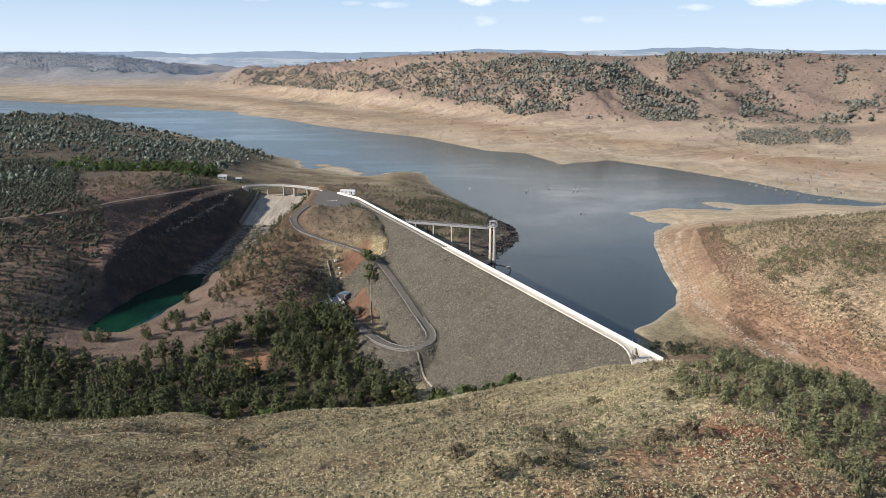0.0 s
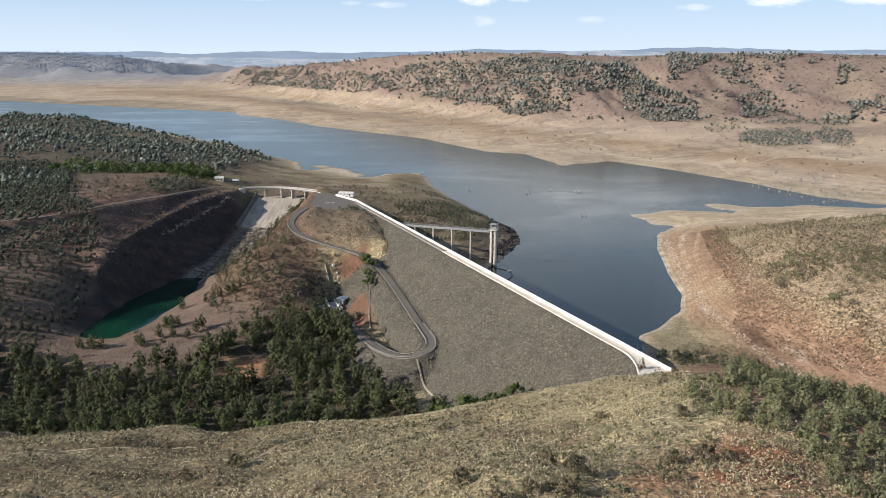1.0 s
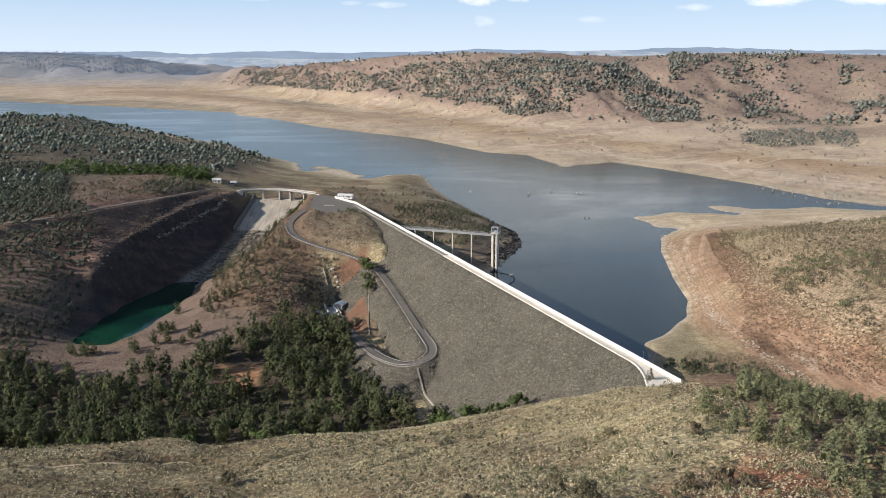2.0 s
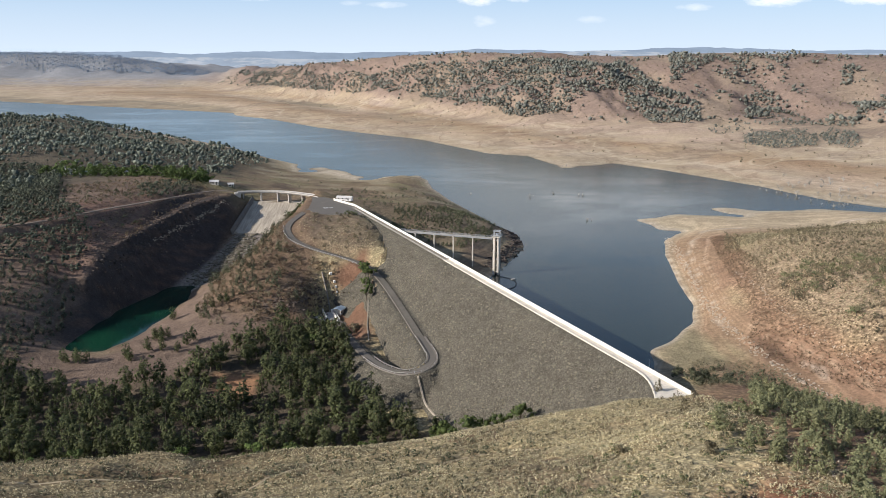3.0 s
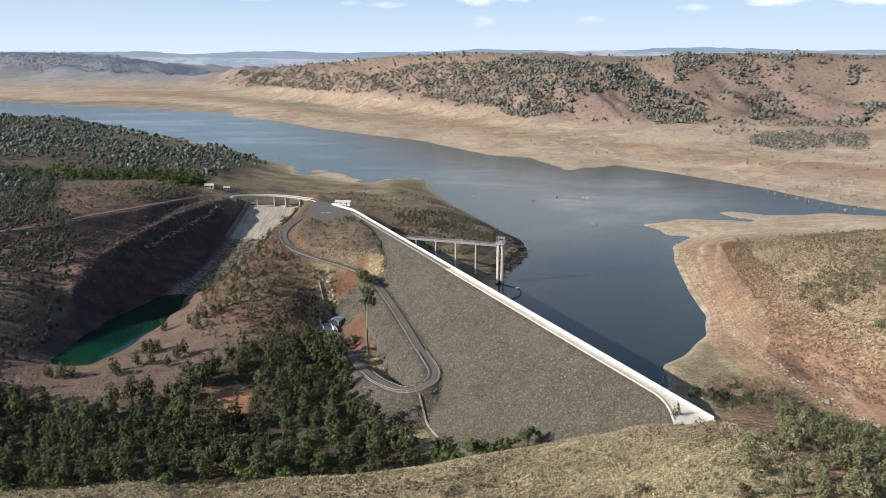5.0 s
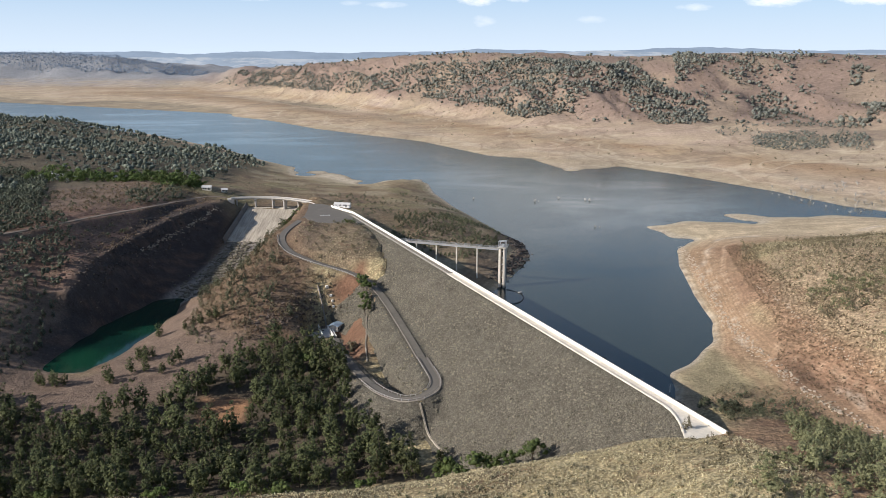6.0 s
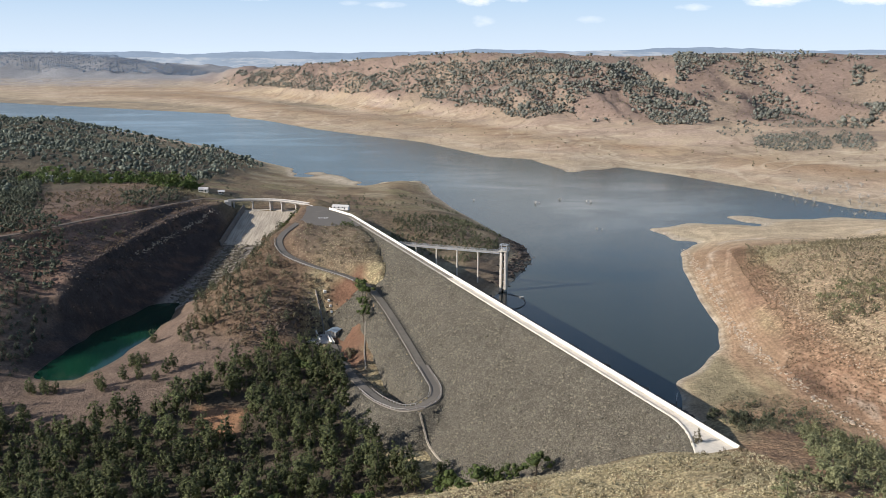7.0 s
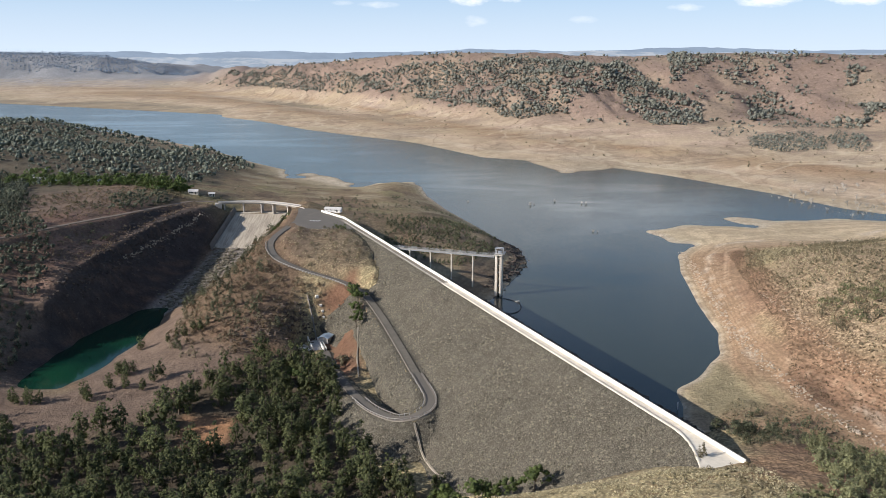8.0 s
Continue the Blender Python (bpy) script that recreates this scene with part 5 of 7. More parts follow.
def build_tower():
    turn = -20.0
    tower = thing("intake_tower", "tall pale concrete intake tower standing in the lake", "tower", (*TOWER, -8), turn)
    for side in (-1.35, 1.35):
        part("shaft", box("shaft", (1.35, 3.4, 32.0), TOWER_CONCRETE, 0.12, (side, 0, 16)), tower, "pale concrete shaft")
    # dark colour on the web stands in for the slot's shade
    part("shaft_web", box("shaft_web", (1.35, 1.2, 31.5), DARK_STONE, 0.05, (0, 1.0, 15.75)), tower, "web between the shafts, coloured dark for the recess's shade")
    for z in (10, 14, 18, 22, 26, 30):
        part("gate_beam", box("gate_beam", (1.25, 0.5, 0.5), STEEL, 0.04, (0, -0.9, z)), tower, "grey steel screen guide")
    part("head_slab", box("head_slab", (5.2, 5.0, 0.6), TOWER_CONCRETE, 0.08, (0, 0, 32.3)), tower, "concrete platform")
    # hoist frame
    for x in (-2.0, 2.0):
        for y in (-1.6, 1.6):
            part("hoist_leg", box("hoist_leg", (0.3, 0.3, 3.4), STEEL, 0.03, (x, y, 34.3)), tower)
    for y in (-1.6, 1.6):
        part("hoist_beam", box("hoist_beam", (4.6, 0.35, 0.45), STEEL, 0.03, (0, y, 36.1)), tower)
    for x in (-2.0, 2.0):
        part("hoist_beam", box("hoist_beam", (0.3, 3.5, 0.4), STEEL, 0.03, (x, 0, 36.1)), tower)
    part("hoist_house", boxes("hoist_house", [((0.3, 0, 33.4), (1.6, 1.8, 1.4), 0), ((0.3, 0, 34.2), (1.9, 2.1, 0.15), 0)], STEEL, 0.05), tower, "small grey winch housing")
    ident = Matrix.Identity(4)
    handrail([(-3, -2.6, 32.7), (3, -2.6, 32.7)], tower, ident, gap=1.5)
    handrail([(-3, 2.6, 32.7), (3, 2.6, 32.7)], tower, ident, gap=1.5)
    handrail([(3, -2.6, 32.7), (3, 2.6, 32.7)], tower, ident, gap=1.3)
    # ladder
    for x in (-0.25, 0.25):
        part("ladder_rail", box("ladder_rail", (0.08, 0.08, 24), STEEL, 0.01, (x + 1.45, -1.95, 20)), tower)
    part("mast", box("mast", (0.12, 0.12, 4.0), STEEL, 0.01, (2.6, 2.2, 34.6)), tower, "thin steel mast")


build_tower()


def build_footbridge():
    a, b = np.array((-32.0, 586.5, 23.9)), np.array((29.6, 565.2, 23.5))
    bridge = thing("access_bridge", "slender grey footbridge on thin piers to the tower", "bridge", tuple(a))
    back = bridge.matrix_basis.inverted()
    line = along([a, b], 3.0)
    for name, prof, label in (("deck", [(-1.3, 0), (1.3, 0), (1.3, -0.22), (-1.3, -0.22)], "pale concrete walkway"), ("girder", [(-1.1, -0.22), (-0.7, -0.22), (-0.7, -0.85), (-1.1, -0.85)], "grey steel girder"),
                              ("girder", [(0.7, -0.22), (1.1, -0.22), (1.1, -0.85), (0.7, -0.85)], "grey steel girder")):
        me = sweep(name, line, prof, GREY_CONCRETE if name == "deck" else STEEL)
        me.transform(back)
        part(name, me, bridge, label)
    for side in (-1.2, 1.2):
        handrail(offset(line, side), bridge, back)
    turn = math.degrees(math.atan2(b[1] - a[1], b[0] - a[0]))
    for u in (0.20, 0.40, 0.60, 0.80):
        p = a + (b - a) * u
        base = float(surface(np.array([p[0]]), np.array([p[1]]))[0]) - 1.0
        h = p[2] - 0.85 - base
        ob = part("pier", box("pier", (0.75, 0.75, h), TOWER_CONCRETE, 0.06), bridge, "thin pale concrete pier", back @ pose(p[0], p[1], base + h / 2, 0, 0, turn))
        part("pier_head", box("pier_head", (0.9, 2.4, 0.5), TOWER_CONCRETE, 0.05), ob, "", pose(0, 0, h / 2 - 0.1))


build_footbridge()


def build_boom():
    ring = smooth_line([(29, 560, 0.1), (36, 557, 0.1), (42, 550, 0.1), (43, 540, 0.1), (40, 531, 0.1), (33, 527, 0.1), (24, 533, 0.1)], 1.6)
    boom = thing("floating_boom", "dark floating trash boom curved out from the tower", "boom", (29, 560, 0.1))
    back = boom.matrix_basis.inverted()
    me = box("float", (1.35, 0.55, 0.5), BLACK_FLOAT, 0.12)
    for p, q in zip(ring[:-1], ring[1:]):
        part("float", me, boom, "", back @ pose(*((p + q) / 2), 0, 0, math.degrees(math.atan2(q[1] - p[1], q[0] - p[0]))))
    part("end_float", box("end_float", (2.6, 1.6, 0.7), GREY_CONCRETE, 0.1), boom, "grey end float", back @ pose(42, 551, 0.2, 0, 0, 30))


build_boom()


# ---- outlet works at the foot of the dam ----
def gable_house(name, label, category, at, turn, size, wall_mat, roof_mat, group="", windows=2, rise=0.28):
    l, w, h = size
    house = thing(name, label, category, at, turn, group)
    peak = h + w * rise
    v = [(-l / 2, -w / 2, -0.6), (l / 2, -w / 2, -0.6), (l / 2, w / 2, -0.6), (-l / 2, w / 2, -0.6), (-l / 2, -w / 2, h), (l / 2, -w / 2, h), (l / 2, w / 2, h), (-l / 2, w / 2, h), (-l / 2, 0, peak), (l / 2, 0, peak)]
    f = [(0, 1, 5, 4), (2, 3, 7, 6), (1, 2, 6, 9, 5), (3, 0, 4, 8, 7), (3, 2, 1, 0)]
    part("wall", mesh_of("wall", v, f, wall_mat), house)
    for s in (-1, 1):
        o = 0.45
        a = (-l / 2 - o, s * (w / 2 + o), h - o * 2 * rise)
        b = (l / 2 + o, s * (w / 2 + o), h - o * 2 * rise)
        c, d = (l / 2 + o, 0, peak + 0.02), (-l / 2 - o, 0, peak + 0.02)
        v = [a, b, c, d] + [(x, y, z + 0.14) for x, y, z in (a, b, c, d)]
        f = [(0, 1, 2, 3), (7, 6, 5, 4), (0, 4, 5, 1), (1, 5, 6, 2), (2, 6, 7, 3), (3, 7, 4, 0)]
        part("roof", mesh_of("roof", v, f if s < 0 else [q[::-1] for q in f], roof_mat), house, "sheet-metal roof slope")
    part("door", box("door", (0.95, 0.12, 2.05), DARK_PAINT, 0.02, (l * 0.28, -w / 2 - 0.02, 1.02)), house, "dark door")
    for k in range(windows):
        x = -l * 0.36 + k * l * 0.26
        win = part("window", box("window", (1.2, 0.1, 1.0), GLASS, 0.01, (x, -w / 2 - 0.01, 1.5)), house, "dark window")
        part("sill", box("sill", (1.4, 0.22, 0.1), WHITE_PAINT, 0.01, (x, -w / 2 - 0.06, 0.95)), win)
    return house


def ground_at(x, y):
    return float(surface(np.array([float(x)]), np.array([float(y)]))[0])


def build_outlet():
    gable_house("valve_house", "small grey valve house with a pale blue metal roof", "shed", (-61.5, 511, -10.2), 72, (6.5, 5.2, 3.0), GREY_CONCRETE, BLUE_ROOF, windows=1, rise=0.14)
    works = thing("outlet_channel", "pale concrete outlet channel walls beside the valve house", "channel", (-67, 505, -10.5))
    back = works.matrix_basis.inverted()
    for a, b, high, label in (((-71.3, 513.5), (-66.8, 497), 2.4, "whitish concrete wall"), ((-66.3, 514), (-60.6, 496), 1.9, "pale concrete wall"), ((-64.9, 514.4), (-59.4, 496.6), 1.5, "pale concrete wall"), ((-75.5, 503), (-67.2, 496.4), 1.0, "pale concrete end wall")):
        length, turn = math.hypot(b[0] - a[0], b[1] - a[1]), math.degrees(math.atan2(b[1] - a[1], b[0] - a[0]))
        part("channel_wall", box("channel_wall", (length, 0.55, high), WALL_CONCRETE, 0.06), works, label, back @ pose((a[0] + b[0]) / 2, (a[1] + b[1]) / 2, -10.4 + high / 2, 0, 0, turn))
    part("floor_slab", box("floor_slab", (5.2, 15, 0.5), GREY_CONCRETE, 0.06), works, "stained concrete floor", back @ pose(-66.6, 505, -10.25, 0, 0, 15))
    part("floor_slab", box("floor_slab", (6.5, 6.0, 0.5), SLAB_CONCRETE, 0.06), works, "pale concrete apron slab", back @ pose(-72.0, 502.2, -10.2, 0, 0, -38))
    line = [(x, y, ground_at(x, y) + 0.7) for x, y in along([(-74.5, 537), (-71.1, 526.8), (-67.5, 517), (-66.4, 513)], 3)]
    pipe = tagged(new("pipeline", tube("pipeline", line, [0.42] * len(line), DUSTY, 10)), "pale grey outlet pipe down the hillside", "pipe")
    for x, y, z in line[1:-1:2]:
        part("saddle", box("saddle", (1.3, 0.6, 1.0), GREY_CONCRETE, 0.05), pipe, "", pose(x, y, z - 0.55, 0, 0, 15))
    for x, y, size in ((-69.3, 537.3, 1.6), (-66.5, 532, 1.3), (-65.3, 529, 1.2), (-64.3, 526, 1.1)):
        block = thing("anchor_block", "pale concrete block on the stony slope", "block", (x, y, ground_at(x, y)), 18, "anchor blocks")
        part("block", box("block", (size, size, size), WALL_CONCRETE, 0.08, (0, 0, size * 0.3)), block)


build_outlet()

shed = gable_house("crest_shed", "long white shed beside the end of the crest wall", "shed", (-79.0, 703.5, 24.6), -12, (12.0, 4.4, 1.8), WHITE_PAINT, GREY_ROOF, windows=3)
for x, y, turn, size, roof in ((-331, 792, 12, (9, 5, 2.6), GREY_ROOF), (-275, 780, -25, (6.5, 5, 2.5), GREY_ROOF), (-196, 760, 5, (7, 4.5, 2.4), GREY_ROOF), (-184, 768, 20, (4.5, 3.6, 2.3), GREY_ROOF), (-312, 786, -5, (5, 4, 2.6), BLUE_ROOF)):
    gable_house("house", "small cream house with a pale metal roof among trees", "house", (x, y, ground_at(x, y)), turn, size, CREAM_WALL, roof, "houses above the spillway")


def gauge_post(x, y):
    post = thing("gauge_post", "thin white water gauge post by the dam", "post", (x, y, ground_at(x, y) - 0.3))
    part("staff", box("staff", (0.35, 0.2, 4.5), WHITE_PAINT, 0.02, (0, 0, 2.25)), post)
    part("base", box("base", (1.0, 1.0, 0.6), GREY_CONCRETE, 0.05, (0, 0, 0.2)), post)


gauge_post(91, 398)


# ---- trees and scrub ----
ICO = np.array([(0, -1, -1.618), (0, 1, -1.618), (0, -1, 1.618), (0, 1, 1.618), (-1, -1.618, 0), (1, -1.618, 0), (-1, 1.618, 0), (1, 1.618, 0), (-1.618, 0, -1), (1.618, 0, -1), (-1.618, 0, 1), (1.618, 0, 1)]) / 1.902
ICO_FACES = np.array([t for t in itertools.combinations(range(12), 3) if all(np.linalg.norm(ICO[a] - ICO[b]) < 1.1 for a, b in itertools.combinations(t, 2))])
ICO_FACES = np.array([t if np.dot(np.cross(ICO[t[1]] - ICO[t[0]], ICO[t[2]] - ICO[t[0]]), ICO[t[0]]) > 0 else t[::-1] for t in ICO_FACES])


def knots(centres, radii, rng, flat=0.9):
    """Dense uneven hearts of foliage clumps."""
    n = len(centres)
    v = ICO[None] * rng.uniform(0.5, 1.3, (n, 12, 1)) + rng.normal(0, 0.12, (n, 12, 3))
    v = v * np.asarray(radii, float)[:, None, None]
    v[:, :, 2] *= flat
    v = v + np.asarray(centres, float)[:, None, :]
    return v.reshape(-1, 3), (ICO_FACES[None] + np.arange(n)[:, None, None] * 12).reshape(-1, 3)


def leaves(name, centres, spread, per, size, material, up=0.35, flat=0.8, seed=1, hubs=None, hearts=None):
    """Foliage: many small loose leaf sprays scattered round each clump's centre, and dense hearts (centres, radii) within."""
    rng = np.random.default_rng(seed)
    c = np.repeat(np.asarray(centres, float), per, 0)
    n = len(c)
    r = np.repeat(np.broadcast_to(np.asarray(spread, float), (len(centres),)), per)
    d = rng.normal(0, 1, (n, 3))
    d /= np.linalg.norm(d, axis=1)[:, None]
    out = d * (r * rng.uniform(0.35, 1.0, n) ** 0.6)[:, None]
    out[:, 2] *= flat
    # leaf sprays face away from the heart of the plant
    away = c + out - (np.repeat(np.asarray(hubs, float), per, 0) if hubs is not None else np.array((0, 0, np.mean(c[:, 2]) * 0.8)))
    away /= np.linalg.norm(away, axis=1)[:, None] + 1e-6
    nrm = d * 0.45 + away * 0.85 + rng.normal(0, 0.32, (n, 3)) + np.array((0, 0, up))
    nrm /= np.linalg.norm(nrm, axis=1)[:, None]
    t = np.cross(nrm, rng.normal(0, 1, (n, 3)))
    t /= np.linalg.norm(t, axis=1)[:, None] + 1e-9
    b = np.cross(nrm, t)
    s = (size * rng.uniform(0.6, 1.3, n))[:, None]
    p = c + out
    v = np.stack((p + t * s, p - t * s * 0.55 + b * s * 0.8, p - t * s * 0.5 - b * s * 0.75), 1).reshape(-1, 3)
    f = np.arange(n * 3).reshape(-1, 3)
    if hearts is not None:
        hv, hf = knots(*hearts, rng)
        f = np.vstack((f, hf + len(v)))
        v = np.vstack((v, hv))
    return big_mesh(name, v, f, material, True)


def inner(centres, spread, every, grow):
    """Every so-many-th clump of a crown, as a dense heart."""
    return np.asarray(centres, float)[::every], np.asarray(spread, float)[::every] * grow


def limb_mesh(name, limbs, material, sides=5):
    bm = bmesh.new()
    rods(bm, limbs, sides)
    me = bpy.data.meshes.new(name)
    bm.to_mesh(me)
    bm.free()
    me.materials.append(material)
    return me


def she_oak(rng, seed, leaf=None):
    """A tall, broad, feathery tree of several pointed lobes, 14 m high."""
    h = 14.0 * rng.uniform(0.85, 1.12)
    limbs = [([(0, 0, -0.6), (rng.normal(0, 0.2), rng.normal(0, 0.2), h * 0.4), (rng.normal(0, 0.4), rng.normal(0, 0.4), h * 0.85)], [0.30, 0.20, 0.05])]
    centres, spread = [], []
    for j in range(7):
        a = j * 1.05 + rng.uniform(-0.4, 0.4)
        r = 0.0 if j == 0 else rng.uniform(1.4, 2.9)
        low, high = h * rng.uniform(0.06, 0.2), h * (0.98 if j == 0 else rng.uniform(0.55, 0.9))
        mid = np.array((r * math.cos(a), r * math.sin(a), (low + high) / 2))
        for k in range(9):
            v = rng.uniform(-1, 1)
            b = rng.uniform(0, 6.28)
            wide = 1.35 * (1 - 0.55 * max(0.0, v)) * rng.uniform(0.4, 1.0)
            centres.append(mid + np.array((wide * math.cos(b), wide * math.sin(b), v * (high - low) * 0.5)))
            spread.append(rng.uniform(0.65, 1.1) * (1.1 - 0.35 * max(0.0, v)))
    return limb_mesh("trunk", limbs, BARK), leaves("crown", centres, spread, 12, 0.45, leaf or OAK_LEAF, 0.45, 1.1, seed, None, inner(centres, spread, 4, 0.6))


def gum(rng, seed, leaf=None, h=10.0):
    """A spreading tree with a few limbs and an open, clumped crown."""
    h = h * rng.uniform(0.88, 1.12)
    limbs, centres, spread = [([(0, 0, -0.6), (rng.normal(0, 0.3), rng.normal(0, 0.3), h * 0.42)], [0.3, 0.2])], [], []
    root = np.array(limbs[0][0][1])
    for j in range(6):
        a = j * 1.05 + rng.uniform(-0.4, 0.4)
        r = rng.uniform(0.16, 0.36) * h
        tip = np.array((math.cos(a) * r, math.sin(a) * r, h * rng.uniform(0.62, 0.9)))
        mid = root * 0.5 + tip * 0.5 + np.array((0, 0, 0.4))
        limbs.append(([root, mid, tip], [0.16, 0.09, 0.03]))
        for _ in range(4):
            centres.append(tip + rng.normal(0, 0.11 * h, 3) * np.array((1, 1, 0.7)))
            spread.append(rng.uniform(0.12, 0.2) * h)
    centres.append((0, 0, h * 0.92))
    spread.append(0.13 * h)
    return limb_mesh("trunk", limbs, BARK), leaves("crown", centres, spread, 15, 0.046 * h, leaf or GUM_LEAF, 0.4, 0.8, seed, None, inner(centres, spread, 2, 0.75))


def wattle(rng, seed, leaf=None, h=5.0, per=9):
    """A bushy, upright small tree, leafy to the ground, with a ragged pointed top."""
    h = h * rng.uniform(0.85, 1.15)
    centres, spread = [], []
    tops = [(0.0, 0.0, 1.0)] + [(rng.uniform(-0.2, 0.2), rng.uniform(-0.2, 0.2), rng.uniform(0.6, 0.9)) for _ in range(3)]
    for tx, ty, tall in tops:
        for u in np.linspace(0.1, 1.0, 9):
            a = rng.uniform(0, 6.28)
            r = h * 0.27 * (1 - 0.8 * u ** 1.4) * rng.uniform(0.5, 1.0)
            centres.append((h * tx + r * math.cos(a), h * ty + r * math.sin(a), h * tall * u))
            spread.append(h * rng.uniform(0.08, 0.135) * (1.15 - 0.4 * u))
    trunk = limb_mesh("trunk", [([(0, 0, -0.4), (0, 0, h * 0.7)], [0.12, 0.04])], BARK)
    return trunk, leaves("crown", centres, spread, per, 0.048 * h, leaf or WATTLE_LEAF, 0.35, 1.0, seed, None, inner(centres, spread, 3, 0.55))


def bush(rng, seed, leaf=None, h=3.0, per=9):
    """A low spreading bush, wider than high, with a ragged dome."""
    h = h * rng.uniform(0.8, 1.2)
    centres, spread = [], []
    for k in range(30):
        a = rng.uniform(0, 6.28)
        v = rng.uniform(0, 1) ** 0.7
        r = h * 0.72 * math.sqrt(max(0.0, 1 - v * v)) * rng.uniform(0.35, 1.0)
        centres.append((r * math.cos(a), r * math.sin(a), h * (0.08 + 0.84 * v * rng.uniform(0.7, 1.05))))
        spread.append(h * rng.uniform(0.10, 0.2))
    trunk = limb_mesh("trunk", [([(0, 0, -0.3), (0.05, 0, h * 0.55)], [0.1, 0.04])], BARK)
    return trunk, leaves("crown", centres, spread, max(7, per - 2), 0.058 * h, leaf or WATTLE_LEAF, 0.4, 0.85, seed, None, inner(centres, spread, 5, 0.75))


def dead(rng, seed, h=5.0):
    """A squat bare tree with crooked spreading limbs."""
    limbs = [([(0, 0, -1.5), (rng.normal(0, 0.2), rng.normal(0, 0.2), h * 0.35), (rng.normal(0, 0.7), rng.normal(0, 0.7), h * 0.95)], [0.34, 0.24, 0.06])]
    for j in range(10):
        u = rng.uniform(0.15, 0.6)
        a = rng.uniform(0, 6.28)
        r = h * rng.uniform(0.35, 0.75)
        p = (0, 0, h * u)
        q = (r * 0.5 * math.cos(a), r * 0.5 * math.sin(a), h * (u + 0.16))
        t = (r * math.cos(a + 0.4), r * math.sin(a + 0.4), h * (u + rng.uniform(0.1, 0.45)))
        limbs.append(([p, q, t], [0.15, 0.10, 0.03]))
        limbs.append(([q, (q[0] + rng.normal(0, 0.8), q[1] + rng.normal(0, 0.8), q[2] + 1.2)], [0.07, 0.02]))
    return limb_mesh("trunk", limbs, DEAD_WOOD)


def breed(maker, count, first, **kw):
    out = []
    for i in range(count):
        rng = np.random.default_rng(first + i)
        out.append(maker(rng, first + i, **kw))
    return out


def plant(kinds, name, label, category, spots, group, low=0.75, high=1.2, sink=0.1, floor=-99.0):
    """One thing for each spot (x, y): first of each kind built, the rest copied."""
    rng = np.random.default_rng(len(spots) * 7 + len(name))
    spots = np.asarray(spots, float)
    z = np.maximum(surface(spots[:, 0], spots[:, 1]), floor)
    first = {}
    for i, (x, y) in enumerate(spots):
        k = int(rng.integers(len(kinds)))
        m = pose(x, y, z[i] - sink, rng.normal(0, 2), rng.normal(0, 2), rng.uniform(0, 360))
        s = rng.uniform(low, high)
        if k not in first:
            ob = thing(name, label, category, group=group)
            parts_of = kinds[k] if isinstance(kinds[k], tuple) else (kinds[k],)
            for nm, me in zip(("trunk", "crown"), parts_of):
                part(nm, me, ob)
            first[k] = ob
            ob.matrix_basis = m
        else:
            ob = copy_thing(first[k], m)
        ob.scale = (s * rng.uniform(0.9, 1.12), s * rng.uniform(0.9, 1.12), s)


def strew(ring, count, gap, rng, test=None, tries=9):
    """Spots inside a ring, no two closer than gap; test says which of many spots may stay."""
    ring_a = np.array(ring)
    p = rng.uniform(ring_a.min(0), ring_a.max(0), (count * tries, 2))
    p = p[inside(p[:, 0], p[:, 1], ring)]
    if test:
        p = p[test(p[:, 0], p[:, 1], rng.uniform(0, 1, len(p)))]
    kept, grid = [], {}
    for x, y in p.tolist():
        i, j = int(x // gap), int(y // gap)
        if any((x - u) ** 2 + (y - v) ** 2 < gap * gap for k in (i - 1, i, i + 1) for m in (j - 1, j, j + 1) for u, v in grid.get((k, m), ())):
            continue
        grid.setdefault((i, j), []).append((x, y))
        kept.append((x, y))
        if len(kept) == count:
            break
    return np.array(kept)


def off_road(line, far):
    return lambda x, y, r: to_line(x, y, line)[0] > far


def thicket(name, spots, heights, spread, per, size, material, label, category, seed, layers=2, width=0.33, hearts=2, heart=(0.25, 0.5)):
    """A joined wood or scrub of low detail: a few foliage clumps to each plant."""
    rng = np.random.default_rng(seed)
    spots = np.asarray(spots, float)
    n = len(spots)
    z = surface(spots[:, 0], spots[:, 1])
    h = np.asarray(heights, float) * np.ones(n)
    cs, sp = [], []
    for k in range(layers):
        u = 0.35 + 0.45 * k / max(1, layers - 1) if layers > 1 else 0.5
        w = h * width * (1.0 - 0.45 * k / max(1, layers))
        cs.append(np.column_stack((spots + rng.normal(0, 0.35, (n, 2)) * w[:, None], z + h * u)))
        sp.append(w * spread)
    hubs = np.vstack([np.column_stack((spots, z + h * 0.45))] * layers)
    w = h * width
    kc = np.vstack([np.column_stack((spots + rng.normal(0, 0.42, (n, 2)) * w[:, None], z + h * rng.uniform(0.3, 0.68, n))) for _ in range(hearts)])
    kr = np.concatenate([w * rng.uniform(*heart, n) for _ in range(hearts)])
    me = leaves(name, np.vstack(cs), np.concatenate(sp), per, size, material, 0.3, 1.05, seed, hubs, (kc, kr))
    return tagged(new(name, me), label, category, kind="stuff")


rng0 = np.random.default_rng(5)

# river she-oaks along the creek
oaks = breed(she_oak, 6, 100)
clearing = [(-111, 424), (-86, 421), (-85, 396), (-107, 394)]


def forest_test(x, y, r):
    return ~inside(x, y, clearing) & (to_line(x, y, ROAD)[0] > np.where(y < 436, 6, 3.2))


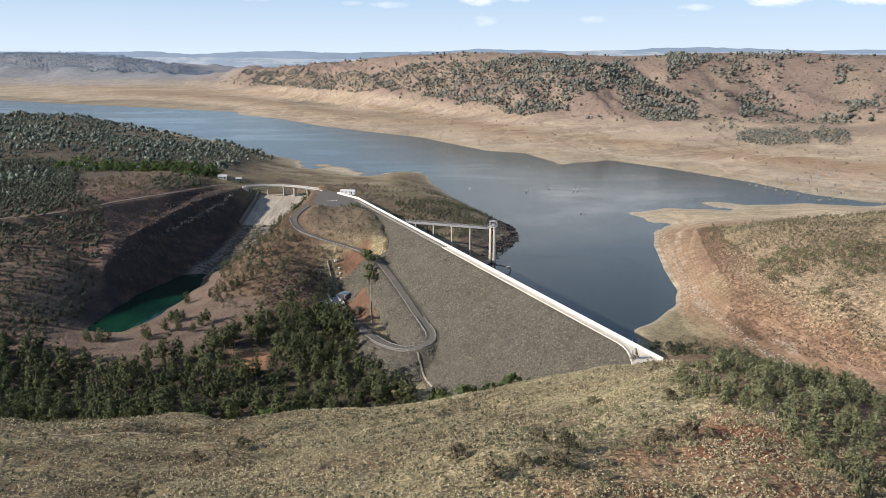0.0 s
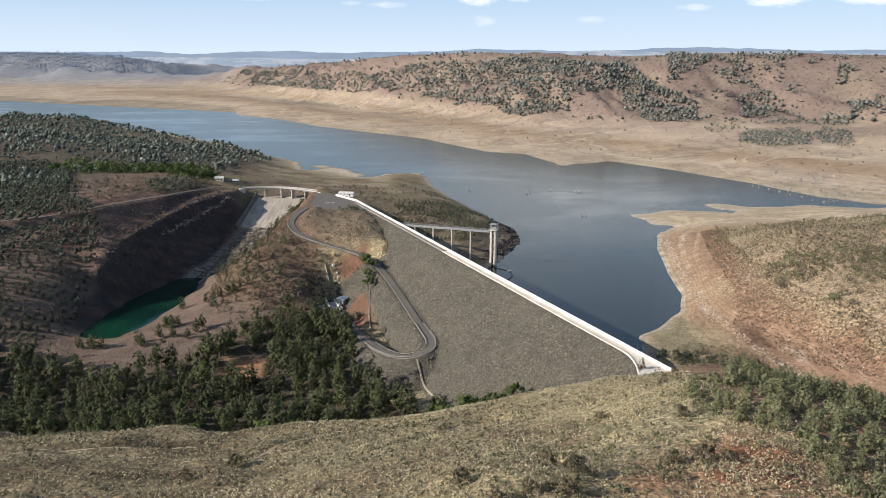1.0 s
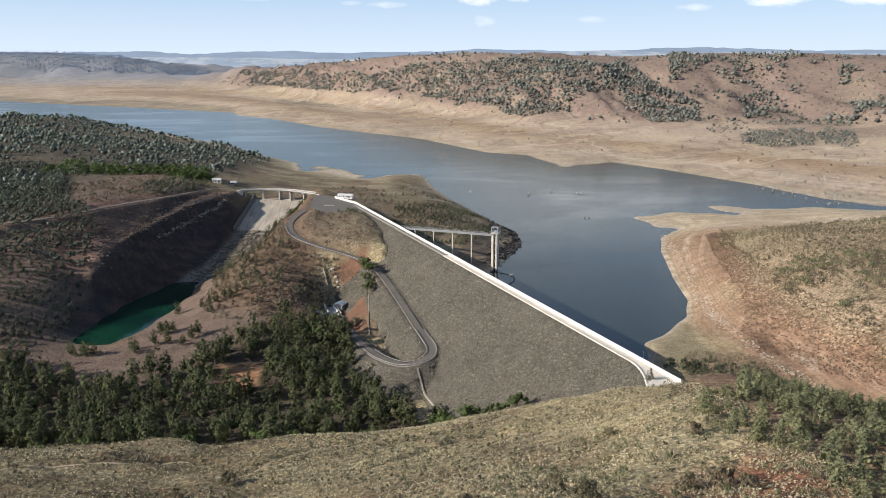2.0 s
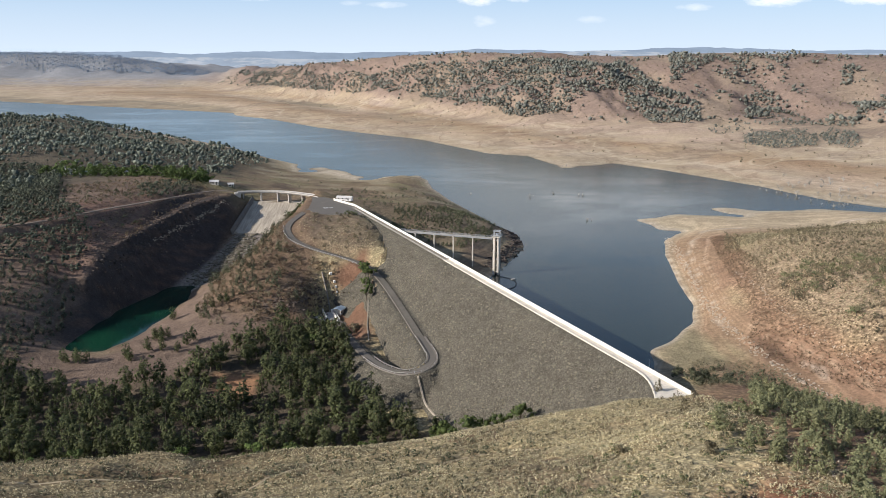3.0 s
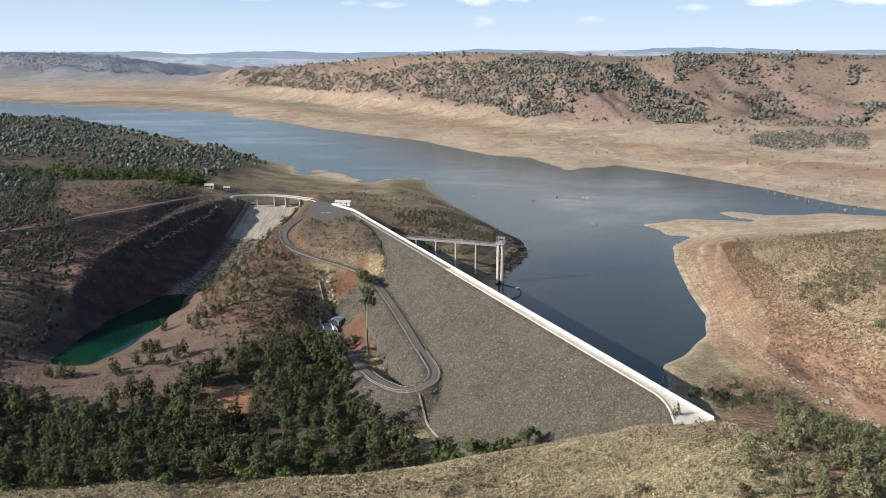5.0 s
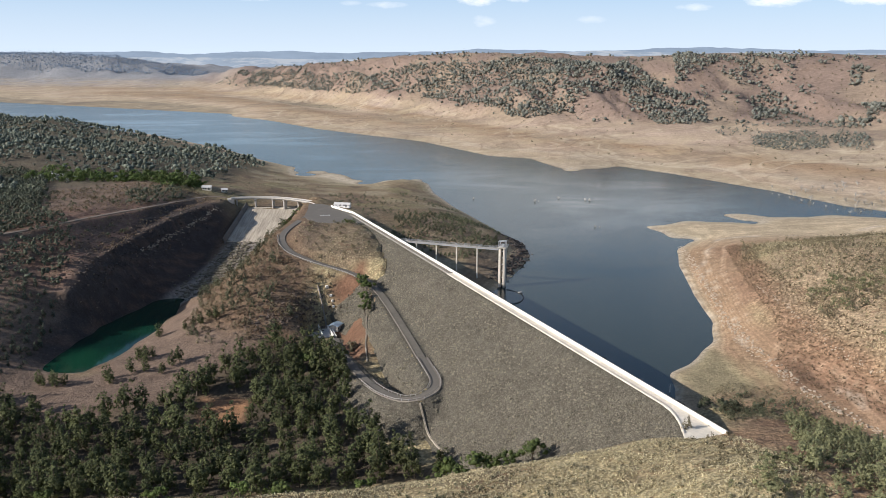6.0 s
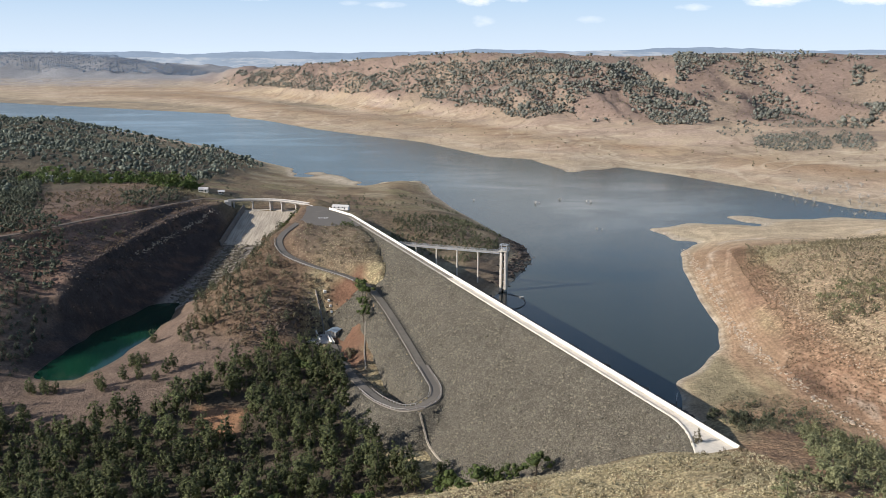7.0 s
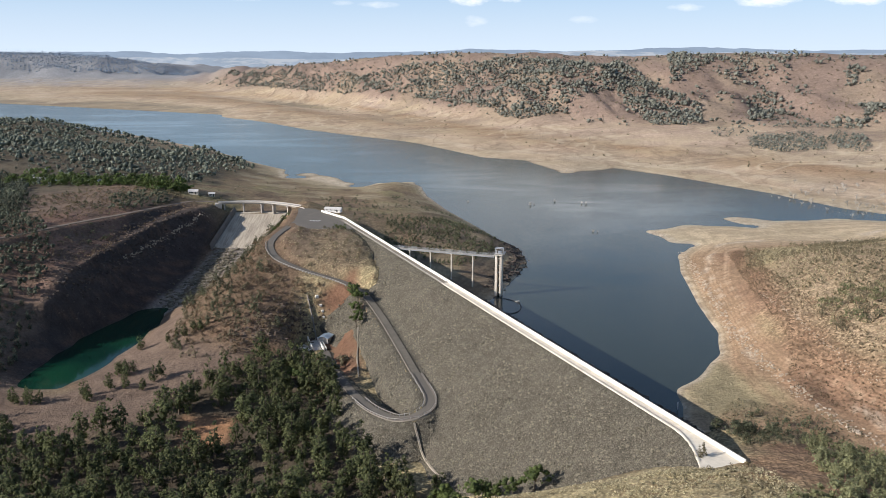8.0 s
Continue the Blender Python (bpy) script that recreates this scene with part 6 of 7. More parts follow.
WOOD_SPOTS = strew(FOREST, 470, 6.3, rng0, forest_test)
near_first = WOOD_SPOTS[np.argsort(np.hypot(WOOD_SPOTS[:, 0] + 80, WOOD_SPOTS[:, 1] - 395))]
plant(oaks, "river_oak", "tall dark green river oak with feathery foliage in creek woods", "tree", near_first[:290], "creek wood trees", 0.65, 1.3)
thicket("creek_wood", near_first[290:], rng0.uniform(9, 14, len(near_first) - 290), 0.85, 46, 0.62, OAK_LEAF, "dense dark green she-oak wood along the creek", "wood", 11, 4, 0.24)

# a few brighter trees at the edge of the creek wood
gums = breed(gum, 4, 200)
bright = breed(gum, 2, 220, leaf=GREEN_LEAF, h=6.0)
plant(gums, "gum_tree", "spreading olive green gum tree on the grassy bank", "tree", [(3, 330), (9, 333), (15, 332), (20, 330), (-2, 335), (27, 331), (12, 338), (-58, 330), (-72, 458), (-66, 452)], "bank gums", 0.55, 0.95)
plant(bright, "green_bush", "bright green bushy tree at the wood's edge", "bush", [(-32, 336), (-98, 326), (-103, 328), (-150, 318), (-72, 330), (-135, 322), (-28, 338), (-60, 333)], "green bushes by the creek", 0.7, 1.2)
plant(breed(bush, 4, 230, leaf=GUM_LEAF, h=3.2, per=12), "creek_bush", "rounded pale green bush along the creek bank", "bush", strew([(-170, 314), (-100, 318), (-50, 322), (0, 330), (8, 342), (-45, 343), (-100, 336), (-170, 330)], 60, 4.2, rng0), "creek bank bushes", 0.5, 1.2)

# young trees on the bare bank of the pool
young = breed(she_oak, 3, 130)
plant(young, "young_oak", "slim young she-oak on bare tan ground", "tree",
      [(-189, 436), (-186, 434), (-183, 436), (-180, 433), (-177, 435), (-158, 438), (-156, 436), (-160, 441), (-150, 446), (-143, 446), (-135, 444), (-152, 462), (-150, 464), (-148, 461), (-146, 465), (-132, 452), (-154, 470),
       (-130, 456), (-154, 500), (-140, 499), (-136, 501), (-131, 498), (-127, 502), (-123, 499)], "young trees by the pool", 0.42, 0.72)

# wattles on the slope above the near end of the dam
wattles = breed(wattle, 3, 300, h=4.6, per=13) + breed(bush, 3, 306, h=3.6, per=15)
NEAR_WOOD = [(74, 256), (82, 252), (92, 275), (104, 306), (114, 340), (130, 350), (156, 306), (130, 248), (104, 190), (88, 150), (80, 132), (72, 138), (71, 156), (76, 180), (67, 203), (66, 232)]
near_spots = strew(NEAR_WOOD, 290, 4.3, rng0)
order = np.argsort(np.hypot(near_spots[:, 0] - 95, near_spots[:, 1] - 240))
near_spots = near_spots[order]
plant(wattles, "wattle_tree", "bushy grey-green wattle tree on the dry slope", "tree", near_spots[:300], "wattle thicket", 0.75, 1.55)
SLOPE = [(-150, 215), (-100, 150), (0, 130), (80, 130), (70, 200), (66, 260), (50, 288), (20, 300), (-40, 298), (-100, 292)]
slope_spots = strew([(5, 140), (90, 140), (72, 190), (66, 240), (40, 245), (10, 190)], 190, 2.6, rng0)
plant(breed(bush, 4, 320, h=1.9), "shrub", "small grey-green shrub among straw-coloured grass", "shrub", slope_spots, "slope shrubs", 0.4, 1.3)
plant(breed(bush, 3, 330, h=1.6), "bush", "small olive shrub in dry grass", "shrub", strew(SLOPE, 45, 7, rng0), "hillside shrubs", 0.4, 1.0)
plant(breed(bush, 3, 340, leaf=SCRUB_LEAF, h=2.6), "grey_bush", "grey leafless-looking bush beside the crest wall", "bush", [(70, 296), (74, 292), (72, 285), (75, 279), (70, 273), (68, 263), (73, 267), (66, 257), (71, 258), (78, 288), (80, 296)], "bushes by the wall", 0.6, 1.15)

plant(breed(bush, 3, 345, leaf=HILL_LEAF, h=4.2, per=14), "gully_tree", "olive spreading tree on bare ground by the inlet", "tree", np.vstack(([(98, 352), (104, 357), (110, 351), (113, 344), (101, 346), (121, 352)], strew([(96, 346), (103, 372), (116, 392), (132, 384), (138, 366), (128, 352), (110, 340), (100, 322), (90, 322)], 34, 4.0, rng0))), "gully trees", 0.4, 1.0)
plant(breed(bush, 3, 335, leaf=SCRUB_LEAF, h=4.2, per=26), "slope_bush", "large round grey-olive bush standing in pale dry grass", "bush",
      [(43, 232), (46, 173), (53, 174), (57, 171), (2.8, 165), (-68.7, 221), (-71.8, 183), (-58, 232), (20.8, 173.5), (15.7, 157), (22.4, 157), (9.3, 152), (25, 165), (60, 214)], "single slope bushes", 0.7, 1.15)
plant(breed(bush, 2, 347, leaf=HILL_LEAF, h=6.5, per=26), "inlet_tree", "broad olive tree on the red bank behind the crest wall", "tree", [(94, 344), (99, 346), (90, 349)], "inlet trees", 0.7, 1.0)
plant(breed(wattle, 1, 349, leaf=SCRUB_LEAF, h=5.0, per=14), "apron_tree", "small pointed grey-green tree beside the crest apron", "tree", [(71.6, 306.0)], "apron tree", 0.9, 1.0)
gully_spots = strew([(94, 344), (100, 384), (116, 404), (140, 392), (150, 366), (128, 350), (108, 324), (90, 320)], 420, 1.7, rng0)
thicket("gully_scrub", gully_spots, rng0.uniform(0.5, 1.6, len(gully_spots)), 1.2, 11, 0.32, BRUSH_LEAF, "low olive-brown bushes in the gully behind the wall", "scrub", 29, 1, 0.55, 1)

# brush on the hill across the inlet
BRUSH = [(172, 400), (182, 345), (250, 300), (380, 420), (420, 600), (330, 640), (250, 655), (205, 655), (185, 590), (176, 520), (170, 450)]


def brush_test(x, y, r):
    return 1.3 * lumps(x, y, 33, 61) + 0.7 * lumps(x, y, 12, 62) > r * 0.9 - 0.55


brush = strew(BRUSH, 1900, 2.7, rng0, brush_test)
order = np.argsort(np.hypot(brush[:, 0] - 195, brush[:, 1] - 430))
brush = brush[order]
plant(breed(bush, 3, 350, leaf=BRUSH_LEAF, h=2.2) + breed(bush, 2, 354, h=2.6), "hill_shrub", "rounded dusty green shrub on the dry hill", "shrub", brush[:240], "hill shrubs", 0.8, 1.9)
thicket("hill_scrub", brush[240:], rng0.uniform(1.8, 4.8, len(brush) - 240), 1.05, 12, 0.32, BRUSH_LEAF, "dusty green scrub on the dry hill", "scrub", 13, 2, 0.45, 1)
tangle = strew(BRUSH, 2600, 2.2, rng0, lambda x, y, r: lumps(x, y, 17, 63) > r * 1.2 - 0.9)
thicket("brown_scrub", tangle, rng0.uniform(0.7, 1.8, len(tangle)), 1.2, 7, 0.28, SCRUB_LEAF, "grey-brown tangled scrub on the dry hill", "scrub", 24, 2, 0.5, 1)
heath = strew([(140, 412), (152, 384), (165, 350), (200, 300), (240, 300), (190, 360), (178, 420), (176, 480), (186, 560), (205, 640), (190, 640), (168, 540), (154, 450)], 2600, 1.25, rng0)
thicket("heath", heath, rng0.uniform(0.8, 1.9, len(heath)), 1.2, 10, 0.26, HEATH_LEAF, "low brown heath bushes on the red bank", "scrub", 14, 1, 0.5, 1)

# open scrub on the hill between spillway and dam
HILL = [(-140, 500), (-128, 470), (-100, 472), (-84, 500), (-72, 530), (-62, 545), (-86, 553), (-100, 568), (-108, 590), (-110, 625), (-112, 660), (-118, 660), (-130, 630), (-142, 600), (-146, 555)]
hill_spots = strew(HILL, 300, 3.0, rng0, off_road(ROAD, 5))
plant(breed(wattle, 1, 360, leaf=HILL_LEAF, h=4.6) + breed(bush, 3, 364, leaf=BRUSH_LEAF, h=2.8) + breed(bush, 2, 368, leaf=HEATH_LEAF, h=2.6), "scrub_tree", "thin olive scrub tree on stony red ground", "tree", hill_spots, "scrub trees by the spillway", 0.7, 1.75)
loop = strew([(-96, 632), (-66, 640), (-48, 598), (-44, 568), (-60, 556), (-88, 566), (-99, 590)], 60, 3.4, rng0, off_road(ROAD, 5))
plant(breed(bush, 3, 370, leaf=BRUSH_LEAF, h=1.8), "shrub", "low olive shrub inside the road's bend", "shrub", loop, "shrubs inside the bend", 0.7, 1.7)
plant(breed(bush, 2, 375, leaf=GUM_LEAF, h=3.0), "green_bush", "dark green bush beside the service road", "bush", [(-66, 633), (-68.5, 631), (-63.5, 630), (-112, 706), (-113, 690), (-115, 676), (-112, 664), (-113, 650), (-111, 640), (-48, 533), (-50, 536)], "roadside bushes", 0.9, 1.6)
plant(breed(gum, 3, 376, leaf=GUM_LEAF, h=8.0), "bend_tree", "rounded green tree at the edge of the rockfill", "tree", [(-48, 529), (-45.5, 521), (-46, 514), (-43.5, 506), (-44.5, 501), (-47, 524)], "trees by the bend", 0.75, 1.05)
plant(breed(bush, 1, 379, leaf=BRUSH_LEAF, h=5.5, per=26), "yard_shrub", "large yellow-olive bush on red ground by the outlet", "bush", [(-48.5, 474)], "yard shrub", 1.0, 1.05)
plant(breed(bush, 2, 378, leaf=HILL_LEAF, h=3.4), "yard_bush", "dark olive bush beside a small house", "bush", [(-203, 754), (-190, 754), (-180, 758), (-207, 762), (-176, 766), (-212, 752), (-168, 752)], "yard bushes", 0.6, 1.1)

# left bank, the wooded hill and the peninsula
bank = strew([(-345, 650), (-420, 800), (-370, 815), (-328, 765), (-300, 690), (-268, 622), (-240, 600), (-226, 566), (-218, 530), (-209, 500), (-205, 452), (-222, 425), (-260, 425), (-300, 520)], 1500, 3.7, rng0, lambda x, y, r: (to_line(x, y, LEFT_ROAD)[0] > 4) & (lumps(x, y, 17, 89) + 0.5 * lumps(x, y, 45, 90) > r * 1.0 - 1.0), 20)
order = np.argsort(np.hypot(bank[:, 0] + 235, bank[:, 1] - 470))
bank = bank[order]
plant(breed(wattle, 3, 380, leaf=WOOD_LEAF, h=6.0, per=14) + breed(bush, 3, 384, leaf=WOOD_LEAF, h=4.6, per=14), "bank_tree", "rounded grey-green gum tree on the steep bank", "tree", bank[:220], "bank trees", 0.45, 1.0)
thicket("bank_wood", bank[220:], rng0.uniform(3.0, 7.5, len(bank) - 220), 1.05, 18, 0.38, WOOD_LEAF, "grey-green open woodland on the bank", "wood", 15, 3, 0.42, 4)
grove = np.vstack((strew([(-240, 702), (-213, 746), (-197, 698), (-223, 658)], 110, 4.2, rng0, off_road(LEFT_ROAD, 5)), strew([(-386, 757), (-322, 747), (-266, 635), (-301, 589), (-330, 600)], 260, 5.0, rng0, off_road(LEFT_ROAD, 5))))
thicket("plateau_grove", grove, 2.5 + 4.5 * rng0.uniform(0, 1, len(grove)), 1.1, 16, 0.42, WOOD_LEAF, "grey-green scrubby grove above the cutting", "wood", 41, 2, 0.5, 2)
plateau = strew([(-320, 590), (-262, 575), (-236, 560), (-214, 600), (-200, 660), (-184, 730), (-205, 760), (-250, 760), (-300, 700)], 190, 4.4, rng0, off_road(LEFT_ROAD, 5))
plant(breed(bush, 3, 390, leaf=HILL_LEAF, h=2.6) + breed(bush, 2, 394, leaf=SCRUB_LEAF, h=2.2), "low_tree", "low grey-green tree on red ground above the cut", "tree", plateau, "trees above the cut", 0.6, 1.6)


low = strew([(-320, 590), (-262, 575), (-226, 560), (-208, 580), (-200, 640), (-182, 700), (-184, 745), (-250, 760), (-300, 700)], 700, 2.6, rng0, lambda x, y, r: (to_line(x, y, LEFT_ROAD)[0] > 4) & (lumps(x, y, 13, 86) > r * 1.2 - 0.7))
thicket("plateau_scrub", low, rng0.uniform(0.8, 2.2, len(low)), 1.2, 12, 0.4, HEATH_LEAF, "low dark bushes on red stony ground", "scrub", 27, 1, 0.55, 1)


def not_road(x, y, r):
    return (to_line(x, y, LEFT_ROAD)[0] > 6) & (lumps(x, y, 60, 64) + 0.6 * lumps(x, y, 22, 65) > r * 1.2 - 0.85)


hill_wood = strew([(-245, 800), (-215, 830), (-228, 960), (-215, 1080), (-250, 1170), (-320, 1290), (-480, 1460), (-640, 1560), (-900, 1680), (-1150, 1500), (-1000, 800), (-640, 520), (-420, 530), (-300, 640), (-340, 740)], 6600, 5.1, rng0, not_road)
thicket("hill_wood", hill_wood, 3.5 + 8.5 * rng0.uniform(0, 1, len(hill_wood)) ** 1.6, 1.15, 7, 0.48, HAZY_SLOPE_LEAF, "dark grey-green eucalypt woodland over the hill", "wood", 16, 2, 0.46, 2, (0.34, 0.60))
garden = strew([(-350, 772), (-270, 762), (-205, 752), (-200, 775), (-260, 800), (-350, 812)], 60, 6.5, rng0)
plant(breed(bush, 3, 400, leaf=GREEN_LEAF, h=9.0, per=20), "garden_tree", "leafy green garden tree round the houses", "tree", garden, "garden trees", 0.7, 1.25)
cover_spots = strew([(-38, 628), (-20, 600), (12, 596), (34, 640), (38, 690), (0, 740), (-40, 700)], 420, 2.6, rng0, lambda x, y, r: lumps(x, y, 14, 83) > r * 1.2 - 0.6)
thicket("point_scrub", cover_spots, rng0.uniform(1.2, 3.4, len(cover_spots)), 1.05, 22, 0.4, HILL_LEAF, "dense olive scrub on the point behind the dam", "scrub", 25, 2, 0.45)
pen = strew([(-70, 690), (-30, 640), (0, 610), (35, 640), (45, 690), (20, 770), (-10, 850), (-60, 900), (-110, 850), (-90, 760)], 290, 4.2, rng0, lambda x, y, r: lumps(x, y, 20, 66) > r * 1.1 - 0.3)
plant(breed(bush, 3, 410, leaf=HILL_LEAF, h=1.9), "peninsula_bush", "olive shrub on the grassy peninsula", "shrub", pen, "peninsula shrubs", 0.5, 1.5)
flat = strew([(-200, 780), (-130, 790), (-110, 880), (-150, 1000), (-220, 1050), (-240, 900)], 60, 9, rng0)
plant(breed(bush, 2, 415, leaf=HILL_LEAF, h=1.8), "shrub", "dark shrub on the grassy flat", "shrub", flat, "flat shrubs", 0.4, 1.1)


# woodland on the ridge across the lake: thick in the gullies, thin on the spurs
RIDGE_WOODS = [[(364, 1923), (393, 1797), (429, 1662), (455, 1585), (418, 1465), (349, 1492), (342, 1648), (307, 1763)], [(561, 1640), (601, 1628), (578, 1586), (531, 1521), (535, 1569)],
               [(-797, 3458), (-514, 3030), (-279, 2631), (-100, 2381), (86, 2126), (224, 2035), (325, 1943), (335, 1729), (227, 1657), (143, 1666), (76, 1858), (-64, 2169), (-231, 2469), (-398, 2751), (-679, 3158)],
               [(682, 1495), (717, 1451), (665, 1360), (642, 1394)], [(726, 1649), (754, 1655), (715, 1585), (703, 1592)], [(490, 1967), (544, 1812), (452, 1718), (428, 1704)]]


def ridge_test(x, y, r):
    gully = np.abs(lumps(x + 0.35 * y, y * 0.35, 75, 5))
    wooded = np.max([zone(x, y, ring, 22) for ring in RIDGE_WOODS], axis=0)
    v = 0.22 + 0.3 * wooded - gully * 0.55 + 0.28 * lumps(x, y, 70, 67) + 0.32 * lumps(x, y, 27, 68)
    ok = v > r * 0.75
    ok[ok] = ground_height(x[ok], y[ok]) > 24
    return ok


ridge = np.vstack([strew(ring, count, 5.2, rng0, lambda x, y, r: (lumps(x, y, 34, 69) + 0.5 * lumps(x, y, 13, 70) > r * 0.8 - 0.75) & (ground_height(x, y) > 22), 26) for ring, count in zip(RIDGE_WOODS, (700, 100, 6800, 80, 60, 220))]
                  + [strew([(-780, 3200), (-530, 2920), (-250, 2450), (-110, 2150), (20, 1880), (150, 1640), (280, 1540), (345, 1450), (470, 1500), (620, 1500), (560, 1900), (400, 2080), (160, 2180), (-120, 2560), (-560, 3260), (-800, 3600), (-950, 3600)], 1500, 8.0, rng0, ridge_test, 20),
                     strew([(470, 1450), (640, 1330), (900, 1150), (1150, 1250), (1000, 1650), (650, 1880), (520, 1900)], 1100, 7.0, rng0, ridge_test, 20)])
thicket("ridge_wood", ridge, 4.0 + 7.0 * rng0.uniform(0, 1, len(ridge)) ** 1.5, 1.15, 7, 0.8, HAZY_RIDGE_LEAF, "grey-green open woodland on the far ridge", "wood", 17, 2, 0.60, 1, (0.5, 0.8))
small = strew([(-780, 3200), (-250, 2450), (20, 1880), (280, 1540), (470, 1480), (900, 1150), (1150, 1250), (900, 1650), (560, 1900), (160, 2180), (-560, 3260)], 2600, 9, rng0)
thicket("ridge_scrub", small, rng0.uniform(1.2, 3.5, len(small)), 1.1, 6, 1.1, BRUSH_LEAF, "small brown bushes on the far ridge", "scrub", 28, 1, 0.6, 1)
FLAT_WOODS = [[(441, 1319), (487, 1365), (534, 1353), (537, 1286), (497, 1187), (438, 1202), (421, 1247)], [(540, 1283), (572, 1321), (587, 1277), (561, 1202), (534, 1166), (515, 1202)],
              [(512, 1411), (563, 1476), (581, 1428), (546, 1383)], [(403, 1378), (440, 1438), (482, 1404), (477, 1375), (410, 1336)]]
for ring, count, apart in zip(FLAT_WOODS, (230, 120, 45, 26), (5.5, 5.5, 8.0, 11.0)):
    lone = strew(ring, count, apart, rng0, lambda x, y, r: lumps(x, y, 30, 88) > r - 0.9)
    thicket("far_thicket", lone, 2.5 + 5.5 * rng0.uniform(0, 1, len(lone)) ** 1.5, 1.15, 16, 0.6, HAZY_RIDGE_LEAF, "grey-green thicket of gums on the far flats", "wood", 18 + count, 2, 0.6, 2, (0.3, 0.55))
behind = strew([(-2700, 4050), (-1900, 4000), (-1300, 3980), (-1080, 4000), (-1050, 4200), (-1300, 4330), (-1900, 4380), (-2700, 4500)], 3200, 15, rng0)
thicket("far_wood", behind, rng0.uniform(8, 15, len(behind)), 1.2, 6, 1.8, HAZY_FAR_LEAF, "hazy woodland on distant hills", "wood", 19, 2, 0.75, 1)

specks = strew([(-230, 150), (-60, 120), (90, 120), (80, 220), (76, 285), (34, 297), (0, 312), (-50, 304), (-110, 300), (-230, 288)], 1500, 2.0, rng0, lambda x, y, r: lumps(x, y, 16, 81) + 0.5 * lumps(x, y, 5, 82) > r * 1.2 - 0.5)
thicket("low_scrub", specks, rng0.uniform(0.5, 1.9, len(specks)), 1.2, 13, 0.28, BRUSH_LEAF, "low olive-brown bushes among the grass", "scrub", 20, 1, 0.5, 1)

bushes = strew([(-420, 2300), (-140, 1780), (60, 1450), (220, 1220), (420, 960), (560, 900), (620, 1150), (420, 1260), (300, 1490), (100, 1760), (-150, 2200), (-500, 2850)], 260, 9, rng0, lambda x, y, r: lumps(x, y, 70, 85) > r * 1.2 - 0.4)
thicket("flats_scrub", bushes, rng0.uniform(1.2, 3.2, len(bushes)), 1.2, 9, 0.9, BRUSH_LEAF, "sparse low bushes on the far bare flats", "scrub", 26, 1, 0.6, 1)

ledge_spots = np.vstack([along(line, 1.6) + rng0.normal(0, 1.6, (len(along(line, 1.6)), 2)) for line in
                         LEDGES]) + np.array((0, 2.6))
dusk = strew([(-160, 215), (-90, 160), (0, 140), (25, 200), (10, 290), (-40, 302), (-110, 298), (-160, 285)], 520, 3.0, rng0, lambda x, y, r: lumps(x, y, 19, 87) > r * 1.2 - 0.6)
low_bush = np.vstack((ledge_spots, dusk))
thicket("ledge_scrub", low_bush, rng0.uniform(0.6, 1.7, len(low_bush)), 1.2, 12, 0.28, HILL_LEAF, "dark olive bushes along worn ledges of the slope", "scrub", 30, 1, 0.55, 1)

# drowned trees
drowned = [dead(np.random.default_rng(k), k) for k in (500, 501, 502)]
plant(drowned, "dead_tree", "bleached leafless dead tree standing in shallow water", "dead tree",
      [(84, 876), (88, 878), (133, 885), (137, 882), (120, 752), (124, 750), (109, 895), (146, 1106), (152, 1109), (158, 1104), (26, 892), (333, 918), (338, 905), (342, 886), (347, 870), (351, 852), (356, 838), (360, 822), (372, 828),
       (380, 838), (365, 870), (390, 850), (330, 930), (400, 860)], "drowned trees", 0.4, 0.85, floor=-0.4)
shallows = strew([(322, 950), (345, 905), (352, 858), (390, 815), (470, 800), (500, 880), (430, 985), (370, 1010)], 44, 7, rng0)
plant(drowned, "dead_tree", "bleached leafless dead tree on the bare lake margin", "dead tree", shallows, "dead trees on the margin", 0.7, 1.5, floor=-0.4)


# ---- grass and stones ----
def tussocks(name, ring, count, size, material, label, seed, test=None):
    """Straw-coloured grass clumps: low rounded tufts of short sprays."""
    rng = np.random.default_rng(seed)
    ring_a = np.array(ring)
    p = rng.uniform(ring_a.min(0), ring_a.max(0), (count, 2))
    ok = inside(p[:, 0], p[:, 1], ring)
    ok &= lumps(p[:, 0], p[:, 1], 7, 71) + 0.6 * lumps(p[:, 0], p[:, 1], 25, 72) > rng.uniform(-1.15, 0.35, count)
    for ledge in LEDGES:
        ok &= to_line(p[:, 0], p[:, 1], ledge)[0] > 1.2
    if test:
        ok &= test(p[:, 0], p[:, 1], rng.uniform(0, 1, count))
    p = p[ok]
    z = surface(p[:, 0], p[:, 1])
    heart = np.column_stack((p, z + 0.02))
    me = leaves(name, heart + np.array((0, 0, 0.26 * size)), rng.uniform(0.25, 0.5, len(p)) * size, 7, 0.23 * size, material, 0.15, 1.25, seed, heart - np.array((0, 0, 0.1)))
    tagged(new(name, me), label, "grass", kind="stuff")


tussocks("dry_grass", [(-230, 150), (-60, 120), (90, 120), (80, 220), (80, 296), (62, 300), (36, 304), (4, 322), (-48, 314), (-110, 310), (-230, 290)], 92000, 1.0, STRAW, "straw-yellow tussock grass over the near hill", 21, lambda x, y, r: step_up(-110, 25, x) * 0.75 + 0.25 > r)
tussocks("dry_grass", [(172, 400), (200, 360), (300, 400), (330, 560), (260, 640), (205, 650), (178, 540)], 20000, 1.0, STRAW, "pale straw tussocks on the brushy hill", 22)
tussocks("dry_grass", [(-98, 636), (-62, 642), (-44, 598), (-40, 566), (-62, 552), (-92, 566), (-100, 590)], 1500, 0.7, STRAW, "dry grass inside the road's bend", 23)


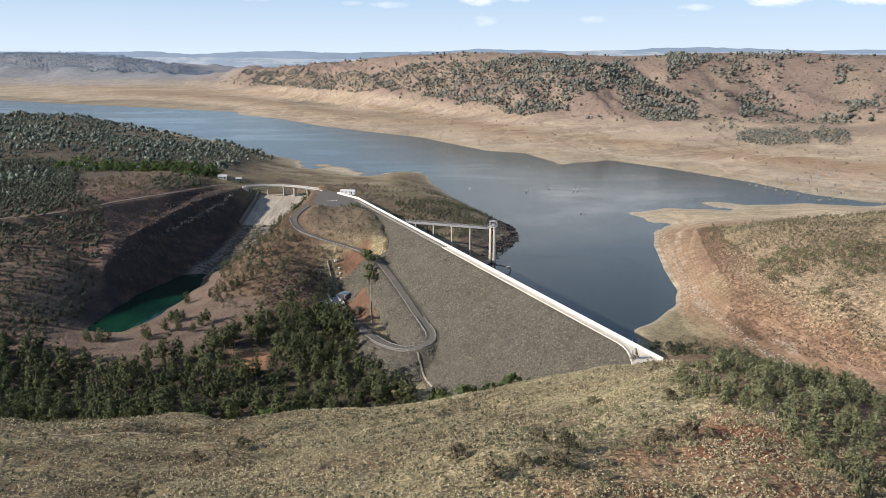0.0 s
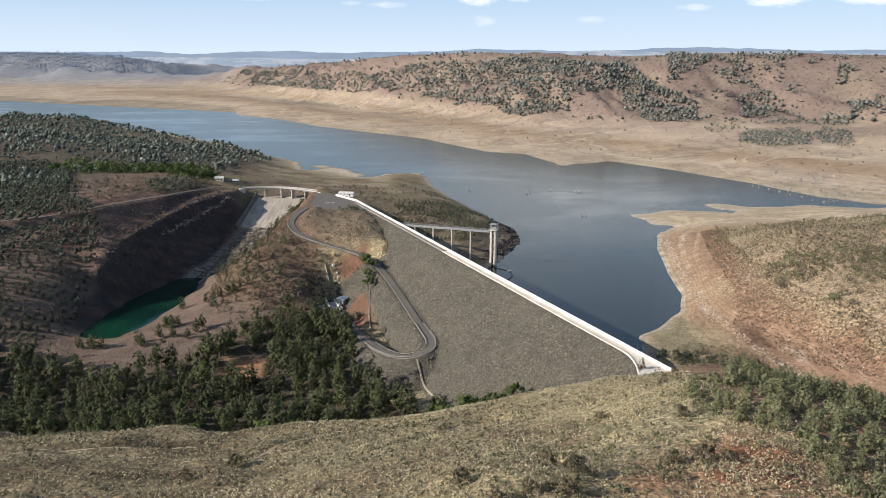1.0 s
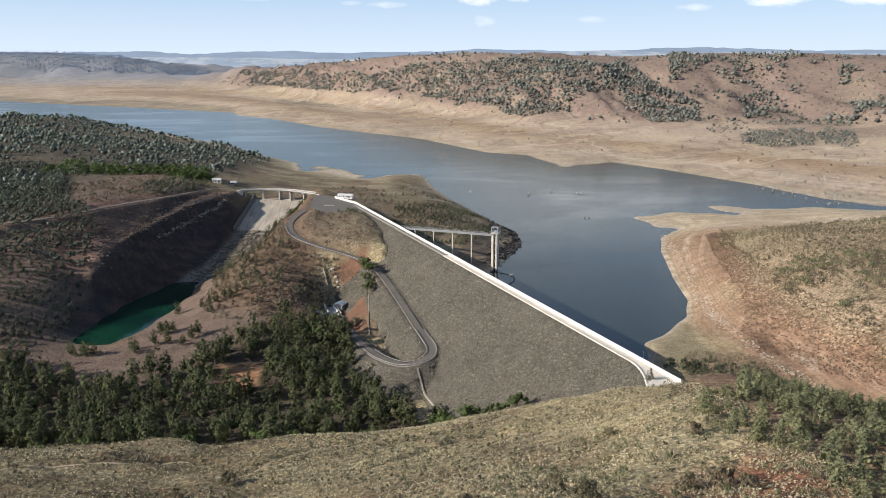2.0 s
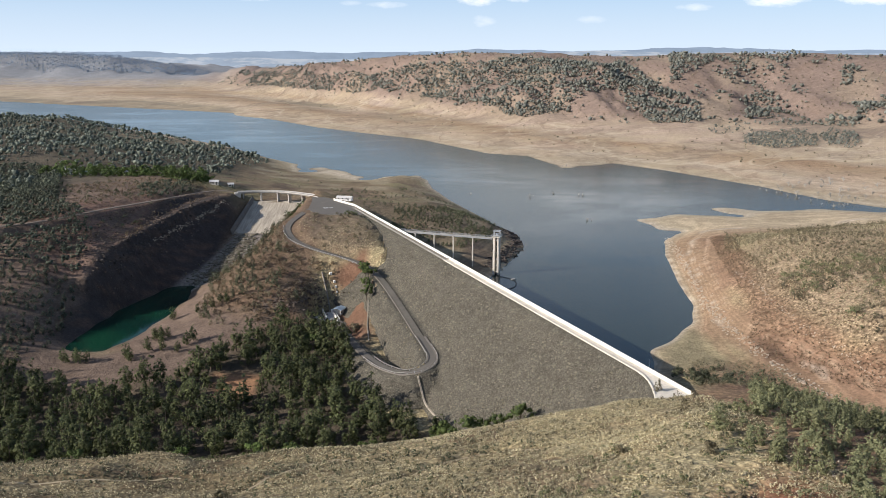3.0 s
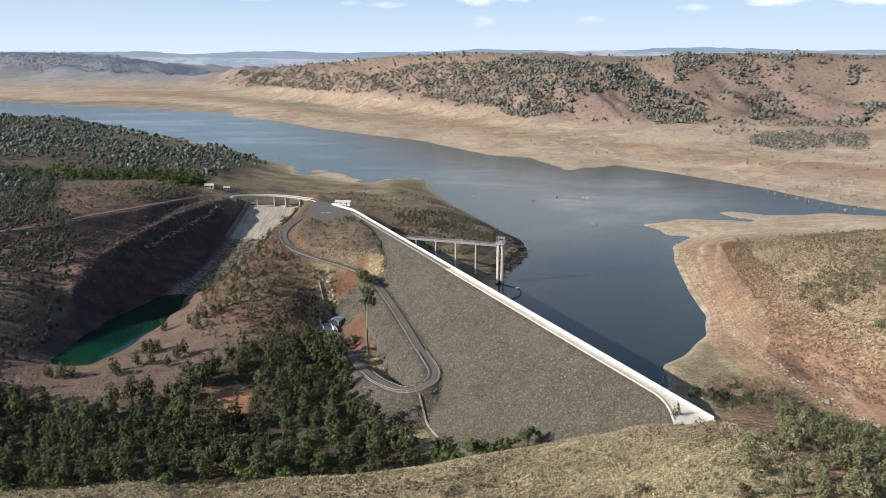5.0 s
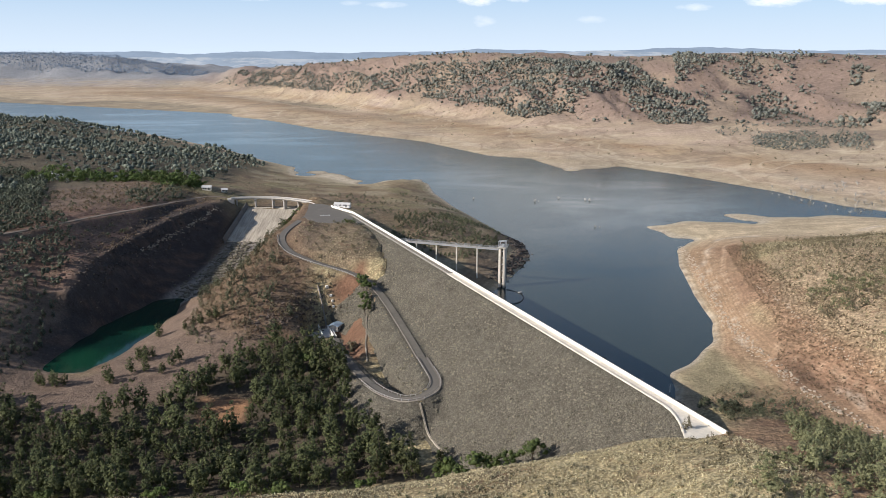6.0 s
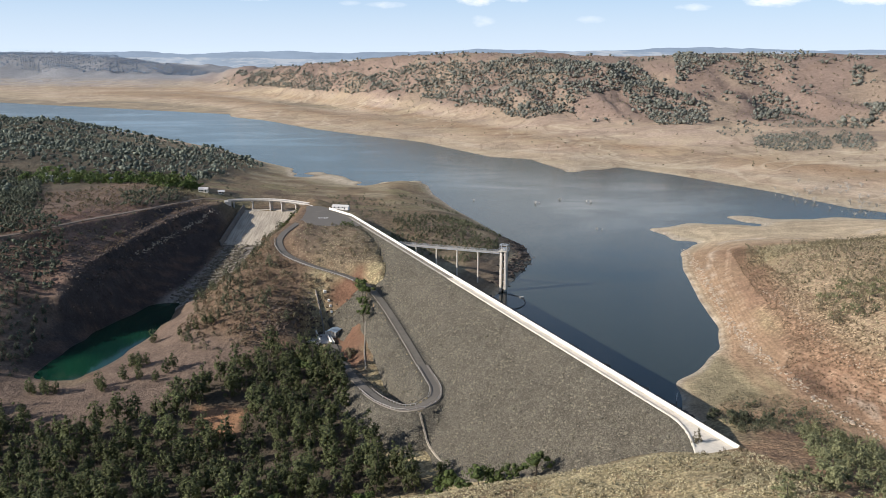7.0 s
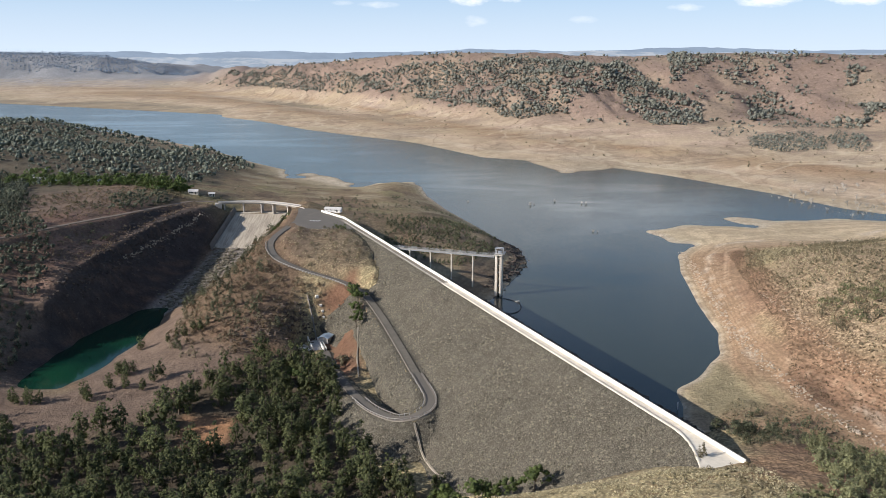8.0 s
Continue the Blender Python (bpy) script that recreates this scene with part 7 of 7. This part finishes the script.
def stones_along(name, line, count, width, low, high, material, label, seed):
    rng = np.random.default_rng(seed)
    pts = along(line, 2.0)
    q = pts[rng.integers(len(pts), size=count)][:, :2] + rng.normal(0, width, (count, 2))
    z = surface(q[:, 0], q[:, 1])
    ob = new(name, rocks(name, q[:, 0], q[:, 1], z, rng.uniform(low, high, count) ** 1.0, material))
    tagged(ob, label, "stones", kind="stuff")


stones_along("pale_rubble", [(170, 679), (156, 582), (148.5, 524), (141, 476), (139, 436), (141.5, 408), (145, 385), (148.4, 366), (156, 340)], 800, 1.5, 0.3, 1.2, PALE_STONE, "pale broken stone along an old shore line", 31)
stones_along("track_rubble", [(168, 520), (164, 470), (162.5, 434), (166, 404), (170.4, 386), (171.2, 367), (172, 350), (180, 320)], 420, 0.9, 0.2, 0.7, PALE_STONE, "pale gravel along a stock track on the red bank", 40)
stones_along("shore_rubble", [(170, 640), (158, 560), (148, 490), (140, 440)], 170, 6.0, 0.2, 0.6, PALE_STONE, "scattered pale stones on the bare bank", 32)
stones_along("riprap", [(28, 575), (40, 605), (50, 640), (53, 676), (46, 705)], 420, 3.2, 0.6, 2.4, DARK_STONE, "dark boulders along the point's shore", 33)
stones_along("channel_rubble", [(-146, 668), (-150, 640), (-156, 610), (-163, 586)], 900, 6.0, 0.5, 2.2, STONE, "broken grey rock in the channel below the chute", 34)
stones_along("rubble", [(-100, 488), (-88, 500), (-78, 512), (-72, 525)], 600, 6.5, 0.4, 1.5, BROWN_STONE, "brown broken rock on the slope above the outlet", 35)
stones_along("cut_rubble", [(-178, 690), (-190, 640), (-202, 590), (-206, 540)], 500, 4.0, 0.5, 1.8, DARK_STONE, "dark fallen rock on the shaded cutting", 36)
stones_along("plateau_rubble", [(-184, 720), (-200, 680), (-212, 640), (-218, 600), (-222, 560), (-214, 530)], 900, 9.0, 0.3, 1.3, BROWN_STONE, "brown broken rock above the cutting", 39)
stones_along("hill_stones", [(20, 150), (45, 165), (70, 185), (60, 150)], 200, 12.0, 0.2, 0.6, PALE_STONE, "pale stones on the red slope", 37)
# pale stones added to imitate the sunlit strip along the bench
stones_along("lit_bench_line", [(-171, 698), (-187, 655), (-198, 605)], 170, 0.8, 0.5, 1.3, PALE_STONE, "line of pale stones that stands for the sunlit strip of the cutting's bench", 38)
